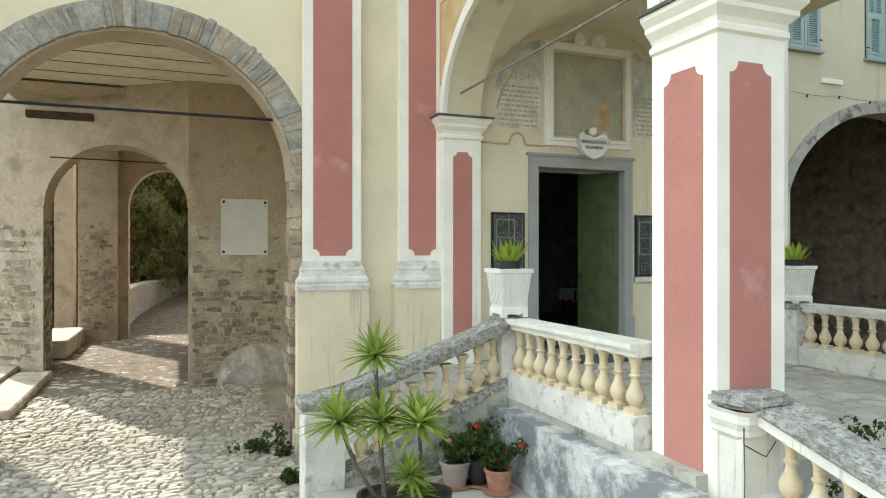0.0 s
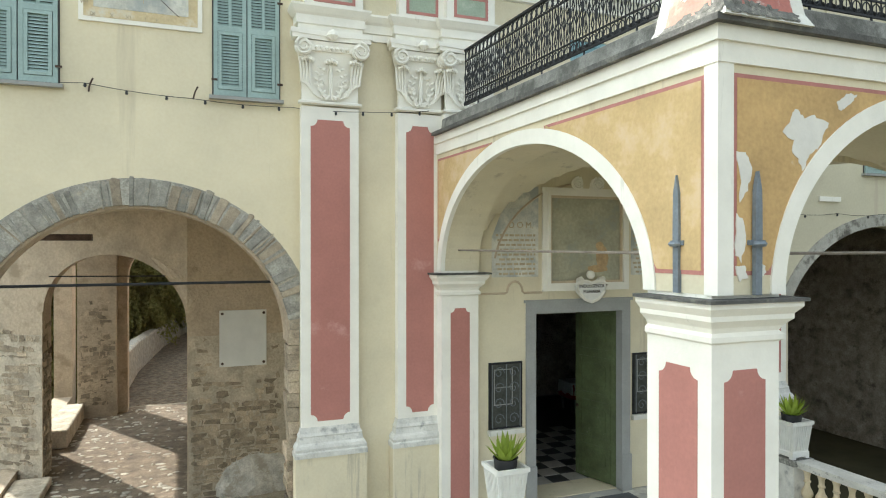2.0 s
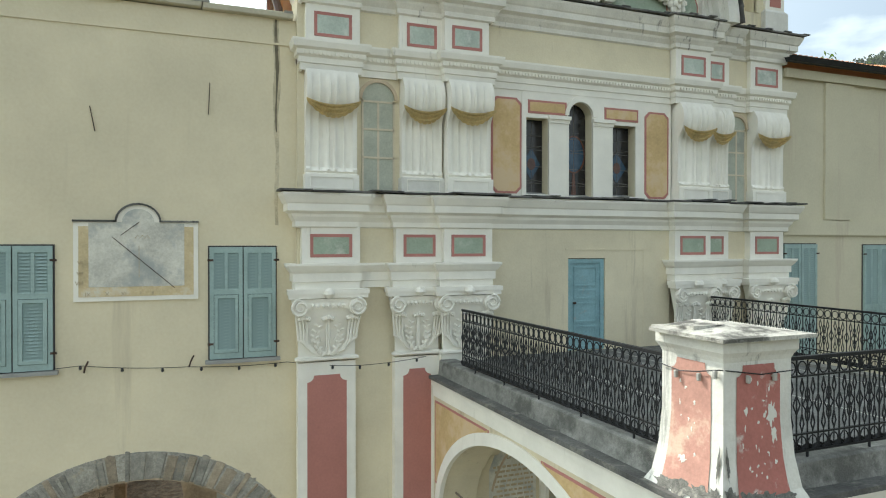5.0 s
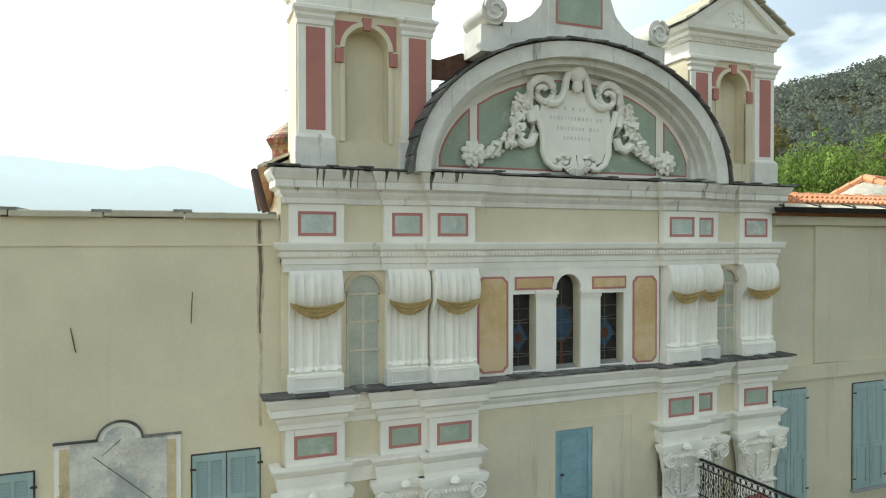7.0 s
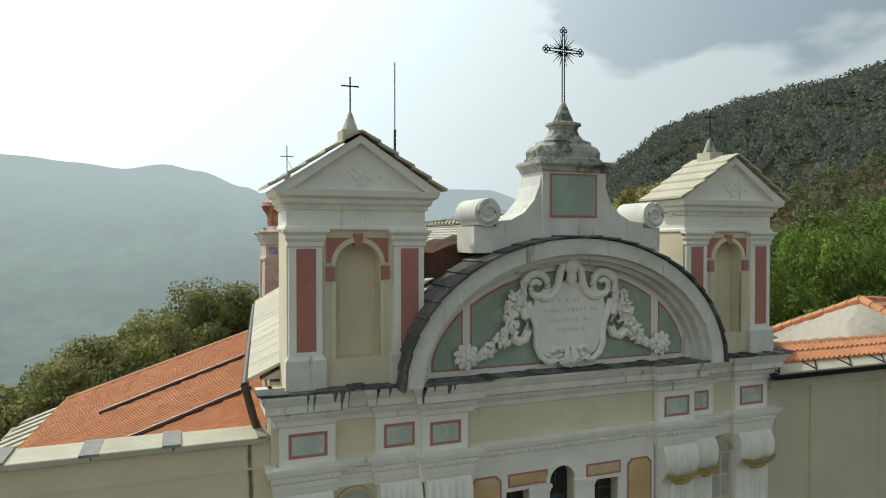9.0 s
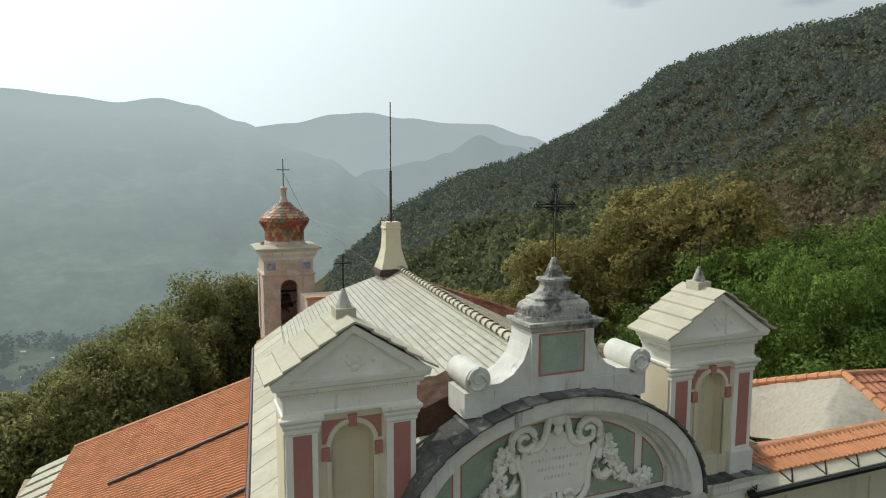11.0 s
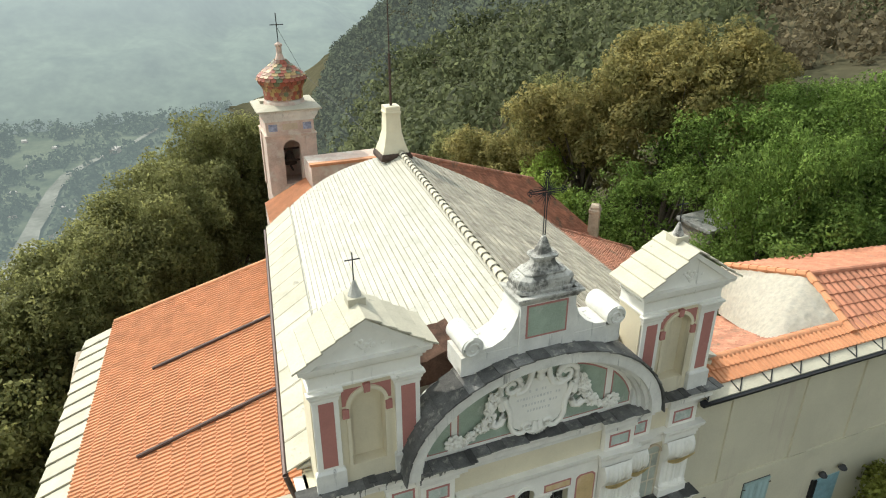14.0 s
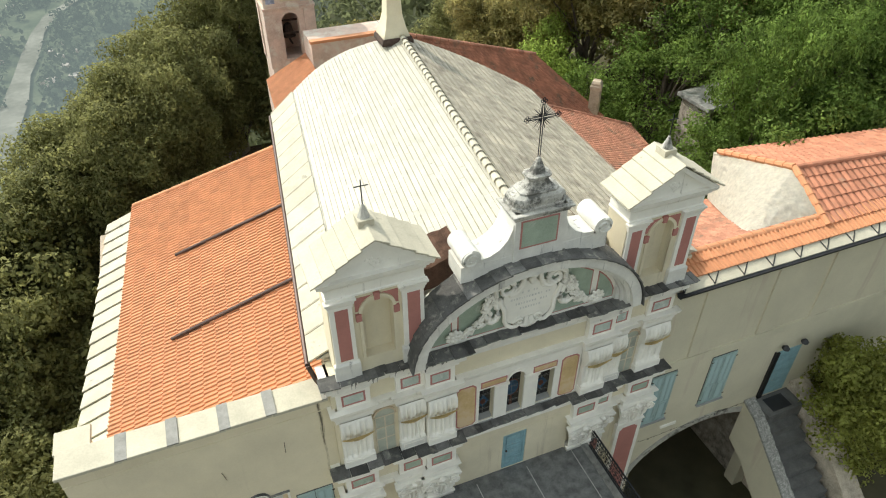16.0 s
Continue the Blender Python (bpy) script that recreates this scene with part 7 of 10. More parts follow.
def tiled_plane(name, parent, a, b, c, d, mat, nu, nv, label):
    """A roof plane with courses of small tiles; a-b is the eave, d-c the ridge."""
    a, b, c, d = map(Vector, (a, b, c, d))
    nrm = (b - a).cross(d - a).normalized()
    nrm = -nrm if nrm.z < 0 else nrm
    bm = bmesh.new()
    v = [bm.verts.new(p - nrm * 0.04) for p in (a, b, c, d)]
    bm.faces.new(v)
    base = part(name, bm, mat, parent, label)
    bm = bmesh.new()
    rg = random.Random(len(name) + nu)
    for j in range(nv):
        for i in range(nu):
            u0, u1, w0, w1 = (i + 0.04) / nu, (i + 0.96) / nu, j / nv, (j + 1.1) / nv
            f = lambda u, w: (a.lerp(b, u)).lerp(d.lerp(c, u), min(1, w))
            lift = rg.uniform(0, 0.006)
            q = [f(u0, w0) + nrm * (0.035 + lift), f((u0 + u1) / 2, w0) + nrm * (0.07 + lift), f(u1, w0) + nrm * (0.035 + lift), f(u1, w1) + nrm * lift, f((u0 + u1) / 2, w1) + nrm * (0.035 + lift), f(u0, w1) + nrm * lift]
            t = [bm.verts.new(p) for p in q]
            bm.faces.new((t[0], t[1], t[4], t[5]))
            bm.faces.new((t[1], t[2], t[3], t[4]))
            e = [bm.verts.new(q[k] - nrm * (0.035 if k != 1 else 0.07)) for k in (0, 1, 2)]
            bm.faces.new((e[0], e[1], t[1], t[0]))
            bm.faces.new((e[1], e[2], t[2], t[1]))
    tagged(part("roof_tiles", bm, mat, base), kind="stuff")
    bm = bmesh.new()
    n = max(4, int((c - d).length / 0.4))
    for i in range(n):
        p, q = d.lerp(c, i / n), d.lerp(c, (i + 0.96) / n)
        tube(bm, [p + Vector((0, 0, 0.02)), q + Vector((0, 0, 0.02))], 0.10, 8, 0.085)
    tagged(part("ridge_tiles", bm, mat, base), kind="stuff")


tiled_plane("old_roof", apse, (9.0, 21.6, 11.6), (18.2, 23.8, 9.8), (15.1, 25.4, 12.70), (8.4, 23.6, 15.15), TILE_OLD, 84, 26, "old brown tile roof")
tiled_plane("old_roof", apse, (11.8, 15.0, 12.0), (18.5, 17.5, 9.2), (18.9, 22.6, 9.75), (13.9, 22.2, 11.85), TILE_OLD, 40, 40, "old brown tile roof")
part("rear_wall", slab([(12.2, 14.6), (15.5, 15.6), (18.7, 22.5), (12.7, 22.5)], "z", 0, 9.4), OLD_PLASTER, apse)
bm = bmesh.new()
for h, z in ((0.17, 0),):
    lathe(bm, [(0.33, 0), (0.32, 1.45), (0.36, 1.5), (0.36, 1.62), (0.31, 1.66), (0.31, 1.76), (0.22, 1.86)], 4, (17.6, 23.9, 9.8))
solid("chimney", bm, OLD_PLASTER, "square plastered chimney on the old roof", "chimney")

# ---- bell tower ----
bt = thing("bell_tower", "slender pink bell tower with a tiled onion dome", "bell tower", (5.2, 31.7, 0))
BX0, BX1, BY0, BY1 = 4.08, 6.30, 30.9, 33.1
bc, bcy = (BX0 + BX1) / 2, (BY0 + BY1) / 2
bm = bmesh.new()
bx(bm, BX0, BX1, BY0, BY1, 0, 11.9)
wall(bm, BX0, BX1, 11.9, 15.3, BY0, BY0 + 0.5, [(bc - 0.40, bc + 0.40, 12.0, 13.75, 0.40)])
# back and sides made solid, without openings, to keep the belfry dark inside
wall(bm, BX0, BX1, 11.9, 15.3, BY1 - 0.5, BY1, [])
wall(bm, BY0 + 0.5, BY1 - 0.5, 11.9, 15.3, BX0, BX0 + 0.5, [], "x")
wall(bm, BY0 + 0.5, BY1 - 0.5, 11.9, 15.3, BX1 - 0.5, BX1, [], "x")
part("shaft", bm, PINK_WALL, bt, "faded pink plastered shaft")
sq = [(BX0, BY1), (BX0, BY0), (BX1, BY0), (BX1, BY1), (BX0 + 0.001, BY1)]
bm = bmesh.new()
for x0, x1, y0, y1 in ((BX0 - 0.06, BX0 + 0.45, BY0 - 0.06, BY0), (BX1 - 0.45, BX1 + 0.06, BY0 - 0.06, BY0), (BX0 - 0.06, BX0, BY0, BY0 + 0.45), (BX0 - 0.06, BX0, BY1 - 0.45, BY1)):
    bx(bm, x0, x1, y0, y1, 11.6, 14.3)
part("corner_strip", bm, PINK_WALL, bt)
part("string_course", moulding(sq, [(-0.05, 14.30), (0.06, 14.30), (0.10, 14.40), (0.10, 14.45), (-0.05, 14.45)]), PINK_WALL, bt)
for x0, x1 in ((BX0 + 0.12, BX0 + 0.52), (BX1 - 0.52, BX1 - 0.12)):
    part("painted_square", slab([(x0, 14.62), (x1, 14.62), (x1, 14.95), (x0, 14.95)], "y", BY0 - 0.008, BY0 + 0.01), material("faded_blue_wash", (0.34, 0.36, 0.46), 0.9, vary=0.3, scale=6, bump=0.05), bt, "faded blue painted square")
part("painted_square", slab([(bc - 0.35, 14.66), (bc + 0.35, 14.66), (bc + 0.35, 14.95), (bc - 0.35, 14.95)], "y", BY0 - 0.008, BY0 + 0.01), FRAME_PALE, bt)
part("tower_cornice", moulding(sq, [(-0.05, 15.05), (0.05, 15.08), (0.08, 15.2), (0.18, 15.35), (0.20, 15.48), (0.30, 15.58), (-0.05, 15.58)]), WHITE_DIRTY, bt)
part("tower_slab", moulding(sq, [(-1.1, 15.585), (0.36, 15.585), (0.36, 15.65), (-1.1, 15.85)]), SLAB_PALE, bt, "pale slab over the cornice")
bm = bmesh.new()
lathe(bm, [(0.98, 15.70), (0.94, 15.86), (0.83, 15.94), (0.83, 16.36), (1.02, 16.68), (1.09, 16.84), (1.02, 16.98), (0.77, 17.19), (0.48, 17.41), (0.23, 17.66), (0.13, 17.95), (0.13, 18.25), (0.17, 18.28), (0.17, 18.36), (0.06, 18.44)], 20, (bc, bcy, 0))
DOME = material("glazed_dome_tile", (0.29, 0.145, 0.08), 0.6, vary=0.25, scale=4, bump=0.2, random_value=0.5, stain=(0.42, 0.33, 0.13), stain_amount=0.5, stain_scale=3.5)
dome = part("onion_dome", bm, PINK_WALL, bt, "onion dome covered in red and ochre scales")
DOMES = [DOME, material("green_dome_tile", (0.13, 0.15, 0.07), 0.5, vary=0.2, scale=4, bump=0.1), material("ochre_dome_tile", (0.42, 0.27, 0.09), 0.5, vary=0.2, scale=4, bump=0.1), material("red_dome_tile", (0.32, 0.085, 0.045), 0.6, vary=0.2, scale=4, bump=0.1)]
dprof = [(0.87, 15.98), (0.87, 16.17), (0.88, 16.36), (0.96, 16.53), (1.06, 16.68), (1.14, 16.84), (1.08, 16.98), (0.96, 17.08), (0.83, 17.19), (0.68, 17.30), (0.54, 17.41), (0.40, 17.52), (0.28, 17.66)]
rg = random.Random(9)
scale_cache = {}
for j, ((r0, z0), (r1, z1)) in enumerate(zip(dprof, dprof[1:])):
    n = 26 if j < 7 else 20 if j < 9 else 14
    for mi in range(4):
        bm = bmesh.new()
        w = math.pi * r0 / n * 0.98
        prism(bm, [(-w, 0.02), (-w * 0.6, -0.03), (w * 0.6, -0.03), (w, 0.02), (w * 0.9, 0.0 + math.hypot(r1 - r0, z1 - z0) * 1.1), (-w * 0.9, math.hypot(r1 - r0, z1 - z0) * 1.1)], "y", -0.035, -0.005)
        scale_cache[j, mi] = finish(bm, "dome_scale", DOMES[mi])
    tilt = math.degrees(math.atan2(r0 - r1, z1 - z0))
    for k in range(n):
        a = 360 * (k + 0.5 * (j % 2)) / n
        if 20 < (a % 360) < 160 and j > 0 and k % 1 == 0 and 45 < (a % 360) < 135:
            continue
        ob = new("dome_scale", scale_cache[j, rg.choice((0, 0, 1, 2, 3, 3))])
        ob.parent = dome
        ob.matrix_basis = Matrix.Translation((bc, bcy, z0)) @ pose(0, 0, 0, 0, 0, a + 90) @ Matrix.Translation((0, -r0, 0)) @ pose(0, 0, 0, -tilt - 4)
part("cross", tubes([[(bc, bcy, 18.4), (bc, bcy, 19.7)], [(bc - 0.30, bcy, 19.20), (bc + 0.30, bcy, 19.20)]], 0.022), IRON, bt, "iron cross")
part("guy_wire", tubes([[(bc, bcy, 19.1), (bc + 1.0, bcy, 17.0), (bc + 2.6, 24.0, 15.2)]], 0.010, 4), IRON, bt)
bm = bmesh.new()
lathe(bm, [(0.34, 0), (0.33, 0.05), (0.22, 0.35), (0.18, 0.55), (0.08, 0.62)], 14, (bc, bcy, 12.7))
bell = part("bell", bm, RUST, bt, "dark bronze bell")
part("bell_frame", tubes([[(BX0 + 0.4, bcy, 13.45), (BX1 - 0.4, bcy, 13.45)], [(bc, BY0 + 0.3, 12.6), (bc, BY1 - 0.3, 12.6)], [(BX0 + 0.5, BY0 + 0.6, 13.0), (BX1 - 0.5, BY0 + 0.6, 13.0)]], 0.05), RUST, bt)

# ---- right wing ----
YR = 9.80
rwing = thing("side_wing", "cream plastered convent wing with blue shutters", "building", (15, 10, 0))
RC, RH, RS, RRISE = 14.05, 3.0, 3.4, 2.40
bm = bmesh.new()
wall(bm, 11.05, 26, 0, 12.58, YR, YR + 0.5, [(RC - RH, RC + RH, 0, RS, RRISE)], "y", 36)
part("wall", bm, RWALL, rwing)
part("arch_trim", slab(arc(RC, RS, RH + 0.24, RRISE + 0.24, 2, 178, 36) + arc(RC, RS, RH - 0.01, RRISE - 0.01, 178, 2, 36), "y", YR - 0.03, YR + 0.06), GREY_PLASTER, rwing, "rough grey arch trim")
for x in (12.2, 14.75, 16.9):
    part("lesene", box(x, x + 0.75, YR - 0.05, YR + 0.01, 9.62, 12.39), RWALL, rwing)
part("string_course", box(11.06, 26, YR - 0.06, YR + 0.01, 9.30, 9.60), RWALL, rwing)
part("eave_moulding", box(11.08, 26, YR - 0.10, YR + 0.01, 12.40, 12.57), RWALL, rwing)
part("court_wall", box(9.3, 24, 16.5, 16.9, 0, 8), COURT, rwing, "rubble wall in the dark court")
part("court_side_wall", box(17.3, 17.7, 10.3, 16.5, 0, 8), COURT, rwing)
part("court_ceiling", box(11.06, 26, 10.31, 16.5, 6.5, 6.7), OLD_PLASTER, rwing)
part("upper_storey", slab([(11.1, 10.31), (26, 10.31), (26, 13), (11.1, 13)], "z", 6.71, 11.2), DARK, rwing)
shutter_window("window", 11.10, 11.98, 6.90, 9.12, YR, "closed blue-grey shutters in the convent wing", (0.42, 0.62))
shutter_window("window", 13.34, 14.26, 6.90, 9.10, YR, "closed blue-grey shutters in the convent wing", (0.42, 0.62))
part("lintel_line", box(12.02, 12.62, YR - 0.05, YR + 0.01, 6.27, 6.37), WHITE, rwing)
dr = part("door_1", box(16.25, 17.25, YR - 0.02, YR + 0.01, 6.0, 8.2), BLUE_DOOR, rwing, "blue painted door with a lamp")
part("door_frame", moulding([(16.15, YR), (16.15, YR - 0.05), (16.25, YR - 0.05)], [(0, 6.0), (0.05, 6.0), (0.05, 8.25), (0, 8.25)]), IRON, dr)
for x in (16.3, 17.1):
    bm = bmesh.new()
    lathe(bm, [(0.05, 0), (0.13, -0.10), (0.12, -0.14), (0.03, -0.12)], 8, (x, YR - 0.16, 8.62))
    part("wall_lamp", bm, POT_BLACK, dr, "small black wall lamp")
# gutter, eave slabs on iron struts, two courses of tiles and a ridge
part("gutter", slab([(YR - 0.38, 12.74), (YR - 0.34, 12.64), (YR - 0.22, 12.64), (YR - 0.18, 12.74), (YR - 0.22, 12.72), (YR - 0.34, 12.72)], "x", 10.92, 26), IRON, rwing, "dark metal gutter")
for i in range(15):
    x = 11.10 + i * 0.98
    bm = bmesh.new()
    prism(bm, [(YR - 0.26, 12.71), (YR + 0.20, 12.84), (YR + 0.20, 12.88), (YR - 0.26, 12.75)], "x", x + 0.02, x + 0.96)
    part("eave_slab", bm, SLAB_PALE, rwing, "pale stone eave slab")
    part("eave_strut", tubes([[(x, YR - 0.25, 12.765), (x, YR + 0.20, 12.895)], [(x, YR - 0.25, 12.765), (x + 0.5, YR + 0.20, 12.895)]], 0.015, 4), IRON, rwing)
BIG_TILE = finish(tile_mesh(0.30, 0.44, 2), "roof_tile", TILE)
pit = math.degrees(math.atan2(0.22, 0.70))
for j in range(2):
    for i in range(50):
        x = 11.15 + i * 0.295
        ob = new("roof_tile", BIG_TILE)
        ob.parent, ob.matrix_parent_inverse = rwing, Matrix.Translation(-rwing.location)
        ob.matrix_basis = pose(x, YR + 0.28 + 0.37 * j, 12.90 + 0.115 * j, 0, 0, 90) @ pose(0, 0, 0, 0, -pit, 0)
bm = bmesh.new()
prism(bm, [(YR + 0.05, 12.60), (YR + 0.05, 12.78), (YR + 0.80, 13.02), (YR + 0.95, 12.6), (YR + 0.95, 12.2), (YR + 0.05, 12.2)], "x", 11.06, 26)
part("roof_edge", bm, TILE, rwing)
RIDGE = bmesh.new()
prism(RIDGE, arc(0, 0, 0.115, 0.10, 0, 180, 8), "x", -0.205, 0.16)
prism(RIDGE, arc(0, 0, 0.130, 0.115, 0, 180, 8), "x", 0.14, 0.205)
RIDGE_ME = finish(RIDGE, "ridge_tile", TILE)
for i in range(15):
    ob = new("ridge_tile", RIDGE_ME)
    ob.parent, ob.matrix_parent_inverse = rwing, Matrix.Translation(-rwing.location)
    ob.matrix_basis = pose(11.25 + 0.39 * i, YR + 0.80, 13.03, 0, 0, -1.5)
tiled_plane("back_slope", rwing, (11.1, 16.0, 10.3), (17.4, 16.0, 10.1), (17.0, 10.68, 12.98), (11.1, 10.68, 12.98), TILE_OLD, 46, 22, "terracotta slope behind the ridge")
# rough-cast white end of the hipped roof, between the ridge tiles and the hip
HEAD = [(16.60, 10.20, 12.95), (16.70, 10.80, 13.18), (16.85, 11.50, 13.46), (17.00, 12.22, 13.70), (17.10, 13.20, 13.32), (17.20, 14.40, 12.85), (17.38, 16.00, 12.22)]
FOOT = [(16.20, 10.62, 12.98), (15.40, 10.66, 12.98), (14.60, 10.70, 12.96), (14.05, 10.80, 12.90), (14.70, 11.70, 12.45), (15.60, 13.00, 11.75), (16.90, 15.40, 10.85)]


def along(line, t):
    k = min(len(line) - 2, int(t))
    return Vector(line[k]).lerp(Vector(line[k + 1]), t - k)


bm = bmesh.new()
grid = []
NU, NV = 60, 26
for i in range(NU + 1):
    t = 6 * i / NU
    # the corner is worn round, so that the face turns gently
    p, q = [sum((along(L, min(6, max(0, t + o))) for o in (-0.8, -0.4, 0, 0.4, 0.8)), Vector((0, 0, 0))) / 5 for L in (FOOT, HEAD)]
    q = along(HEAD, t).lerp(q, 0.35)
    row = []
    for k in range(NV + 1):
        c = p.lerp(q, k / NV)
        f = 0.05 * noise.noise(c * 2.3) + 0.035 * noise.noise(c * 7.0) + 0.02 * noise.noise(c * 15.0)
        row.append(bm.verts.new(c + Vector((-0.75, -0.35, 0.55)) * f))
    grid.append(row)
for r, s_ in zip(grid, grid[1:]):
    for k in range(NV):
        bm.faces.new((r[k], r[k + 1], s_[k + 1], s_[k]))
bmesh.ops.solidify(bm, geom=bm.faces[:], thickness=0.12)
gable = part("rough_gable", bm, ROUGH_WHITE, rwing, "rough-cast white gable wall", smooth=True)
tiled_plane("hip_roof", rwing, (16.68, 10.25, 12.98), (27, 10.25, 12.86), (27, 11.75, 13.12), (17.02, 12.22, 13.72), TILE_RED, 40, 5, "terracotta hip roof")
tiled_plane("hip_roof", rwing, (27, 14.4, 12.3), (17.36, 15.7, 12.36), (17.02, 12.22, 13.72), (27, 11.75, 13.12), TILE_RED, 40, 8, "terracotta hip roof")
for p, q, n in (((16.62, 10.22, 12.98), (17.0, 12.22, 13.74), 6), ((17.0, 12.22, 13.74), (17.34, 15.6, 12.42), 9)):
    p, q = Vector(p), Vector(q)
    for i in range(n):
        bm = bmesh.new()
        tube(bm, [p.lerp(q, i / n), p.lerp(q, (i + 1.05) / n)], 0.12, 8, 0.095)
        part("hip_tile", bm, TILE, rwing)
# outside stair up to the door
stair = thing("outside_stair", "grey concrete outside stair beside the arch", "stairs", (17.2, 8, 0))
for i in range(17):
    part("step", box(16.0, 17.3, 9.0 - 0.36 * (i + 1), 9.0 - 0.36 * i + 0.02, max(0, 4.3 - 0.31 * i), 5.45 - 0.31 * i), STEP_DARK, stair)
part("landing", box(16.0, 17.5, 8.98, 9.79, 4.6, 5.90), STEP_DARK, stair)
part("door_mat", box(16.3, 17.1, 9.1, 9.65, 5.90, 5.915), POT_BLACK, stair)
part("stair_wall", slab([(9.79, 3.9), (9.79, 5.95), (9.2, 5.70), (3.6, 0.85), (3.6, 0), (4.9, 0), (6.3, 1.05), (7.96, 2.45), (9.1, 3.55)], "x", 15.62, 15.98), RWALL, stair, "cream plastered stair wall")
part("stair_coping", slab([(9.79, 5.955), (9.79, 6.06), (9.17, 5.80), (3.55, 0.95), (3.55, 0.85), (9.2, 5.705)], "x", 15.58, 16.02), LICHEN, stair, "lichened coping along the stair")
part("bank_wall", slab([(9.79, 0), (9.79, 6.2), (8.2, 5.6), (5.5, 3.2), (3.6, 1.2), (3.6, 0)], "x", 17.52, 18.3), STONE, stair, "rough plastered stone bank beside the steps")

# string of little lamps along the convent wing
string = thing("lamp_string", "thin black cable with small lamps along the wing", "string lights", (12, YR, 6.0), "lamp strings")
cable = [(11.15 + 0.45 * i, YR - 0.06, 6.02 - 0.05 * math.sin(i * 1.05) ** 2 + 0.03 * i / 10) for i in range(11)]
part("cable", tubes([cable], 0.0045, 5), IRON, string)
for p in cable[1::2]:
    bm = bmesh.new()
    lathe(bm, [(0.012, -0.055), (0.02, -0.04), (0.014, 0.0)], 6, p)
    part("lamp", bm, POT_BLACK, string)

# ---- land ----
AZ = [-180, -90, -50, -25, -12, 0, 8, 13, 18, 23, 30, 35, 40, 45, 50, 55, 75, 120, 180]
RD = [0, 14, 28, 45, 70, 110, 160, 220, 330, 480, 800, 4200]
LAND = {
    -180: (0, 0, 0, 0, -2, -4, -6, -8, -10, -20, -40, -60), -90: (0, -7, -20, -32, -50, -75, -100, -125, -140, -140, -140, -140),
    -50: (0, -6, -16, -28, -46, -72, -100, -125, -140, -140, -140, -140), -25: (0, -4, -10, -20, -38, -65, -98, -125, -140, -141, -141, -140),
    -12: (0, -1, -6, -14, -30, -58, -92, -122, -140, -141, -141, -140), 0: (0, 0, -1, -6, -20, -48, -82, -112, -137, -141, -141, -140),
    8: (0, 0, 0, -2, -12, -32, -60, -84, -98, -110, -125, -140), 13: (0, 0, 0, -1, -6, -18, -30, -42, -32, -50, -95, -140),
    18: (0, 0, 0, 0, -3, -7, -3, -24, -7, -20, -70, -140), 23: (0, 0, 0, 1, 0, -2, 3, -8, 9, -4, -50, -140),
    30: (0, 0, 0, 2, 3, 6, 8, 0, 26, 8, -35, -140), 35: (0, 0, 2, 5, 6, 8, 10, 2, 42, 22, -25, -140),
    40: (0, 0, 4, 8, 10, 11, 12.5, 3, 60, 38, -5, -140), 45: (0, 0, 5, 9, 11, 14, 17, 8, 72, 55, 5, -140),
    50: (0, 0, 5, 9, 12, 17, 22, 14, 79, 64, 12, -140), 55: (0, 0, 5, 10, 13, 20, 28, 20, 79, 68, 15, -140),
    75: (0, 0, 3, 8, 14, 24, 34, 42, 80, 78, 20, -140), 120: (0, 0, 2, 4, 8, 12, 18, 24, 50, 50, 0, -140), 180: (0, 0, 0, 0, -2, -4, -6, -8, -10, -20, -40, -60)}


def mix(a, b, t):
    return a + (b - a) * t


def land_at(az, r):
    i = max(k for k in range(len(AZ) - 1) if AZ[k] <= az)
    j = max(k for k in range(len(RD) - 1) if RD[k] <= r)
    t = (az - AZ[i]) / (AZ[i + 1] - AZ[i])
    s = (r - RD[j]) / (RD[j + 1] - RD[j])
    s = s * s * (3 - 2 * s)
    a, b = LAND[AZ[i]], LAND[AZ[i + 1]]
    return mix(mix(a[j], a[j + 1], s), mix(b[j], b[j + 1], s), t)


def ground_z(x, y):
    r = math.hypot(x, y)
    az = math.degrees(math.atan2(x, y))
    z = land_at(az, min(r, 4199))
    if r > 60:
        k = min(1, (r - 60) / 120)
        k *= 0.3 + 0.7 * max(0, min(1, (r - 170) / 60))
        z += k * (7 * noise.noise((x / 60, y / 60, 0.3)) + 3 * noise.noise((x / 22, y / 22, 5.1)) + 9 * noise.noise((x / 140, y / 140, 2.2)))
    if (-4.6 < x < 27 and -6 < y < 16.5) or (-4.6 < x < 17 and -6 < y < 24):
        z = min(z, -0.04)
    return z


HILLSIDE = material("scrub_hillside_earth", (0.080, 0.070, 0.043), 0.95, vary=0.3, scale=0.06, fine=0.9, bump=0.0, second=(0.055, 0.055, 0.032))
HILLSIDE.node_tree.nodes["Principled BSDF"].inputs["Specular IOR Level"].default_value = 0.0
bm = bmesh.new()
azs = [-180 + 6 * k for k in range(26)] + [-24 + 1.0 * k for k in range(104)] + [80 + 5 * k for k in range(20)]
rds = [1.5, 4, 7, 10, 14, 18, 23, 28, 34, 40, 47, 55, 64, 74, 85, 97, 110, 125, 142, 160, 178, 198, 220, 245, 272, 300, 315, 330, 345, 365, 400, 440, 480, 540, 640, 800, 1100, 1700, 2800, 4200]
rows = [[bm.verts.new((r * math.sin(radians(a)), r * math.cos(radians(a)), ground_z(r * math.sin(radians(a)), r * math.cos(radians(a))))) for a in azs] for r in rds]
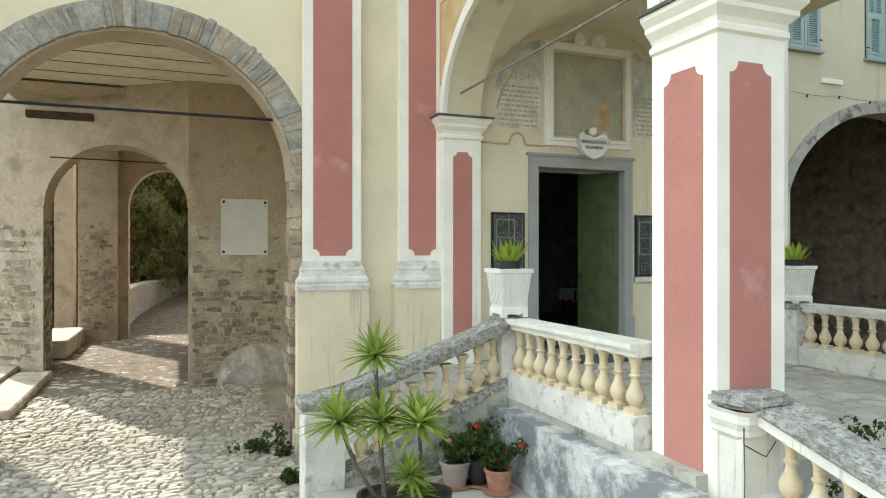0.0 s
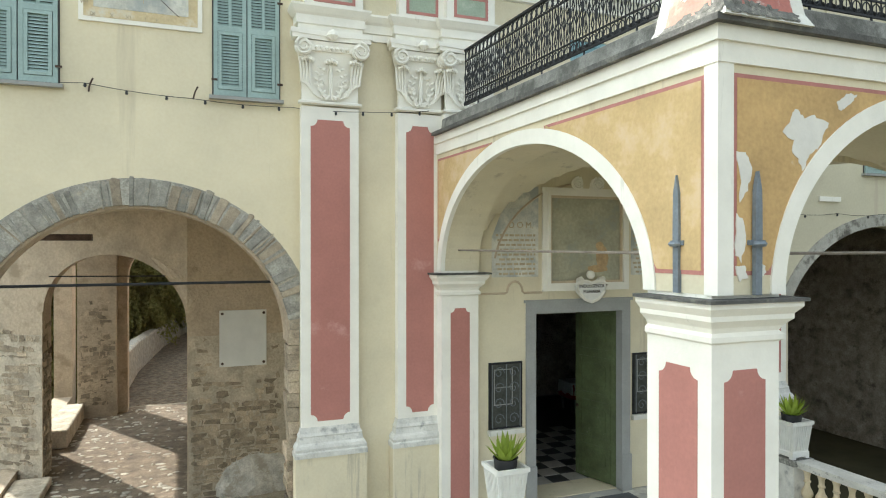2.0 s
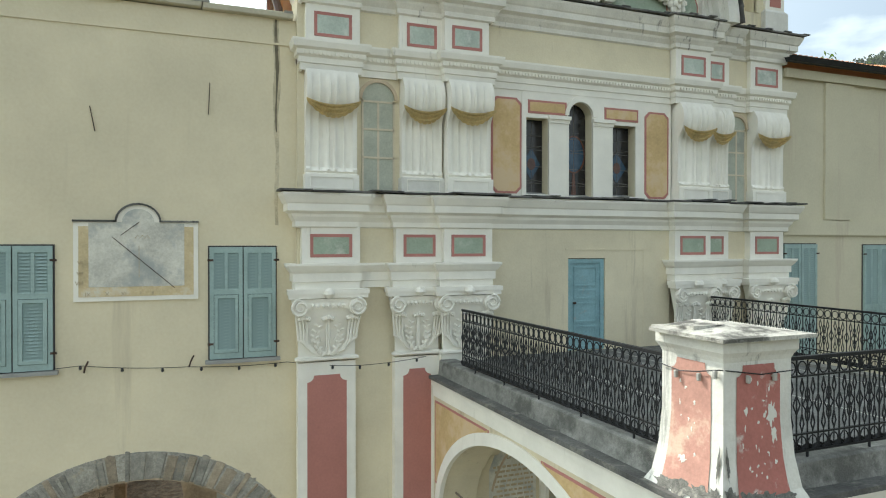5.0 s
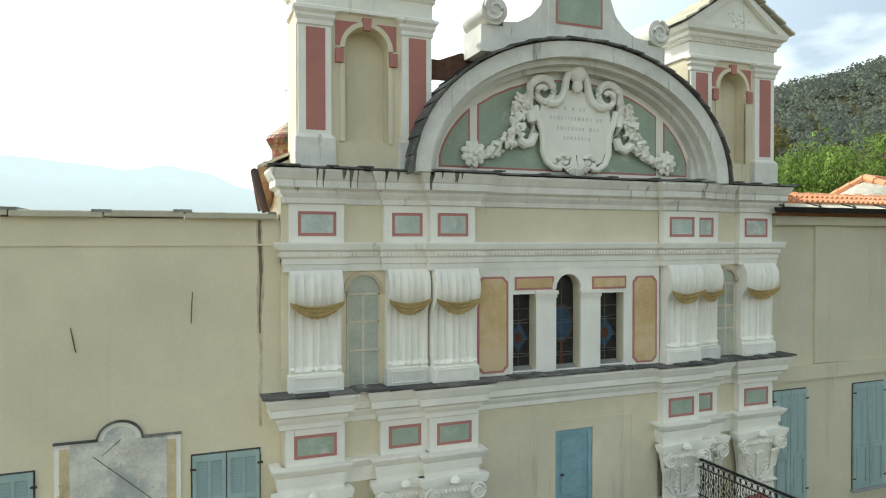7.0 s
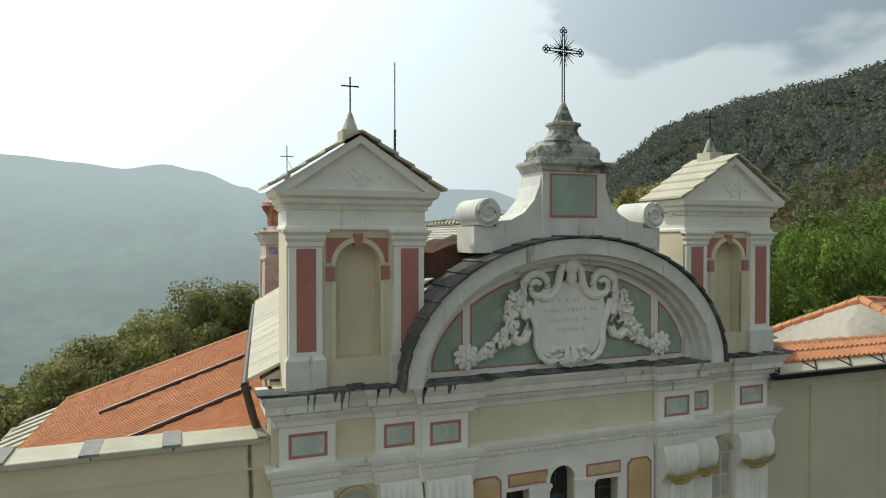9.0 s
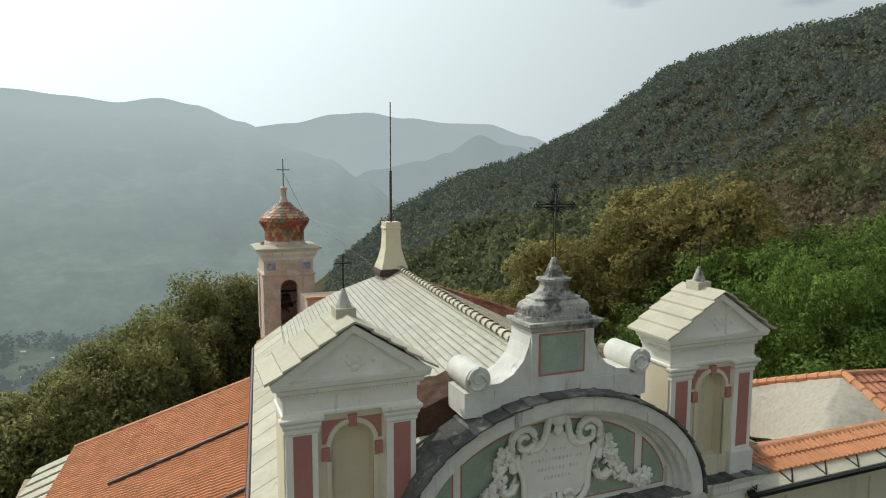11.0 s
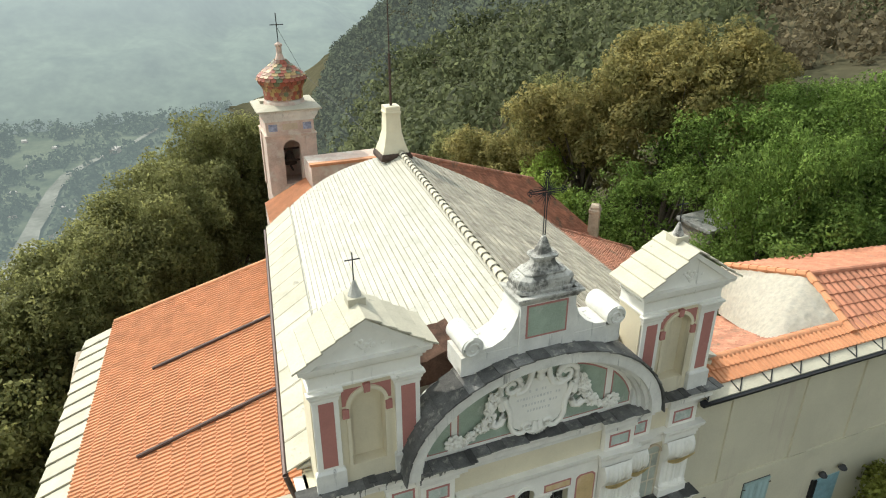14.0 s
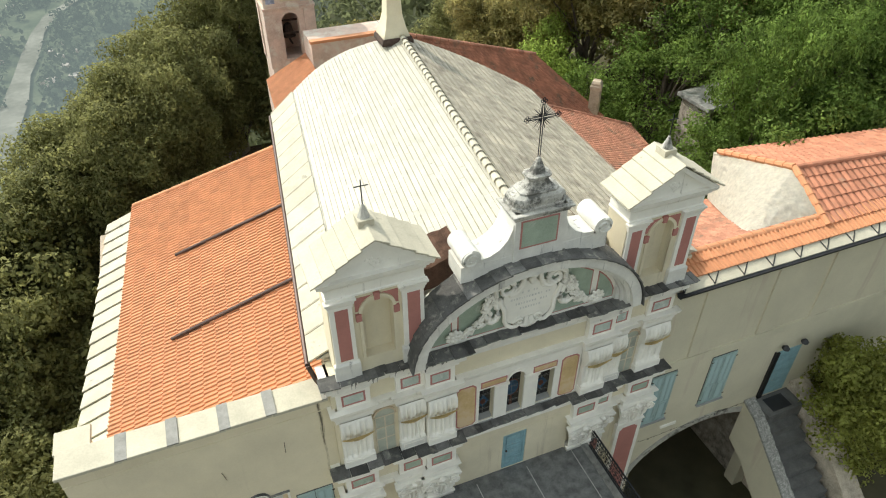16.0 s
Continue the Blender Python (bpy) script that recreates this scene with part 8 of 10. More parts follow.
for a, b in zip(rows, rows[1:]):
    for k in range(len(azs)):
        bm.faces.new((a[k], b[k], b[(k + 1) % len(azs)], a[(k + 1) % len(azs)]))
bm.faces.new(rows[0])
solid("ground", bm, HILLSIDE, "scrubby brown hillside falling to a valley", "ground", kind="structure", smooth=True)


def far_hill(name, crest, r0, r1, low, mat, label, seed):
    """A distant range: its crest line given as (azimuth, elevation)."""
    bm = bmesh.new()
    n, m = 110, 26
    a0, a1 = crest[0][0], crest[-1][0]
    rows = []
    for i in range(n + 1):
        a = a0 + (a1 - a0) * i / n
        k = max(q for q in range(len(crest) - 1) if crest[q][0] <= a + 1e-6)
        t = (a - crest[k][0]) / (crest[k + 1][0] - crest[k][0])
        e = mix(crest[k][1], crest[k + 1][1], t * t * (3 - 2 * t))
        top = 18 + r1 * math.tan(radians(e))
        row = []
        for j in range(m + 1):
            s = j / m
            r = mix(r0, r1, s)
            z = mix(low, top, s ** 0.9)
            x, y = r * math.sin(radians(a)), r * math.cos(radians(a))
            w = math.sin(math.pi * min(1, s * 1.0)) * 0.9 + 0.1
            z += (top - low) * 0.13 * w * (noise.noise((x / (r1 * 0.10), y / (r1 * 0.10), seed)) + 0.5 * noise.noise((x / (r1 * 0.035), y / (r1 * 0.035), seed + 3)))
            row.append(bm.verts.new((x, y, z)))
        back = bm.verts.new((r1 * 1.1 * math.sin(radians(a)), r1 * 1.1 * math.cos(radians(a)), low))
        row.append(back)
        rows.append(row)
    for a, b in zip(rows, rows[1:]):
        for j in range(m + 1):
            bm.faces.new((a[j], a[j + 1], b[j + 1], b[j]))
    return solid(name, bm, mat, label, "hills", kind="structure", smooth=True)


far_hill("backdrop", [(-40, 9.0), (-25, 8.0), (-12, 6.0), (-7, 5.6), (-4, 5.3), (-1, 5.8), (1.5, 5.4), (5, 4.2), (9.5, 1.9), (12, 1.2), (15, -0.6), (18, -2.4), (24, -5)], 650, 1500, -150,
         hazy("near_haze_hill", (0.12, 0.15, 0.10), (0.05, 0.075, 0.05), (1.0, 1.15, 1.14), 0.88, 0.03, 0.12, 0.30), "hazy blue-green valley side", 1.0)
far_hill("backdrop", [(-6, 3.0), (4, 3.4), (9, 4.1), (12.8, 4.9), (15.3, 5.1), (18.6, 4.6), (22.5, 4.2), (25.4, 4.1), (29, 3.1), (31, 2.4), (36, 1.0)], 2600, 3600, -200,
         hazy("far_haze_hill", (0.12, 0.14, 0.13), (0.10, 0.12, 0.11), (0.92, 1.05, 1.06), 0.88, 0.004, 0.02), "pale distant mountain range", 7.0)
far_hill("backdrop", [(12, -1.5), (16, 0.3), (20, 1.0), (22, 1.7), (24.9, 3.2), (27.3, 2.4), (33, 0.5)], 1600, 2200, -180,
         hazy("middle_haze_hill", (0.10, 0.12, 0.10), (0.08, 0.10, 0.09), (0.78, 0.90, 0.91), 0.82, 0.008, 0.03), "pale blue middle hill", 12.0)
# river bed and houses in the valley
# floor, river, houses and valley trees glow faintly: haze painted as emission
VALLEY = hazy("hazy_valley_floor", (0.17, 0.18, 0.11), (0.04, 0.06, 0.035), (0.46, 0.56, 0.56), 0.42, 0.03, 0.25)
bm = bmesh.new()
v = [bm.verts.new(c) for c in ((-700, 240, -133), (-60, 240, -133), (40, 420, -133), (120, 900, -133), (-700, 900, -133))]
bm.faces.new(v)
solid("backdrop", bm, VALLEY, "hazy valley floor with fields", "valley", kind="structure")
RIVER = hazy("hazy_river_gravel", (0.30, 0.30, 0.26), (0.16, 0.17, 0.14), (0.36, 0.40, 0.38), 0.4, 0.05, 0.3)
bm = bmesh.new()
mid = [(-96, 300, 16), (-90, 382, 13), (-90, 420, 9), (-88, 452, 11), (-87, 490, 8), (-81, 525, 9), (-70, 549, 7), (-55, 574, 6), (-41, 594, 5), (-20, 640, 4)]
prev = None
for x, y, w in mid:
    row = [bm.verts.new((x - w / 2 + 4 * noise.noise((x, y, 1)), y, -131)), bm.verts.new((x + w / 2, y, -131))]
    if prev:
        bm.faces.new((prev[0], prev[1], row[1], row[0]))
    prev = row
solid("water", bm, RIVER, "hazy pale gravel river bed far below", "river", kind="structure")
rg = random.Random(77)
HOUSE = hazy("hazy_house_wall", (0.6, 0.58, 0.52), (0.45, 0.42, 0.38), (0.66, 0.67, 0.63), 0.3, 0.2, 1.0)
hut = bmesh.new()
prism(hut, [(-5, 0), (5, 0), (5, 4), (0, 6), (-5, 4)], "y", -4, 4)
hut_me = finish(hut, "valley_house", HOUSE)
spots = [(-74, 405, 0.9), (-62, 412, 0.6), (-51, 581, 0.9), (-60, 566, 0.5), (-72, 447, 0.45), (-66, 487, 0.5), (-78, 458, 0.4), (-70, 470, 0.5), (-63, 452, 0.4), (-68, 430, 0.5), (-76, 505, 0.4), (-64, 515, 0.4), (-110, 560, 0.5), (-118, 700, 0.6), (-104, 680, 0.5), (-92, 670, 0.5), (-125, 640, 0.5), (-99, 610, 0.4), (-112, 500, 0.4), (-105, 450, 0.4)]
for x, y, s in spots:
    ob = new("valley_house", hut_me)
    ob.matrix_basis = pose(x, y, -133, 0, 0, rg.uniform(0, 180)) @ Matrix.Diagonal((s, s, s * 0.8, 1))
    tagged(ob, "small pale house far below by the river", "house", "houses in the valley")

# ---- trees ----


LEAF_NORMALS = {}


def leaf_cloud(centres, per, spread, size, seed, flat=0.8):
    """Small bent leaf sprays round the given clump centres."""
    r = np.random.RandomState(seed)
    c = np.repeat(np.array(centres, dtype=float), per, axis=0)
    n = len(c)
    d = r.normal(size=(n, 3))
    d /= np.linalg.norm(d, axis=1)[:, None]
    rad = spread * r.uniform(0.45, 1.0, n) ** 0.6
    p = c + d * rad[:, None] * np.array((1, 1, flat))
    out = d * 0.8 + r.normal(size=(n, 3)) * 0.6 + np.array((0, 0, 0.35))
    out /= np.linalg.norm(out, axis=1)[:, None]
    u = np.cross(out, r.normal(size=(n, 3)))
    u /= np.linalg.norm(u, axis=1)[:, None]
    w = np.cross(out, u)
    s = size * r.uniform(0.6, 1.35, n)[:, None]
    bend = out * s * 0.25
    v = np.stack([p - u * s, p - w * s * 0.55 + bend, p + u * s - bend * 0.5, p + w * s * 0.55 + bend], axis=1).reshape(-1, 3)
    f = np.arange(n * 4).reshape(-1, 4)
    nn = d * 0.9 + out * 0.45 + np.array((0, 0, 0.15))
    nn /= np.linalg.norm(nn, axis=1)[:, None]
    LEAF_NORMALS[len(v)] = np.repeat(nn, 4, axis=0)
    return v, f


def cloud_mesh(name, v, f, mat):
    me = bpy.data.meshes.new(name)
    me.from_pydata(v.tolist(), [], f.tolist())
    me.materials.append(mat)
    me.polygons.foreach_set("use_smooth", [True] * len(me.polygons))
    me.normals_split_custom_set_from_vertices(LEAF_NORMALS[len(v)].tolist())
    return me


def crown_centres(seed, height, radius, n, base=0.3, lumps=11):
    """Clumps on several unequal lobes, so that the outline is ragged with gaps."""
    r = random.Random(seed)
    lobes = []
    for k in range(lumps):
        a = 2 * math.pi * (k + r.uniform(-0.3, 0.3)) / lumps
        q = radius * r.uniform(0.35, 0.72) if k else 0
        lobes.append((q * math.cos(a), q * math.sin(a), height * (r.uniform(base + 0.18, 0.86) if k else 0.84), radius * r.uniform(0.28, 0.50)))
    out = []
    while len(out) < n:
        lx, ly, lz, lr = r.choice(lobes)
        d = Vector((r.gauss(0, 1), r.gauss(0, 1), r.gauss(0.25, 1))).normalized() * lr * r.uniform(0.6, 1.0)
        p = (lx + d.x, ly + d.y, min(height, lz + d.z * 0.9))
        if p[2] > height * base * 0.8:
            out.append(p)
    return out, lobes


def tree(kind, seed, height, radius, mat, clumps, per, spread, size, label, base=0.3, lumps=11):
    t = thing(kind, label, "tree")
    cs, lobes = crown_centres(seed, height, radius, clumps, base, lumps)
    r = random.Random(seed)
    bm = bmesh.new()
    lean_x, lean_y = r.uniform(-0.5, 0.5), r.uniform(-0.5, 0.5)
    tube(bm, [(0, 0, -1.2), (0.05, 0, 0.5), (lean_x * 0.5, lean_y * 0.5, height * 0.35), (lean_x, lean_y, height * 0.7)], 0.055 * height ** 0.75, 8, 0.015 * height ** 0.75)
    part("trunk", bm, BARK, t)
    for lx, ly, lz, lr in lobes[1:]:
        bm = bmesh.new()
        s = height * r.uniform(0.22, 0.42)
        tube(bm, [(lean_x * 0.4, lean_y * 0.4, s), (lx * 0.45, ly * 0.45, mix(s, lz, 0.55)), (lx, ly, lz)], 0.022 * height ** 0.75, 6, 0.008)
        part("limb", bm, BARK, t)
    v, f = leaf_cloud(cs, per, spread, size, seed)
    ob = new("crown", cloud_mesh("crown", v, f, mat))
    ob.parent = t
    return t


oaks = [tree("oak_tree", 1, 9.5, 4.2, OAK, 230, 110, 0.72, 0.105, "dense olive-green holm oak on the slope"),
        tree("oak_tree", 2, 11.0, 4.6, OAK, 240, 110, 0.75, 0.105, "dense olive-green holm oak on the slope"),
        tree("oak_tree", 3, 10.5, 4.3, OAK_WARM, 230, 105, 0.72, 0.105, "browning oak with a ragged crown"),
        tree("oak_tree", 6, 18.0, 4.4, OAK, 520, 100, 0.85, 0.105, "tall olive-green oak beside the parapet", 0.30, 22)]
locusts = [tree("locust_tree", 4, 9.0, 3.6, ACACIA, 190, 72, 0.62, 0.080, "fresh green locust tree with airy leaves", 0.2, 15),
           tree("locust_tree", 5, 8.0, 3.2, ACACIA, 175, 72, 0.60, 0.080, "fresh green locust tree with airy leaves", 0.2, 15),
           tree("locust_tree", 14, 8.5, 2.9, ACACIA_LIGHT, 170, 72, 0.60, 0.080, "bright yellow-green young locust tree", 0.2, 13)]
plots = [  # x, y, model, size; the first of each model stays where it was built
    (2.6, 44.8, oaks[3], 0.95, 1.01), (5.2, 46.5, oaks[3], 0.85, 0.85), (-0.9, 41.4, oaks[3], 0.95, 1.03), (-2.4, 37.4, oaks[3], 0.85, 0.98), (-4.4, 35.4, oaks[3], 0.9, 1.00), (-4.0, 39.5, oaks[3], 1.0, 1.02), (-3.6, 33.6, oaks[3], 0.7, 0.76), (-6.6, 35.2, oaks[3], 1.05, 1.03), (-1.0, 44.8, oaks[3], 1.0, 0.98), (2.2, 48.5, oaks[3], 1.0, 0.92), 
    (-8.8, 39.0, oaks[1], 1.25), (-13.0, 33.0, oaks[2], 1.2), (-7.4, 35.5, oaks[0], 1.25), (-11.5, 36.0, oaks[1], 1.15), (-10.5, 37.0, oaks[2], 1.4), (-9.6, 31.0, oaks[1], 1.35), (-13.0, 29.0, oaks[0], 1.5), (-9.0, 33.5, oaks[0], 1.4), (-9.2, 27.5, oaks[1], 1.0),
    (-10.2, 24.0, oaks[0], 1.15), (-14.0, 25.5, oaks[1], 1.3), (-9.8, 19.5, oaks[1], 0.95), (-13.0, 20.5, oaks[0], 1.15), (-10.5, 16.0, oaks[0], 0.8), (-14.0, 15.0, oaks[1], 0.85),
    (-10.0, 12.0, oaks[1], 0.5), (-17.5, 23.0, oaks[0], 1.0), (-17.0, 17.0, oaks[0], 0.9), (6.8, 42.5, oaks[0], 1.05), (-13.0, 37.0, oaks[0], 1.1), (-19.0, 31.0, oaks[1], 1.1),
    (-16.0, 43.0, oaks[1], 1.1), (-14.5, 11.5, oaks[0], 0.7), (-20, 13, oaks[1], 0.8), (-11.5, 8.0, oaks[0], 0.5),
    (26.0, 29.0, oaks[2], 1.08), (22.5, 32.5, oaks[2], 1.15), (19.0, 36.5, oaks[2], 1.05), (29.5, 33.0, oaks[2], 0.85), (15.0, 39.0, oaks[0], 0.85), (12.0, 45.0, oaks[2], 0.9), (18.0, 42.0, oaks[0], 0.95),
    (24.5, 38.0, oaks[0], 1.1), (31.0, 39.0, oaks[0], 0.85), (36.0, 34.0, oaks[2], 0.7),
    (19.5, 27.0, locusts[0], 0.95), (22.5, 25.0, locusts[1], 1.05), (25.5, 24.0, locusts[0], 1.05), (28.5, 22.5, locusts[1], 1.1), (31.5, 21.5, locusts[0], 1.1), (34.5, 20.0, locusts[1], 1.1),
    (29.0, 26.0, locusts[0], 0.9), (33.0, 25.5, locusts[1], 0.85), (36.5, 24.0, locusts[0], 0.85), (40.0, 22.5, locusts[0], 0.85), (34.0, 30.0, locusts[0], 0.75), (39.0, 28.5, locusts[1], 0.7), (21.4, 17.7, locusts[0], 1.02), (24.2, 17.6, locusts[1], 1.1), (27.5, 19.5, locusts[0], 1.0), (30.5, 18.6, locusts[1], 1.05),
    (18.3, 29.3, locusts[2], 0.95, 1.2), (19.8, 31.8, locusts[2], 0.9, 1.15), (16.4, 28.0, locusts[2], 0.8, 0.8), (21.2, 18.8, locusts[1], 0.7), (22.6, 19.3, locusts[0], 0.75, 1.25), (24.6, 19.6, locusts[1], 0.7, 1.3), (18.8, 25.2, locusts[2], 0.6), (20.5, 22.5, locusts[1], 0.6), (24.0, 19.8, locusts[0], 0.75), (28.0, 18.5, locusts[1], 0.75), (32, 17.5, locusts[0], 0.8), (37, 17, locusts[0], 0.9),
    (44, 20, locusts[1], 1.1)]
used = set()
rg = random.Random(123)
for x, y, model, s, *tall in plots:
    m = Matrix.Translation((x, y, ground_z(x, y) - 0.2)) @ pose(0, 0, 0, 0, 0, rg.uniform(0, 360))
    k = s * rg.uniform(0.94, 1.06)
    h = tall[0] if tall else k
    if model.name not in used:
        used.add(model.name)
        model.matrix_basis = m @ Matrix.Diagonal((k, k, h, 1))
        ob = model
    else:
        ob = copy_thing(model, m)
        ob.matrix_basis = m @ Matrix.Diagonal((k, k, h, 1))
    tagged(ob, group="oaks on the slope" if model in oaks else "locust trees above the convent")

# woods and scrub further off, past counting


def woods(name, count, az0, az1, r0, r1, mat, size, cards, card, seed, label, thin=0.0, floor=None, calm=False):
    r = np.random.RandomState(seed)
    cs, rs = [], []
    while len(cs) < count:
        az = r.uniform(az0, az1)
        rad = math.sqrt(r.uniform(r0 * r0, r1 * r1))
        x, y = rad * math.sin(radians(az)), rad * math.cos(radians(az))
        if noise.noise((x / 38, y / 38, seed * 0.7)) + 0.5 * noise.noise((x / 13, y / 13, seed)) < thin:
            continue
        if abs(az - 30.3) < 1.2 and 138 < rad < 162:
            continue
        if abs(x + 88) < 9 and 290 < y < 540:
            continue
        s = size * r.uniform(0.55, 1.3)
        z = ground_z(x, y) if floor is None else floor
        for k in range(3):
            cs.append((x + r.uniform(-0.5, 0.5) * s, y + r.uniform(-0.5, 0.5) * s, z + s * (0.35 + 0.35 * k)))
            rs.append(s * (0.62 if k < 2 else 0.45))
    rs = np.repeat(np.array(rs), cards)
    c = np.repeat(np.array(cs), cards, axis=0)
    n = len(c)
    d = r.normal(size=(n, 3))
    d /= np.linalg.norm(d, axis=1)[:, None]
    p = c + d * (rs * r.uniform(0.6, 1.0, n))[:, None]
    out = d + r.normal(size=(n, 3)) * 0.4
    out /= np.linalg.norm(out, axis=1)[:, None]
    u = np.cross(out, r.normal(size=(n, 3)))
    u /= np.linalg.norm(u, axis=1)[:, None]
    w = np.cross(out, u)
    s = (rs * card * r.uniform(0.7, 1.3, n))[:, None]
    v = np.stack([p - u * s, p - w * s * 0.7, p + u * s, p + w * s * 0.7], axis=1).reshape(-1, 3)
    nn = d * 0.45 + out * 0.1 + np.array((0, 0, 0.7)) if calm else d * 0.9 + out * 0.3 + np.array((0, 0, 0.3))
    nn /= np.linalg.norm(nn, axis=1)[:, None]
    LEAF_NORMALS[len(v)] = np.repeat(nn, 4, axis=0)
    ob = new(name, cloud_mesh(name, v, np.arange(n * 4).reshape(-1, 4), mat))
    return tagged(ob, label, "woods", kind="stuff")


OLIVE = leaf_material("dusty_scrub_leaves", (0.140, 0.150, 0.072), 0.3, (0.09, 0.105, 0.05))
DRY = leaf_material("dry_heath", (0.185, 0.150, 0.088), 0.25, (0.14, 0.12, 0.07))
# green woods with a share of haze glow mixed into the surface
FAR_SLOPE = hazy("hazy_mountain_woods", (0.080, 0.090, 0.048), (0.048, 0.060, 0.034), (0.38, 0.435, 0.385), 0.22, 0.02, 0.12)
woods("woodland", 2300, 8, 46, 52, 135, OLIVE, 3.4, 26, 0.20, 3, "olive-green woods on the near slope", -0.4)
woods("heath", 14000, 34, 66, 70, 205, DRY, 1.5, 8, 0.34, 4, "dry brown heath on the slope", -0.5)
woods("woodland", 420, 38, 66, 75, 180, OLIVE, 3.0, 30, 0.20, 5, "scattered dark shrubs on the heath", 0.1)
woods("woodland", 3400, 8, 39, 110, 206, OLIVE, 3.6, 18, 0.22, 8, "green trees on the shoulder of the hill", -0.5)
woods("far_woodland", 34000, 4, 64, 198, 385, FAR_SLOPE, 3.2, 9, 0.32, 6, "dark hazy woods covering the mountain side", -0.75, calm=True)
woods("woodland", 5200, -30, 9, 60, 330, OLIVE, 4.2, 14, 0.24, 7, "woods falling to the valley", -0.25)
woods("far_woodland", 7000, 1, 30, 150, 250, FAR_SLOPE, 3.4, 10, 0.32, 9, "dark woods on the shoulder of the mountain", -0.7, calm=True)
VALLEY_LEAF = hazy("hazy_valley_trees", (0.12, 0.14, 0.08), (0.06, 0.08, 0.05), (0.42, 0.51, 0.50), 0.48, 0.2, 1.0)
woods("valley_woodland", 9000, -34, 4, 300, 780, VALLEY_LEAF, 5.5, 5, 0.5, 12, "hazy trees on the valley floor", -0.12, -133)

# ruined hut and a bare track on the shoulder of the hill
def polar(az, r):
    return r * math.sin(radians(az)), r * math.cos(radians(az))


hx, hy = polar(30.3, 152)
hz = ground_z(hx, hy)
ruin = thing("ruined_hut", "small roofless stone ruin on the hill shoulder", "ruin", (hx, hy, hz))
for x0, x1, y0, y1, h in ((-1.6, -0.9, -0.4, 0.4, 2.3), (0.5, 1.3, -0.4, 0.4, 1.7), (-1.6, -1.2, 0.4, 2.4, 1.3), (-0.9, 0.5, -0.3, 0.3, 0.7)):
    part("wall", box(hx + x0, hx + x1, hy + y0, hy + y1, hz - 1.0, hz + h, 0.12), STONE, ruin, "broken rubble wall")
TRACK = material("bare_track_earth", (0.42, 0.36, 0.27), 0.95, vary=0.2, scale=0.4, fine=2, bump=0.1)
bm = bmesh.new()
prev = None
for i in range(40):
    az = 31.0 + 9.5 * i / 39
    r = 150 + 3 * math.sin(i * 0.5)
    row = []
    for dr in (-1.3, 1.3):
        x, y = polar(az, r + dr)
        row.append(bm.verts.new((x, y, ground_z(x, y) + 0.5 + 0.35 * dr)))
    if prev:
        bm.faces.new((prev[0], prev[1], row[1], row[0]))
    prev = row
solid("path", bm, TRACK, "bare pale track along the hill shoulder", "path", kind="structure")

# ---- cobbled forecourt and passage floor ----
solid("pavement", box(-4.6, 3.9, -4, 25.5, -0.20, -0.012), EARTH, "earth bed between the cobbles", "pavement", kind="structure")
bpy.data.objects["pavement"].name = "pavement"
pave = bpy.data.objects["pavement"]
COB = []
rg = random.Random(41)
for k in range(14):
    bm = bmesh.new()
    n = rg.choice((6, 7, 8))
    pts = []
    for i in range(n):
        a = 2 * math.pi * (i + rg.uniform(-0.25, 0.25)) / n
        q = rg.uniform(0.78, 1.08)
        pts.append((q * math.cos(a), q * math.sin(a)))
    rows = [[bm.verts.new((x * s, y * s, z)) for x, y in pts] for s, z in ((1.0, -0.02), (0.95, 0.006), (0.72, 0.018))]
    for r, s in zip(rows, rows[1:]):
        for i in range(n):
            bm.faces.new((r[i], r[(i + 1) % n], s[(i + 1) % n], s[i]))
    bm.faces.new(rows[-1])
    COB.append(finish(bm, "cobble", COBBLE))
spots = []
y = 5.6
while y < 24.0:
    big = rg.random()
    h = 0.10 if y < 11 else 0.15
    x = -3.4 if y > 10 else -4.5
    while x < (1.35 if y > 10.3 else 1.5):
        w = rg.choice((0.07, 0.09, 0.11, 0.15, 0.22)) if rg.random() < 0.8 else 0.28
        px, py = x + w / 2, y + rg.uniform(-0.03, 0.03)
        if not (py > CW - 0.1 and (px > 0.05 or rg.random() < 0.8)):
            spots.append((px, py, w * 0.52, h * rg.uniform(0.48, 0.58)))
        x += w * 1.02
    y += h * 1.02
spots.sort(key=lambda q: (q[0] + 0.6) ** 2 + (q[1] - 10.5) ** 2)
joined = bmesh.new()
for n, (px, py, sx, sy) in enumerate(spots):
    m = pose(px, py, rg.uniform(-0.010, 0.004), 0, 0, rg.uniform(-14, 14)) @ Matrix.Diagonal((sx, sy, 1, 1))
    me = rg.choice(COB)
    if n < 300:
        ob = new("cobble", me)
        ob.parent, ob.matrix_basis = pave, m
    else:
        a = len(joined.verts)
        joined.from_mesh(me)
        joined.verts.ensure_lookup_table()
        for q in joined.verts[a:]:
            q.co = m @ q.co
tagged(part("cobbles", joined, COBBLE, pave), kind="stuff")
# leaf litter over the passage floor
LITTER = material("trodden_leaf_litter", (0.19, 0.145, 0.10), 0.95, vary=0.3, scale=3, fine=30, bump=0.6, stain=(0.33, 0.27, 0.19), stain_amount=0.4, stain_scale=4)
solid("leaf_litter", box(-3.45, 2.2, CW - 0.1, 24.3, -0.011, 0.004), LITTER, "brown leaf litter trodden into the passage floor", "leaves", kind="stuff")
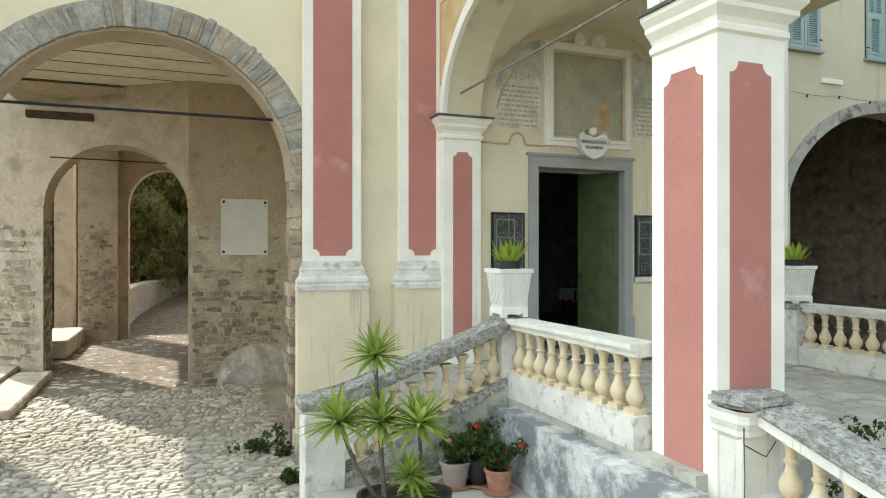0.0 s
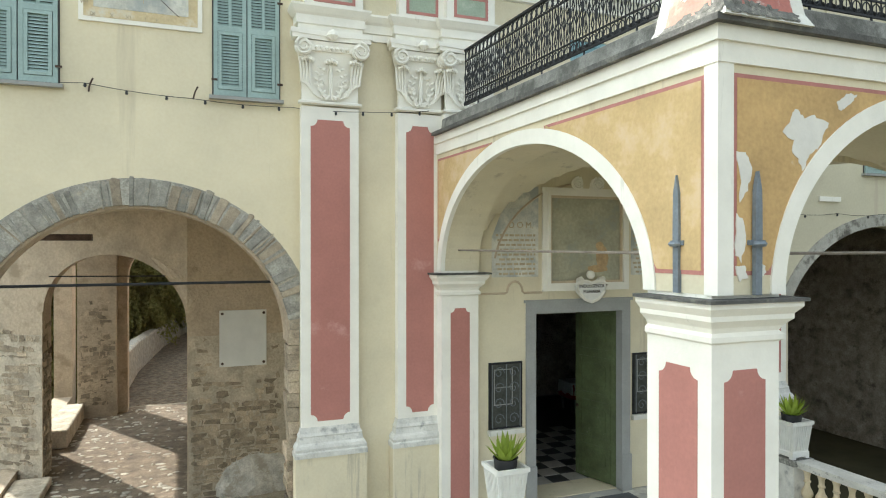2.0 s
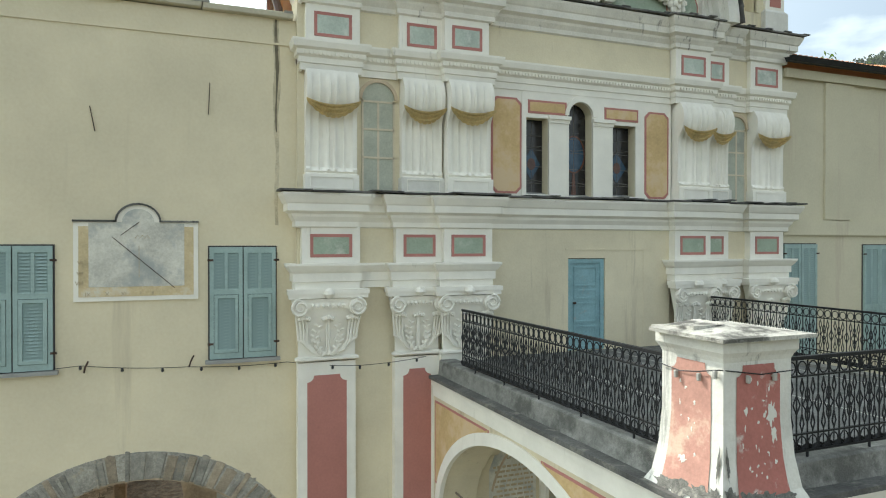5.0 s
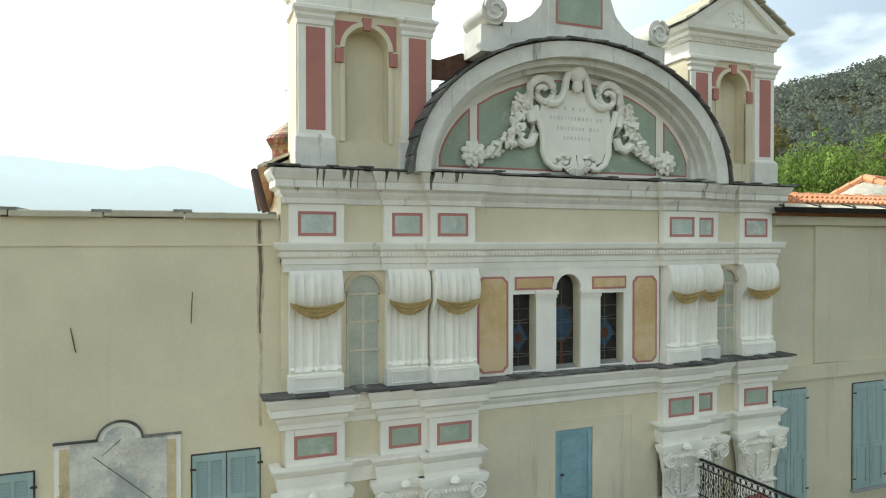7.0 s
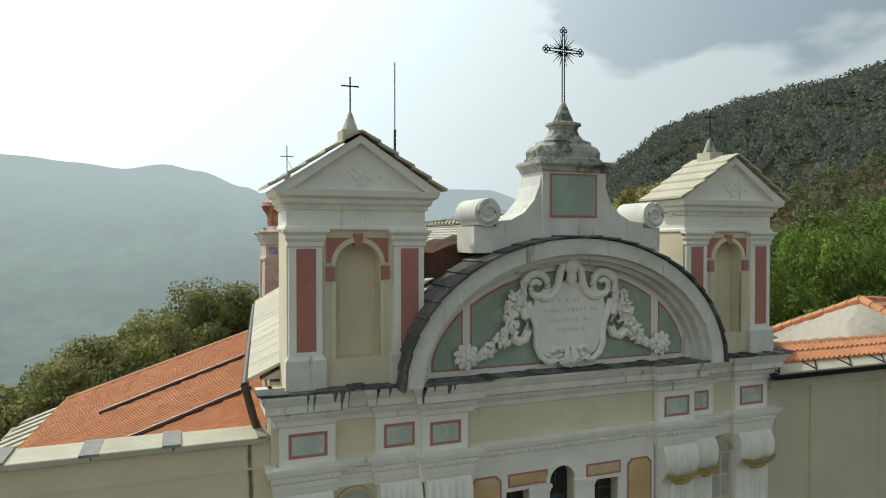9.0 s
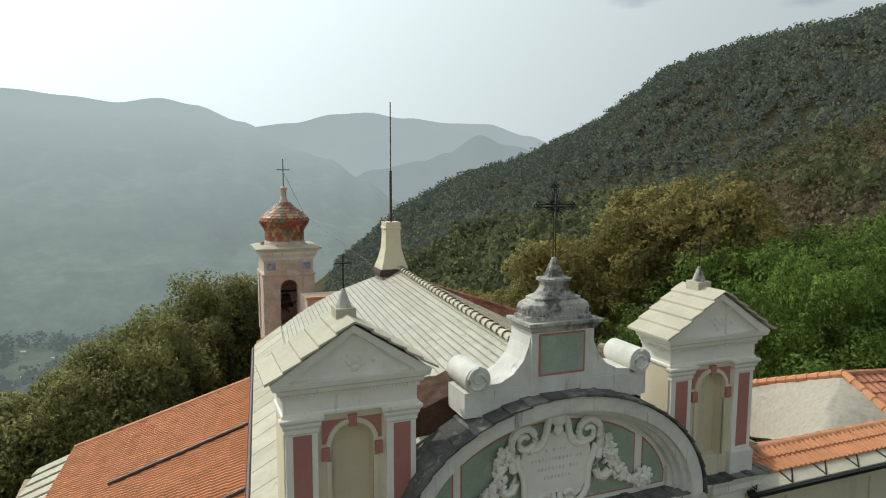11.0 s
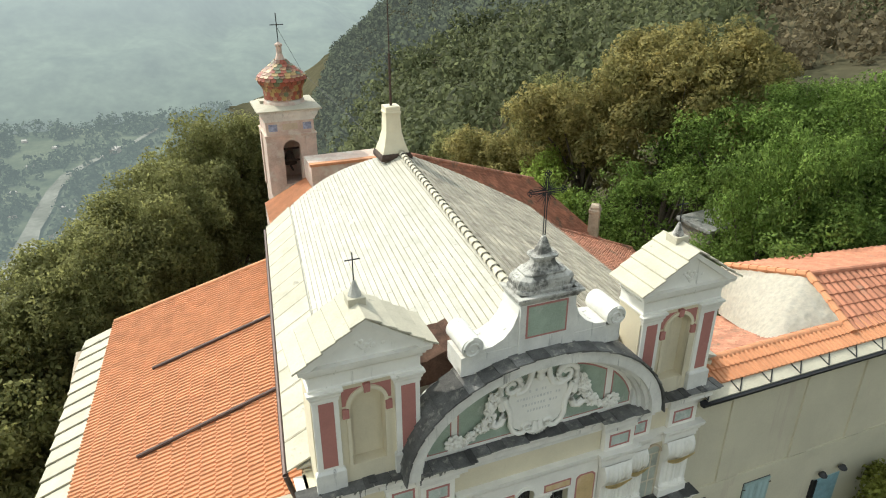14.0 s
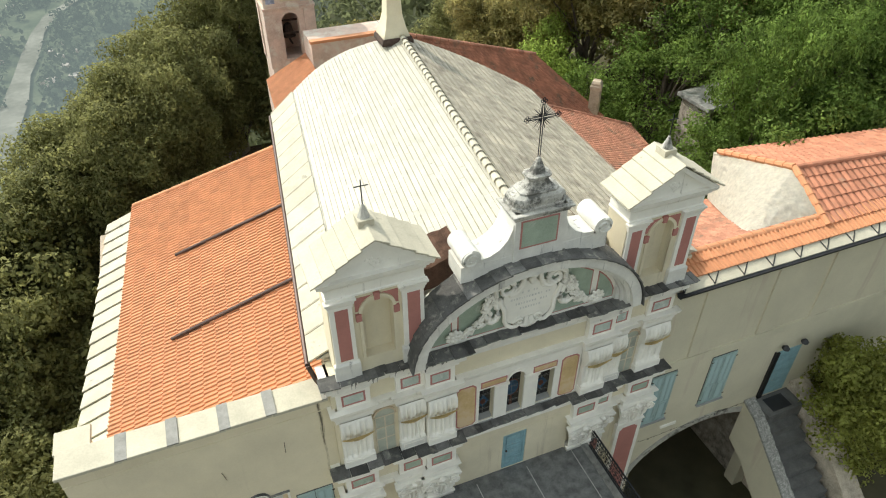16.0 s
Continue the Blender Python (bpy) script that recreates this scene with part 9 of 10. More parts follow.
# kerb slab and low wall beyond the passage
solid("kerb", box(-3.5, -2.75, 13.2, 17.2, -0.02, 0.16, 0.03), STONE, "worn stone kerb by the pier", "kerb", kind="structure")
bm = bmesh.new()
sweep(bm, [(3.0, 43.5), (1.2, 41.6), (0.15, 39.6), (-0.9, 35.5), (-1.7, 30), (-2.0, 24.6)], [(0, -1.5), (0.45, -1.5), (0.45, 1.40), (0.40, 1.45), (0.05, 1.45), (0, 1.40)])
solid("parapet_wall", bm, ARCH_STONE, "low curved stone parapet along the path", "wall")
bm = bmesh.new()
v = [bm.verts.new(c) for c in ((-2.4, 24.3, 0.0), (2.6, 24.3, 0.0), (3.2, 31, 0.25), (5.5, 39, 0.55), (6.0, 44, 0.8), (2.8, 44, 0.8), (-0.4, 39.6, 0.55), (-2.0, 31, 0.25))]
bm.faces.new(v)
bmesh.ops.solidify(bm, geom=bm.faces[:], thickness=-0.3)
for v in bm.verts:
    v.co.z -= 0.02
solid("path", bm, material("leaf_strewn_path", (0.25, 0.205, 0.15), 0.95, vary=0.35, scale=5, fine=30, bump=0.8, stain=(0.15, 0.10, 0.06), stain_amount=0.5, stain_scale=6), "leaf-strewn earth path beyond the passage", "path", kind="structure")

# rubble stones showing in the cross wall
SMEAR = material("mortar_smeared_rock", (0.52, 0.49, 0.43), 0.95, vary=0.25, scale=4, fine=30, bump=0.8, stain=(0.34, 0.30, 0.24), stain_amount=0.5, stain_scale=3)
rg = random.Random(51)


def skew_wall(bm):
    """Carry a piece onto the askew part of the cross wall."""
    for v in bm.verts:
        s = 1 + 0.15 * max(0, 0.1 - v.co.x) / 2.66
        v.co.x, v.co.y = v.co.x * s, v.co.y * s


def rubble(parent, x0, x1, z0, z1, y, face, count, seed, avoid=None, askew=False):
    r = random.Random(seed)
    made = 0
    z = z0
    while z < z1:
        h = r.uniform(0.05, 0.15)
        x = x0 + r.uniform(0, 0.1)
        while x < x1:
            w = r.choice((0.08, 0.11, 0.15, 0.20, 0.26, 0.36))
            if r.random() < (0.90 if z < z0 + 1.9 else 0.62) and x + w < x1 and (not avoid or not (avoid[0] < x + w and x < avoid[1] and avoid[2] < z + h and z < avoid[3])):
                bm = bmesh.new()
                j = lambda: r.uniform(-0.030, 0.030)
                pts = [(x + 0.012 + j(), z + 0.01 + j()), (x + w * 0.5, z + 0.004 + j()), (x + w - 0.012 + j(), z + 0.012 + j()), (x + w - 0.008 + j(), z + h - 0.012 + j()), (x + w * 0.45, z + h - 0.004 + j()), (x + 0.01 + j(), z + h - 0.014 + j())]
                if face == "y":
                    prism(bm, pts, "y", y - r.uniform(0.008, 0.038), y + 0.03)
                else:
                    prism(bm, pts, "x", y - 0.03, y + r.uniform(0.008, 0.035))
                if askew:
                    skew_wall(bm)
                part("stone", bm, RUBBLE, parent)
                made += 1
            x += w
        z += h
    return made


rubble(cross, 0.14, 2.05, 0.05, 3.45, CW, "y", 200, 61, (0.66, 1.80, 2.55, 3.95))
rubble(cross, 0.13, 0.34, 4.15, 5.05, CW, "y", 20, 65)
rubble(cross, CW + 0.04, CW + 0.92, 0.05, 3.6, -2.565, "x", 60, 66, None, True)
rubble(cross, -3.72, -2.58, 0.05, 3.35, CW, "y", 200, 62, None, True)
rubble(cross, -3.03, -1.97, 0.4, 3.6, 23.30, "y", 100, 63)
part("rubble_face", box(0.12, 2.2, CW - 0.004, CW + 0.01, 0, 3.45), STONE, cross, "bare rubble where the plaster is gone")
bm = box(-3.74, -2.57, CW - 0.004, CW + 0.01, 0, 3.35)
skew_wall(bm)
part("rubble_face", bm, STONE, cross)
bm = bmesh.new()
bmesh.ops.create_icosphere(bm, subdivisions=3, radius=1, matrix=pose(1.62, CW, 0.0, 0, 12, 0) @ Matrix.Diagonal((0.98, 0.16, 0.86, 1)))
for q in bm.verts:
    q.co += q.co.normalized() * 0.0 + Vector((1, 1, 1)) * 0.14 * noise.noise(q.co * 3)
part("boulder", bm, SMEAR, cross, "pale mortar-smeared rock at the foot of the wall")

# ---- portico floor, plinth wall, stairs ----
pfloor = solid("portico_floor", box(3.90, 9.02, 4.14, 9.77, 0, FLOOR - 0.012), CONCRETE, "crazy-paved portico floor", "floor", kind="structure")
r2 = random.Random(71)
cells = []
for i in range(15):
    for j in range(17):
        cells.append((4.1 + 0.34 * i + r2.uniform(-0.09, 0.09), 4.3 + 0.34 * j + r2.uniform(-0.09, 0.09)))
PAVE_ST = material("pale_crazy_paving", (0.48, 0.46, 0.40), 0.8, vary=0.12, scale=5, bump=0.1, random_value=0.14)
for x, y in cells:
    if x > 8.9 or y > 9.5:
        continue
    bm = bmesh.new()
    n = r2.choice((5, 6, 7))
    prism(bm, [(x + 0.165 * r2.uniform(0.85, 1.1) * math.cos(2 * math.pi * (k + r2.uniform(-0.2, 0.2)) / n), y + 0.165 * r2.uniform(0.85, 1.1) * math.sin(2 * math.pi * (k + r2.uniform(-0.2, 0.2)) / n)) for k in range(n)], "z", FLOOR - 0.03, FLOOR + r2.uniform(-0.004, 0.002))
    part("paving_stone", bm, PAVE_ST, pfloor)
solid("portico_plinth", slab([(3.74, 4.14), (3.89, 4.14), (3.89, 9.44), (3.62, 9.44), (3.62, 7.4)], "z", 0, FLOOR), GREY_PLASTER, "stained plaster plinth of the portico", "wall", kind="structure")
ledge = box(3.42, 3.74, 4.0, 7.28, 0, 1.03)
bmesh.ops.subdivide_edges(ledge, edges=ledge.edges[:], cuts=5, use_grid_fill=True)
for q in ledge.verts:
    q.co += Vector((0.018, 0, 0.02)) * noise.noise(q.co * 3.1)
solid("ledge", ledge, GREY_STAIN, "grey plaster ledge with dark peeling stains", "wall", kind="structure")
solid("planting_floor", box(1.30, 3.42, 3.0, 7.15, 0, 0.30, 0.01), CONCRETE, "pale concrete floor of the pot corner", "floor", kind="structure")

steps = thing("side_stairs", "worn stone side stairs with a lichened balustrade", "stairs", (2.6, 8.2, 0))
for i in range(6):
    part("step", box(1.70 + 0.33 * i, 3.62, 7.44, 9.58, 0.186 * i - (0.0 if i else 0.0), 0.186 * (i + 1)), CONCRETE, steps)
part("stringer", slab([(1.64, 0.0), (3.60, 0.0), (3.60, 1.25), (1.64, 0.34)], "y", 7.16, 7.44), GREY_PLASTER, steps, "sloping plaster stringer wall")


def slope_bar(x0, z0, x1, z1, w, h, y0, y1):
    return slab([(x0, z0), (x1, z1), (x1, z1 + h), (x0, z0 + h)], "y", y0, y1)


part("foot_rail", slope_bar(1.62, 0.34, 3.60, 1.26, 0, 0.10, 7.13, 7.47), LICHEN, steps)
BAL_PROF = [(0.075, 0.0), (0.075, 0.05), (0.05, 0.055), (0.045, 0.075), (0.060, 0.095), (0.080, 0.13), (0.086, 0.165), (0.078, 0.205), (0.055, 0.245), (0.040, 0.29), (0.037, 0.33), (0.052, 0.345), (0.054, 0.36), (0.040, 0.375), (0.040, 0.44), (0.050, 0.475), (0.054, 0.49), (0.062, 0.52), (0.066, 0.525), (0.066, 0.56)]


def baluster_mesh(h, square=True):
    bm = bmesh.new()
    k = h / 0.56
    lathe(bm, [(r, z * k) for r, z in BAL_PROF[2:-1]], 12)
    bx(bm, -0.075, 0.075, -0.075, 0.075, 0, 0.055 * k)
    bx(bm, -0.066, 0.066, -0.066, 0.066, 0.525 * k, 0.56 * k)
    return finish(bm, "baluster", BALUSTER, smooth=True)


BAL = baluster_mesh(0.54)


def baluster(parent, x, y, z, turn=0):
    ob = new("baluster", BAL)
    ob.parent = parent
    if parent.type == "EMPTY":
        ob.matrix_parent_inverse = Matrix.Translation(-parent.location)
    ob.matrix_basis = pose(x, y, z, 0, 0, turn)


def stair_z(x):
    return 0.44 + (x - 1.62) * 0.92 / 1.98


for i in range(9):
    x = 1.86 + 0.205 * i
    baluster(steps, x, 7.30, stair_z(x) - 0.02)
rail = slab([(1.30, 1.20), (1.66, 1.20), (3.62, 1.90), (3.62, 2.06), (1.66, 1.34), (1.30, 1.30)], "y", 7.10, 7.50)
bmesh.ops.bevel(rail, geom=rail.edges[:], offset=0.025, segments=2, affect="EDGES")
part("handrail", rail, LICHEN, steps, "broad handrail blackened with lichen")
part("foot_post", box(1.20, 1.64, 7.12, 7.48, 0, 1.19, 0.01), GREY_BASE, steps, "pale grey plastered newel")
part("foot_post_cap", box(1.15, 1.69, 7.07, 7.53, 1.17, 1.27, 0.02), LICHEN, steps)

RAIL_STONE = material("weathered_rail_plaster", (0.68, 0.66, 0.60), 0.9, vary=0.12, scale=3, fine=40, bump=0.25, stain=(0.34, 0.33, 0.30), stain_amount=0.36, stain_scale=9)
bal = thing("balustrade", "white-topped balustrade of turned balusters by the pillar", "balustrade", (3.8, 6, 1.1), "portico balustrades")
part("newel", box(3.56, 3.92, 7.18, 7.54, 1.0, 1.97, 0.01), GREY_BASE, bal)
part("newel_cap", moulding([(3.60, 7.52), (3.60, 7.20), (3.88, 7.20), (3.88, 7.52), (3.601, 7.52)], [(-0.2, 1.95), (0.03, 1.95), (0.06, 2.0), (0.06, 2.06), (-0.2, 2.09)]), LICHEN, bal)


def bal_run(parent, x_at, y0, y1, z, n, kerb=True):
    bm = bmesh.new()
    prism(bm, [(x_at(y0) - 0.13, y0), (x_at(y0) + 0.13, y0), (x_at(y1) + 0.13, y1), (x_at(y1) - 0.13, y1)], "z", z, z + 0.29)
    part("base_rail", bm, RAIL_STONE, parent, "weathered plaster base rail")
    for i in range(n):
        y = y0 + (y1 - y0) * (i + 0.6) / n
        baluster(parent, x_at(y), y, z + 0.29)
    bm = bmesh.new()
    for a, b, d in ((0.11, 0.82, 0.875), (0.145, 0.875, 0.895), (0.165, 0.895, 0.94)):
        prism(bm, [(x_at(y0) - a, y0), (x_at(y0) + a, y0), (x_at(y1) + a, y1), (x_at(y1) - a, y1)], "z", z + b, z + d)
    part("top_rail", bm, RAIL_STONE if not kerb else WHITE_DIRTY, parent, "white moulded top rail")


bal_run(bal, lambda y: 3.75 + (7.2 - y) * 0.03, 4.85, 7.18, 1.12, 10)
bal2 = thing("balustrade", "pale balustrade of turned balusters across the portico", "balustrade", (8.9, 6, 1.1), "portico balustrades")
part("newel", box(8.77, 9.13, 7.55, 7.92, 0.5, 1.97, 0.01), GREY_BASE, bal2)
part("newel_cap", box(8.72, 9.18, 7.50, 7.97, 1.97, 2.06, 0.02), LICHEN, bal2)
bal_run(bal2, lambda y: 8.95, 4.85, 7.55, 1.12, 11, False)

# front stair balustrade, broad and lichened, going down from the pillar
bal3 = thing("balustrade", "broad lichened stair balustrade beside the pillar", "balustrade", (4.3, 3, 0.9), "stair balustrades")
part("newel", box(3.88, 4.26, 3.80, 4.09, 0, 1.50, 0.012), WHITE_DIRTY, bal3, "cracked cream newel post")
bm = bmesh.new()
rows = []
for d, z in ((0.0, 1.46), (0.03, 1.50), (0.03, 1.54), (0.055, 1.60), (0.055, 1.66), (0.085, 1.70)):
    rows.append([bm.verts.new(c) for c in ((3.88 - d, 4.09, z), (3.88 - d, 3.86 - d, z), (3.93 - d, 3.80 - d, z), (4.22 + d, 3.80 - d, z), (4.26 + d, 3.86 - d, z), (4.26 + d, 4.09, z))])
for r, s_ in zip(rows, rows[1:]):
    for k in range(5):
        bm.faces.new((r[k], r[k + 1], s_[k + 1], s_[k]))
part("newel_moulding", bm, WHITE_DIRTY, bal3, "weathered white moulding under the cap")
bm = bmesh.new()
prism(bm, [(3.79, 4.10), (3.79, 3.86), (3.84, 3.74), (3.94, 3.70), (4.24, 3.70), (4.34, 3.76), (4.36, 4.10)], "z", 1.70, 1.80)
bmesh.ops.bevel(bm, geom=bm.edges[:], offset=0.035, segments=3, affect="EDGES")
part("newel_cap", bm, LICHEN, bal3, "lichened cap of the newel")
part("crack", tubes([[(3.882, 3.812, 0.1), (3.886, 3.796, 0.5), (3.882, 3.796, 0.9), (3.889, 3.796, 1.2), (3.88, 3.795, 1.46), (3.86, 3.775, 1.62)], [(3.89, 3.796, 1.44), (4.00, 3.796, 1.38), (4.10, 3.796, 1.33), (4.20, 3.796, 1.44)]], 0.0045, 4), DARK, bal3, "dark crack in the plaster")


def rail_z(y):
    """Underside of the sloping handrail."""
    return 1.395 + 0.277 * (y - 3.05)


part("rail_fascia", slab([(3.80, rail_z(3.80)), (1.2, rail_z(1.2)), (1.2, rail_z(1.2) + 0.075), (3.80, rail_z(3.80) + 0.075)], "x", 3.965, 4.35), WHITE_DIRTY, bal3, "white plaster side of the handrail")
bm = slab([(3.86, rail_z(3.86) + 0.077), (1.2, rail_z(1.2) + 0.077), (1.2, rail_z(1.2) + 0.15), (3.86, rail_z(3.86) + 0.15)], "x", 3.93, 4.40)
bmesh.ops.bevel(bm, geom=bm.edges[:], offset=0.03, segments=2, affect="EDGES")
part("handrail", bm, LICHEN, bal3, "broad handrail grey with lichen")
part("foot_rail", slab([(3.80, rail_z(3.80) - 0.68), (1.2, rail_z(1.2) - 0.68), (1.2, rail_z(1.2) - 0.555), (3.80, rail_z(3.80) - 0.555)], "x", 3.98, 4.33), WHITE_DIRTY, bal3)
for i in range(10):
    y = 3.62 - 0.235 * i
    baluster(bal3, 4.15, y, rail_z(y) - 0.548)
part("stair_flank", slab([(3.80, 0), (3.80, rail_z(3.80) - 0.68), (1.2, rail_z(1.2) - 0.68), (1.2, 0)], "x", 4.00, 4.31), GREY_PLASTER, bal3)
fsteps = thing("front_stairs", "pale stone front stairs up to the portico", "stairs", (6.5, 3.2, 0))
for i in range(6):
    part("step", box(4.42, 8.6, 4.13 - 0.34 * (i + 1), 4.13 - 0.34 * i, 0, 1.11 - 0.186 * (i + 1)), CONCRETE, fsteps)

# ---- church door and what is painted round it ----
doorway = thing("church_door", "tall grey stone doorway with a worn green door leaf", "door", (5.67, 9.7, 1.12))
bm = bmesh.new()
bx(bm, 5.245, 5.415, YD - 0.05, YD + 0.30, FLOOR, 4.25)
bx(bm, 7.105, 7.275, YD - 0.05, YD + 0.30, FLOOR, 4.25)
bx(bm, 5.247, 7.273, YD - 0.052, YD + 0.30, 4.25, 4.43)
bx(bm, 5.21, 7.31, YD - 0.075, YD, 4.43, 4.475)
bx(bm, 5.225, 5.425, YD - 0.075, YD - 0.05, FLOOR, 1.75)
bx(bm, 7.095, 7.295, YD - 0.075, YD - 0.05, FLOOR, 1.75)
part("door_frame", bm, JAMB, doorway, "grey stone surround")
hinge = pose(7.095, YD + 0.12, FLOOR + 0.02, 0, 0, -74)
bm = box(-0.92, 0, 0, 0.05, 0, 3.12)
bm.transform(hinge)
leaf = part("door_leaf", bm, GREEN_DOOR, doorway, "worn green panelled door standing open")
for z0, z1 in ((0.10, 0.62), (0.72, 1.42), (1.52, 2.22), (2.32, 3.0)):
    for sgn, y in ((1, -0.014),):
        bm = bmesh.new()
        frame_bars(bm, -0.82, -0.10, z0, z1, 0.045, "y", -0.016, 0.0)
        prism(bm, clipped(-0.70, -0.22, z0 + 0.12, z1 - 0.12, 0.06), "y", -0.012, 0.0)
        bm.transform(hinge)
        part("door_panel", bm, GREEN_DOOR, leaf)
bm = bmesh.new()
lathe(bm, [(0.02, 0), (0.03, 0.02), (0.02, 0.05)], 8, (-0.86, -0.03, 1.25))
bm.transform(hinge)
part("door_handle", bm, RUST, leaf)
# dark nave interior seen through the door
inner = thing("nave_interior", "dark church interior behind the open door", "interior", (5.7, 14, 1.1), kind="structure")
bm = bmesh.new()
bx(bm, 3.2, 11.0, 10.36, 19.0, 1.0, FLOOR - 0.006)
part("floor", bm, MARBLE_D, inner)
for i in range(14):
    for j in range(10):
        if (i + j) % 2:
            ob_bm = box(4.4 + 0.36 * i, 4.4 + 0.36 * (i + 1), 10.0 + 0.36 * j, 10.0 + 0.36 * (j + 1), FLOOR - 0.02, FLOOR - 0.001)
            part("floor_tile", ob_bm, MARBLE_L, inner)
# added lining boxes: near-black colour stands for the nave's unlit depth
part("dark_lining", box(3.0, 3.2, 10.36, 19.2, 1.0, 9.0), DARK, inner)
part("dark_lining", box(11.0, 11.2, 10.36, 19.2, 1.0, 9.0), DARK, inner)
part("dark_lining", box(3.2, 11.0, 19.0, 19.2, 1.0, 9.0), DARK, inner)
part("dark_lining_top", box(3.0, 11.2, 10.36, 19.2, 9.0, 9.2), DARK, inner)
table = thing("altar_table", "small table with a white cloth over a red cover", "table", (9.58, 14.82, FLOOR))
part("tabletop", box(9.22, 9.94, 14.52, 15.12, FLOOR + 0.70, FLOOR + 0.74), DARK, table)
for x in (9.25, 9.86):
    for y in (14.55, 15.04):
        part("leg", box(x, x + 0.05, y, y + 0.05, FLOOR, FLOOR + 0.70), DARK, table)
bm = bmesh.new()
rim = []
for i in range(40):
    a = i / 40 * 4
    s, t = int(a), a - int(a)
    px, py = [(9.20 + 0.76 * t, 14.50), (9.96, 14.50 + 0.64 * t), (9.96 - 0.76 * t, 15.14), (9.20, 15.14 - 0.64 * t)][s]
    rim.append((px, py))
rows = [[bm.verts.new((9.58 + (x - 9.58) * k, 14.82 + (y - 14.82) * k + (0.02 * math.sin(i * 1.9) if z < 0.7 else 0), FLOOR + z - (0.03 * math.sin(i * 1.3) if z < 0.5 else 0))) for i, (x, y) in enumerate(rim)] for k, z in ((1.0, 0.75), (1.03, 0.62), (1.05, 0.46))]
for r_, s_ in zip(rows, rows[1:]):
    for i in range(40):
        bm.faces.new((r_[i], r_[(i + 1) % 40], s_[(i + 1) % 40], s_[i]))
bm.faces.new(rows[0])
solid("tablecloth", bm, CLOTH_WHITE, "white tablecloth hanging over the altar table", "tablecloth")
bm = bmesh.new()
rows = [[bm.verts.new((9.58 + (x - 9.58) * k, 14.82 + (y - 14.82) * k, FLOOR + z)) for x, y in rim] for k, z in ((0.99, 0.745), (1.0, 0.45), (1.0, 0.34))]
for r_, s_ in zip(rows, rows[1:]):
    for i in range(40):
        bm.faces.new((r_[i], r_[(i + 1) % 40], s_[(i + 1) % 40], s_[i]))
solid("table_cover", bm, CLOTH_RED, "red cloth under the white tablecloth", "tablecloth")

# barred windows beside the door
WIN_DARK = material("dusty_dark_window", (0.055, 0.058, 0.048), 0.5, vary=0.3, scale=5, bump=0.0)
GRILLE = material("grey_iron_grille", (0.16, 0.175, 0.185), 0.6, metal=0.3, vary=0.15, scale=6, bump=0.1)
for x0, x1 in ((4.605, 5.14), (7.38, 7.92)):
    w = thing("barred_window", "small dark window with curled iron bars", "window", ((x0 + x1) / 2, YD, 2.3), "windows beside the door")
    part("opening", box(x0, x1, YD - 0.014, YD + 0.01, 2.45, 3.46), WIN_DARK, w)
    bm = bmesh.new()
    frame_bars(bm, x0 + 0.06, x1 - 0.14, 2.80, 3.38, 0.014, "y", YD - 0.022, YD - 0.012)
    bx(bm, x0 + 0.06, x1 - 0.14, YD - 0.022, YD - 0.012, 3.08, 3.09)
    part("casement", bm, JAMB, w, "pale casement behind the bars")
    bm = bmesh.new()
    frame_bars(bm, x0 - 0.03, x1 + 0.03, 2.42, 3.49, 0.03, "y", YD - 0.03, YD)
    part("window_frame", bm, IRON, w)
    bm = bmesh.new()
    for i in range(4):
        zc = 2.58 + 0.25 * i
        for s in (-1, 1):
            c = (x0 + x1) / 2 + s * 0.13
            tube(bm, [(c + (0.095 - 0.007 * a) * math.cos(a * 0.7), YD - 0.05, zc + (0.095 - 0.007 * a) * math.sin(a * 0.7) * 1.1) for a in range(12)], 0.008, 4)
    for x in (x0 + 0.02, (x0 + x1) / 2, x1 - 0.02):
        tube(bm, [(x, YD - 0.05, 2.45), (x, YD - 0.05, 3.46)], 0.009, 4)
    part("grille", bm, GRILLE, w, "curled iron grille")
    part("sill", box(x0 - 0.05, x1 + 0.05, YD - 0.08, YD, 2.33, 2.41), WHITE_DIRTY, w)

# lunette with fresco, inscriptions, frame and shield
lun = thing("wall_painting", "faded framed fresco above the church door", "painting", (6.57, 9.76, 5.5))
part("fresco", box(5.70, 7.09, YD - 0.012, YD + 0.002, 4.77, 6.18), FRESCO, lun, "faded grey-green fresco")
bm = bmesh.new()
for c, rx, rz in (((6.72, 5.17), 0.12, 0.20), ((6.62, 4.98), 0.20, 0.07), ((6.67, 5.36), 0.07, 0.08)):
    bm = bmesh.new()
    prism(bm, [(px + 0.03 * noise.noise((px * 9, pz * 9, 1)), pz + 0.03 * noise.noise((px * 9, pz * 9, 4))) for px, pz in arc(c[0], c[1], rx, rz, 0, 345, 18)], "y", YD - 0.014 - rx * 0.02, YD - 0.01)
    part("painted_shape", bm, FRESCO_WARM, lun, "blurred ochre painted shape")
bm = bmesh.new()
frame_bars(bm, 5.545, 7.245, 4.615, 6.335, 0.085, "y", YD - 0.05, YD)
frame_bars(bm, 5.625, 7.165, 4.695, 6.255, 0.05, "y", YD - 0.085, YD)
part("frame", bm, WHITE, lun, "moulded white stucco frame")
bm = bmesh.new()
frame_bars(bm, 5.675, 7.115, 4.745, 6.205, 0.04, "y", YD - 0.045, YD)
part("gilt_fillet", bm, FRAME_PALE, lun)
bm = bmesh.new()
r3 = random.Random(3)
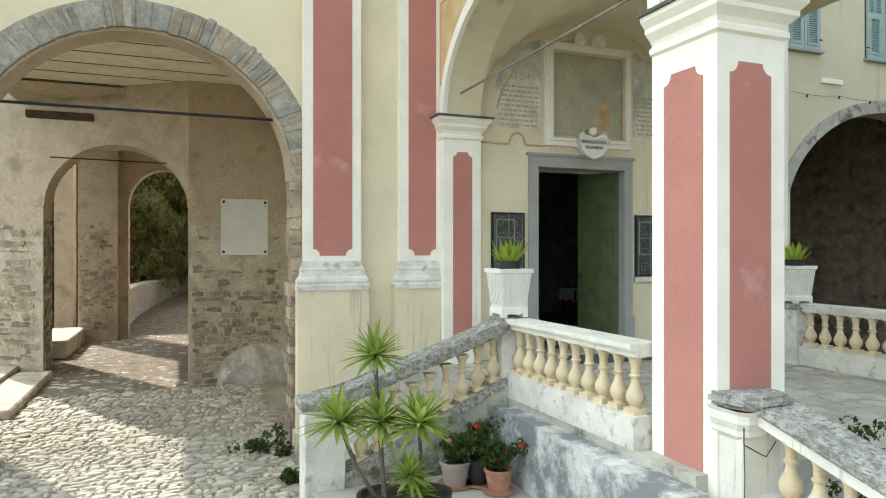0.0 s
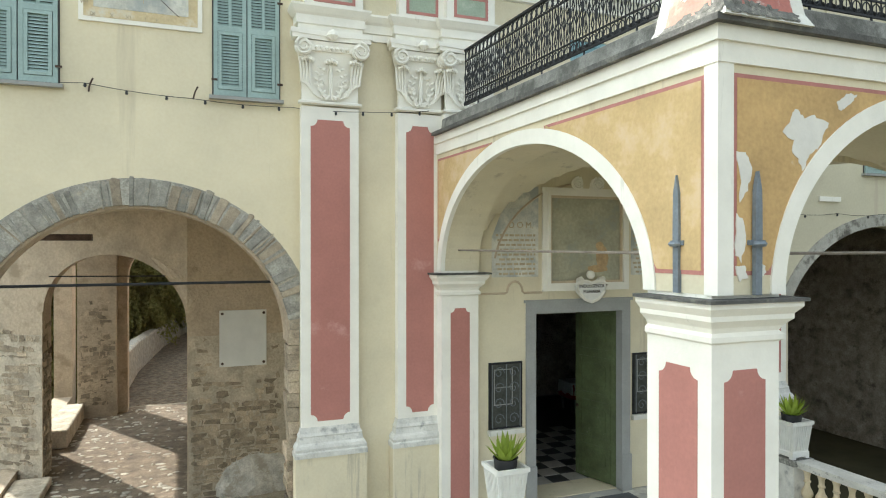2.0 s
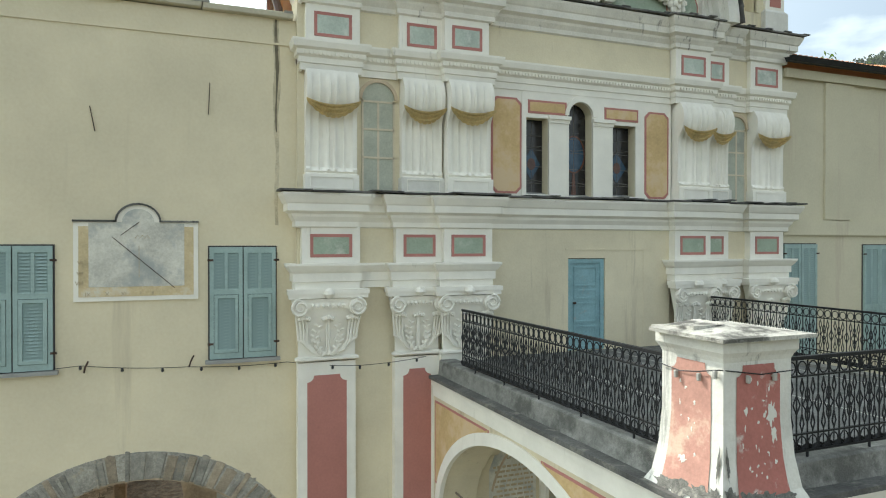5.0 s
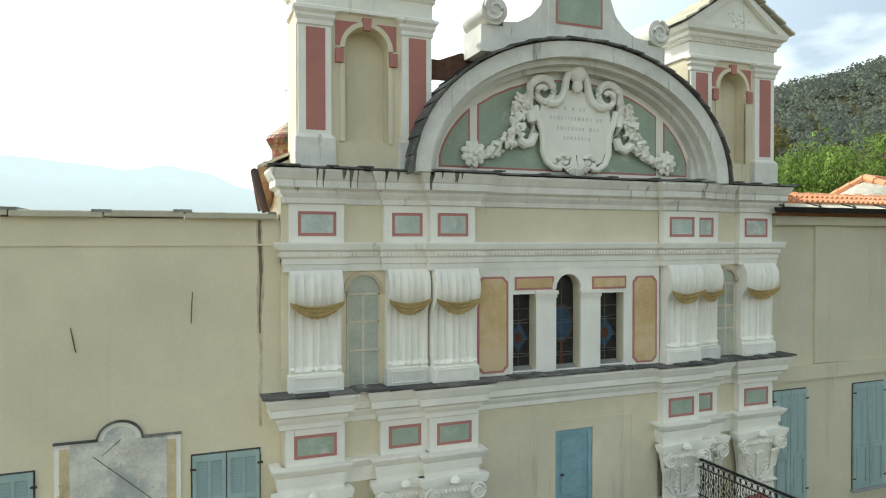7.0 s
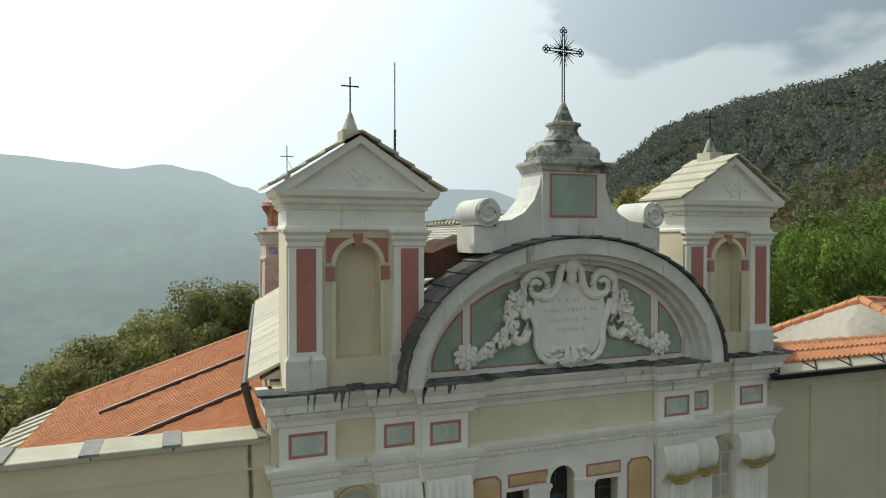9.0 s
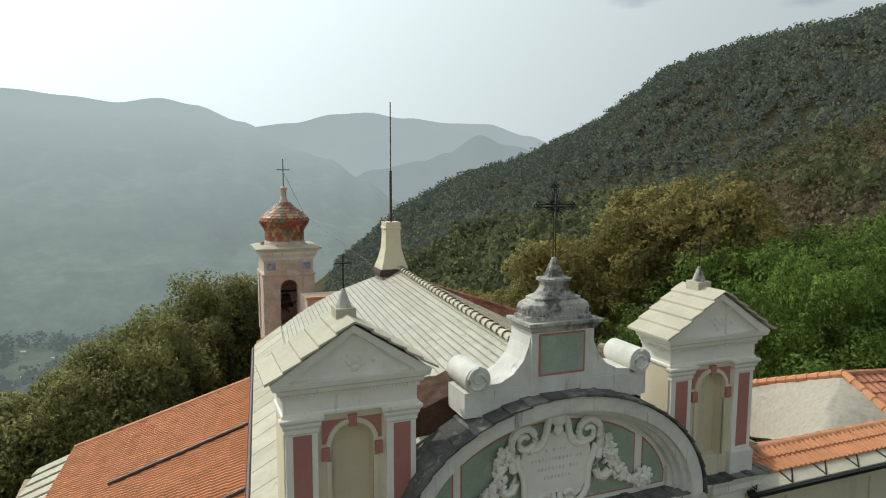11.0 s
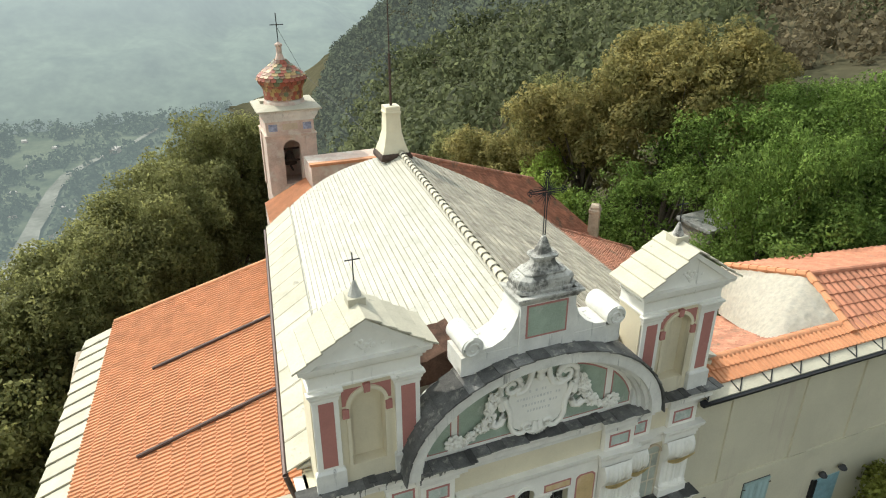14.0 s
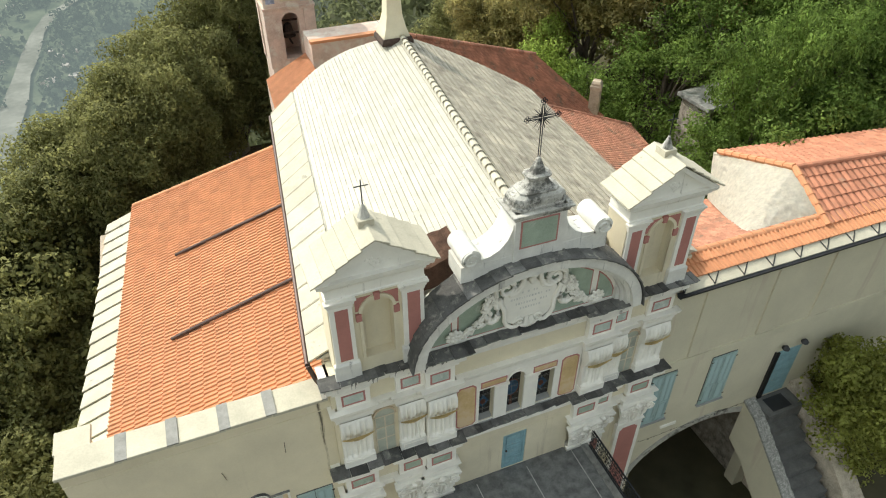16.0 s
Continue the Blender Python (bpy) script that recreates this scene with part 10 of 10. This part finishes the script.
for s in (-1, 1):
    spiral(bm, 6.39 + s * 0.20, YD - 0.04, 6.41, 0.11, 0.06, flip=s)
    acanthus(bm, 6.39 + s * 0.10, YD - 0.03, 6.33, 0.10, 0.26, 0.06, s * 0.05)
part("crest", bm, WHITE, lun)
for x0, x1, words in ((4.66, 5.46, "D O M."), (7.32, 7.94, "")):
    ins = thing("inscription", "faded painted inscription beside the fresco", "inscription", ((x0 + x1) / 2, 9.76, 5.6), "inscriptions")
    part("field", slab([(x0 - 0.03, 4.86), (x1 + 0.02, 4.86), (x1 + 0.02, 6.35), (mix(x0, x1, 0.55), 6.22), (mix(x0, x1, 0.2), 5.95), (x0 - 0.03, 5.5)] if words else [(x0, 4.86), (x1, 4.86), (x1, 6.1), (x0, 6.35)], "y", YD - 0.006, YD + 0.002), PLATE, ins)
    if words:
        writing(words, 0.145, INK, (mix(x0, x1, 0.62), YD - 0.010, 5.70), parent=ins)
    for i in range(9):
        bm = bmesh.new()
        z = 5.52 - 0.078 * i
        x = x0 + 0.04 + 0.03 * (i % 3)
        while x < x1 - 0.06:
            w = r3.uniform(0.03, 0.11)
            bx(bm, x, min(x1 - 0.04, x + w), YD - 0.009, YD - 0.004, z, z + 0.035)
            x += w + 0.022
        part("text_line", bm, INK, ins, "illegible painted line")
bm = bmesh.new()
sweep_pts = [(4.36, 4.60), (4.87, 4.60)] + arc(5.04, 4.62, 0.14, 0.17, 180, 0, 8) + [(5.21, 4.60), (5.54, 4.60)]
tube(bm, [(x, YD - 0.012, z) for x, z in sweep_pts], 0.02, 5)
tube(bm, [(x, YD - 0.012, z) for x, z in arc(6.39, 4.84, 1.75, 1.58, 168, 100, 16)], 0.02, 5)
solid("painted_border", bm, FRAME_PALE, "raised ochre border line of the lunette", "moulding")
sh = thing("shield", "small white heart-shaped shield with black words", "sign", (6.42, 9.6, 4.65))
bm = bmesh.new()
hp = [(0.0, -0.26), (0.14, -0.20), (0.26, -0.05), (0.30, 0.10), (0.22, 0.17), (0.10, 0.16), (0.0, 0.12), (-0.10, 0.16), (-0.22, 0.17), (-0.30, 0.10), (-0.26, -0.05), (-0.14, -0.20)]
prism(bm, [(6.42 + x * 0.95, 4.64 + z * 0.8) for x, z in hp], "y", YD - 0.15, YD - 0.02)
part("plate", bm, POT_WHITE, sh)
bm = bmesh.new()
tube(bm, [(6.42 + x * 0.98, YD - 0.145, 4.64 + z * 0.83) for x, z in hp + hp[:1]], 0.028, 6)
for s in (-1, 1):
    spiral(bm, 6.42 + s * 0.20, YD - 0.08, 4.78, 0.07, 0.07, flip=s)
bmesh.ops.create_icosphere(bm, subdivisions=2, radius=0.075, matrix=pose(6.42, YD - 0.11, 4.88))
part("scrolled_rim", bm, WHITE, sh, smooth=True)
writing("INDULGENZA", 0.078, INK_DARK, (6.42, YD - 0.154, 4.69), parent=sh)
writing("PLENARIA", 0.075, INK_DARK, (6.42, YD - 0.154, 4.60), parent=sh)

# ---- planters, pots and plants ----


def blade(bm, base, direction, length, width, droop):
    """One stiff folded leaf."""
    d = Vector(direction).normalized()
    side = d.cross(Vector((0, 0, 1)))
    side = side.normalized() if side.length > 0.01 else Vector((1, 0, 0))
    up = side.cross(d)
    prev = None
    for i in range(6):
        t = i / 5
        p = Vector(base) + d * length * t - Vector((0, 0, droop * length * t * t))
        w = width * (0.55 + 0.9 * t * (1 - t) * 2) * (1 - t ** 3)
        row = [bm.verts.new(p - side * w), bm.verts.new(p - up * w * 0.35), bm.verts.new(p + side * w)]
        if prev:
            for k in range(2):
                bm.faces.new((prev[k], prev[k + 1], row[k + 1], row[k]))
        prev = row


def rosette(parent, x, y, z, size, count, seed, mat=None, name="rosette"):
    r = random.Random(seed)
    for i in range(count):
        bm = bmesh.new()
        a = 2.399 * i
        el = radians(82 - 100 * (i / count) ** 0.8)
        d = (math.cos(a) * math.cos(el), math.sin(a) * math.cos(el), math.sin(el))
        blade(bm, (x, y, z + 0.02 * (count - i) / count), d, size * r.uniform(0.8, 1.1), 0.032 * size / 0.42 * r.uniform(0.85, 1.15), r.uniform(0.08, 0.34))
        part("leaf", bm, mat or YUCCA, parent)


def pot(parent, x, y, z, r0, r1, h, mat, label="", rim=True):
    bm = bmesh.new()
    prof = [(r0, 0), (r1 * 0.97, h * 0.86)] + ([(r1 * 1.06, h * 0.87), (r1 * 1.06, h)] if rim else [(r1, h)]) + [(r1 * 0.92, h), (r1 * 0.88, h * 0.88)]
    lathe(bm, prof, 20, (x, y, z))
    p = part("pot", bm, mat, parent, label, smooth=True)
    bm = bmesh.new()
    lathe(bm, [(r1 * 0.86, h * 0.86), (r1 * 0.5, h * 0.90)], 14, (x, y, z))
    part("soil", bm, SOIL, p)
    return p


for k, (x, y, r, stems) in enumerate((
        (1.80, 6.10, 0.27, ((-0.41, 0.22, 0.95, 0.40), (-0.04, 0.08, 0.95, 0.40), (-0.07, 0.15, 1.58, 0.38))),
        (2.16, 6.02, 0.25, ((-0.05, 0.02, 0.93, 0.42), (-0.17, -0.07, 0.48, 0.28), (-0.10, -0.05, 0.30, 0.24))))):
    yu = thing("potted_yucca", "potted yucca with several bare stems and spiky rosettes", "potted plant", (x, y, 0.30), "potted yuccas")
    pot(yu, x, y, 0.30, r * 0.8, r, 0.27, POT_BLACK, "black plastic pot")
    for j, (dx, dy, h, size) in enumerate(stems):
        part("stem", tubes([[(x + dx * 0.2, y + dy * 0.2, 0.52), (x + dx * 0.65, y + dy * 0.6, 0.30 + h * 0.55), (x + dx, y + dy, 0.30 + h)]], 0.021, 6), BARK, yu)
        rosette(yu, x + dx, y + dy, 0.28 + h, size * 1.06, 58, 10 * k + j)


def geranium(x, y, z, height, petals, seed, potmat, r, h, label, potlabel):
    g = thing("potted_geranium", label, "potted plant", (x, y, z), "potted geraniums")
    pot(g, x, y, z + 0.02, r * 0.72, r, h, potmat, potlabel)
    bm = bmesh.new()
    lathe(bm, [(r * 0.9, 0), (r * 1.15, 0.012), (r * 1.2, 0.035), (r * 1.1, 0.03)], 18, (x, y, z))
    part("saucer", bm, CLAY, g, "terracotta saucer")
    q = random.Random(seed)
    cs = [(x + q.gauss(0, 0.10), y + q.gauss(0, 0.10), z + h + q.uniform(0.04, height)) for _ in range(14)]
    for c in cs[::2]:
        part("stem", tubes([[(x, y, z + h * 0.8), c]], 0.007, 5), SHRUB, g)
    v, f = leaf_cloud(cs, 26, 0.11, 0.038, seed)
    ob = new("foliage", cloud_mesh("foliage", v, f, SHRUB))
    ob.parent, ob.matrix_parent_inverse = g, Matrix.Translation(-g.location)
    for c in cs[: petals]:
        v, f = leaf_cloud([(c[0] - 0.04, c[1] - 0.08, c[2] + 0.05)], 26, 0.035, 0.018, seed + 5)
        ob = new("flower", cloud_mesh("flower", v, f, PETAL_RED if q.random() < 0.6 else PETAL_PINK))
        ob.parent, ob.matrix_parent_inverse = g, Matrix.Translation(-g.location)


geranium(2.78, 6.76, 0.30, 0.26, 2, 21, POT_GREY, 0.165, 0.26, "geranium in a taupe plastic pot", "taupe plastic pot")
geranium(3.04, 6.70, 0.30, 0.42, 4, 22, POT_BLACK, 0.15, 0.27, "red and pink geranium in a black pot", "black plastic pot")
geranium(3.14, 6.42, 0.30, 0.26, 3, 23, CLAY, 0.15, 0.24, "red geranium in a weathered clay pot", "weathered clay pot")


def round_pot(x, y, z):
    bm = bmesh.new()
    lathe(bm, [(0.13, 0.45), (0.15, 0.66), (0.16, 0.67), (0.14, 0.67), (0.12, 0.60)], 16, (x, y, z))
    return bm


def fan(parent, x, y, z, seed):
    """Upright clump of thick blades."""
    r = random.Random(seed)
    for i in range(24):
        bm = bmesh.new()
        a = 2.399 * i
        el = radians(84 - 46 * (i / 24) ** 0.8)
        d = (math.cos(a) * math.cos(el), math.sin(a) * math.cos(el), math.sin(el))
        blade(bm, (x + 0.05 * math.cos(a), y + 0.05 * math.sin(a), z - 0.02), d, 0.36 * r.uniform(0.75, 1.1), 0.042 * r.uniform(0.85, 1.15), r.uniform(-0.02, 0.06))
        part("leaf", bm, SHRUB_BRIGHT, parent)


def planter(x, y, z, seed):
    """Tapered ribbed white planter on a plinth, with an agave-like rosette."""
    p = thing("planter", "white ribbed planter with a spiky green plant on the newel", "planter", (x, y, z), "white planters")
    bm = bmesh.new()
    rows = []
    for h, zz in ((0.175, 0.03), (0.175, 0.10), (0.165, 0.11), (0.163, 0.13), (0.205, 0.52), (0.225, 0.53), (0.225, 0.58), (0.19, 0.58), (0.18, 0.50)):
        rows.append([bm.verts.new((x + a * h, y + b * h, z + zz)) for a, b in ((-1, -1), (1, -1), (1, 1), (-1, 1))])
    for r, s in zip(rows, rows[1:]):
        for i in range(4):
            bm.faces.new((r[i], r[(i + 1) % 4], s[(i + 1) % 4], s[i]))
    bm.faces.new(rows[0][::-1])
    bm.faces.new(rows[-1])
    body = part("body", bm, POT_WHITE, p)
    for side in range(4):
        for i in range(9):
            u = (i - 4) / 4.6
            bm = bmesh.new()
            q = [(u * 0.158 - 0.006, -0.163, 0.13), (u * 0.158 + 0.006, -0.163, 0.13), (u * 0.20 + 0.008, -0.206, 0.51), (u * 0.20 - 0.008, -0.206, 0.51)]
            vv = [bm.verts.new(c) for c in q] + [bm.verts.new((c[0], c[1] - 0.010, c[2])) for c in q]
            for f in ((4, 5, 6, 7), (0, 1, 5, 4), (1, 2, 6, 5), (2, 3, 7, 6), (3, 0, 4, 7)):
                bm.faces.new([vv[k] for k in f])
            bm.transform(pose(x, y, z, 0, 0, 90 * side))
            part("rib", bm, POT_WHITE, body)
    for a, b in ((-1, -1), (1, -1), (1, 1), (-1, 1)):
        part("foot", box(x + a * 0.14 - 0.035, x + a * 0.14 + 0.035, y + b * 0.14 - 0.035, y + b * 0.14 + 0.035, z - 0.01, z + 0.031), POT_WHITE, p)
    pt = part("inner_pot", round_pot(x, y, z), POT_BLACK, p, "dark inner pot", smooth=True)
    fan(p, x, y, z + 0.64, seed)


SHRUB_BRIGHT = leaf_material("bright_agave_leaves", (0.36, 0.46, 0.08), 0.2)
planter(3.74, 7.36, 2.08, 5)
planter(8.95, 7.74, 2.06, 6)

# small plants: weeds at the wall foot, rosemary by the pedestal, sapling behind the rail
def weed(x, y, z, h, r, seed, label, mat=None, name="weed"):
    w = thing(name, label, "plant", (x, y, z))
    q = random.Random(seed)
    cs = [(x + q.gauss(0, r * 0.5), y + q.gauss(0, r * 0.5), z + q.uniform(0.02, h)) for _ in range(16)]
    part("stem", tubes([[(x, y, z - 0.02), (x + 0.02, y, z + h * 0.8)]], 0.008, 5), BARK, w)
    v, f = leaf_cloud(cs, 22, r * 0.45, 0.030, seed)
    ob = new("foliage", cloud_mesh("foliage", v, f, mat or SHRUB))
    ob.parent, ob.matrix_parent_inverse = w, Matrix.Translation(-w.location)


weed(1.28, 9.55, 0.0, 0.40, 0.16, 31, "green weed growing at the foot of the pedestal")
weed(0.95, 9.9, 0.0, 0.10, 0.24, 32, "low green weed on the cobbles")
weed(1.25, 8.4, 0.0, 0.12, 0.14, 33, "small weed by the step")
weed(5.15, 3.75, 0.62, 0.85, 0.22, 35, "thin green sapling behind the stair rail", name="sapling")
weed(4.85, 3.55, 0.5, 0.55, 0.16, 36, "thin green sapling behind the stair rail", name="sapling")
# half-hidden concrete shelter under the locusts
shelter = thing("shelter", "grey concrete shelter half hidden under the trees", "shed", (22.6, 21.5, 3.0))
roof = box(21.2, 25.4, 20.4, 22.6, 10.95, 11.13, 0.02)
for q in roof.verts:
    q.co.z += 0.05 * (q.co.x - 22) - 0.03 * (q.co.y - 21)
part("roof_slab", roof, KERB_GREY, shelter, "grey weathered concrete roof")
for x0, x1, y0, y1 in ((21.4, 21.7, 20.6, 22.4), (24.9, 25.2, 20.6, 22.4), (21.7, 24.9, 22.1, 22.4)):
    part("wall", box(x0, x1, y0, y1, 3.0, 10.85), COURT, shelter, "dark stone wall")
# bay tree by the outside stair
bay = thing("bay_tree", "round evergreen tree beside the outside stair", "tree", (19.2, 7.8, 0))
part("trunk", tubes([[(19.2, 7.8, -0.2), (19.1, 7.9, 2.8), (19.2, 7.8, 6.6)]], 0.14, 8), BARK, bay)
cs, _ = crown_centres(17, 9.6, 2.35, 300, 0.32, 14)
v, f = leaf_cloud([(a + 19.2, b * 0.85 + 7.8, c) for a, b, c in cs], 80, 0.5, 0.075, 17)
ob = new("crown", cloud_mesh("crown", v, f, leaf_material("bay_leaves", (0.36, 0.38, 0.095), 0.3)))
ob.parent, ob.matrix_parent_inverse = bay, Matrix.Translation(-bay.location)

# door mat
solid("doormat", box(5.75, 7.15, 8.75, 9.45, FLOOR + 0.002, FLOOR + 0.018, 0.004), material("grey_rubber_mat", (0.10, 0.105, 0.11), 0.9, vary=0.15, scale=4, fine=60, bump=0.3), "grey mat before the church door", "mat")
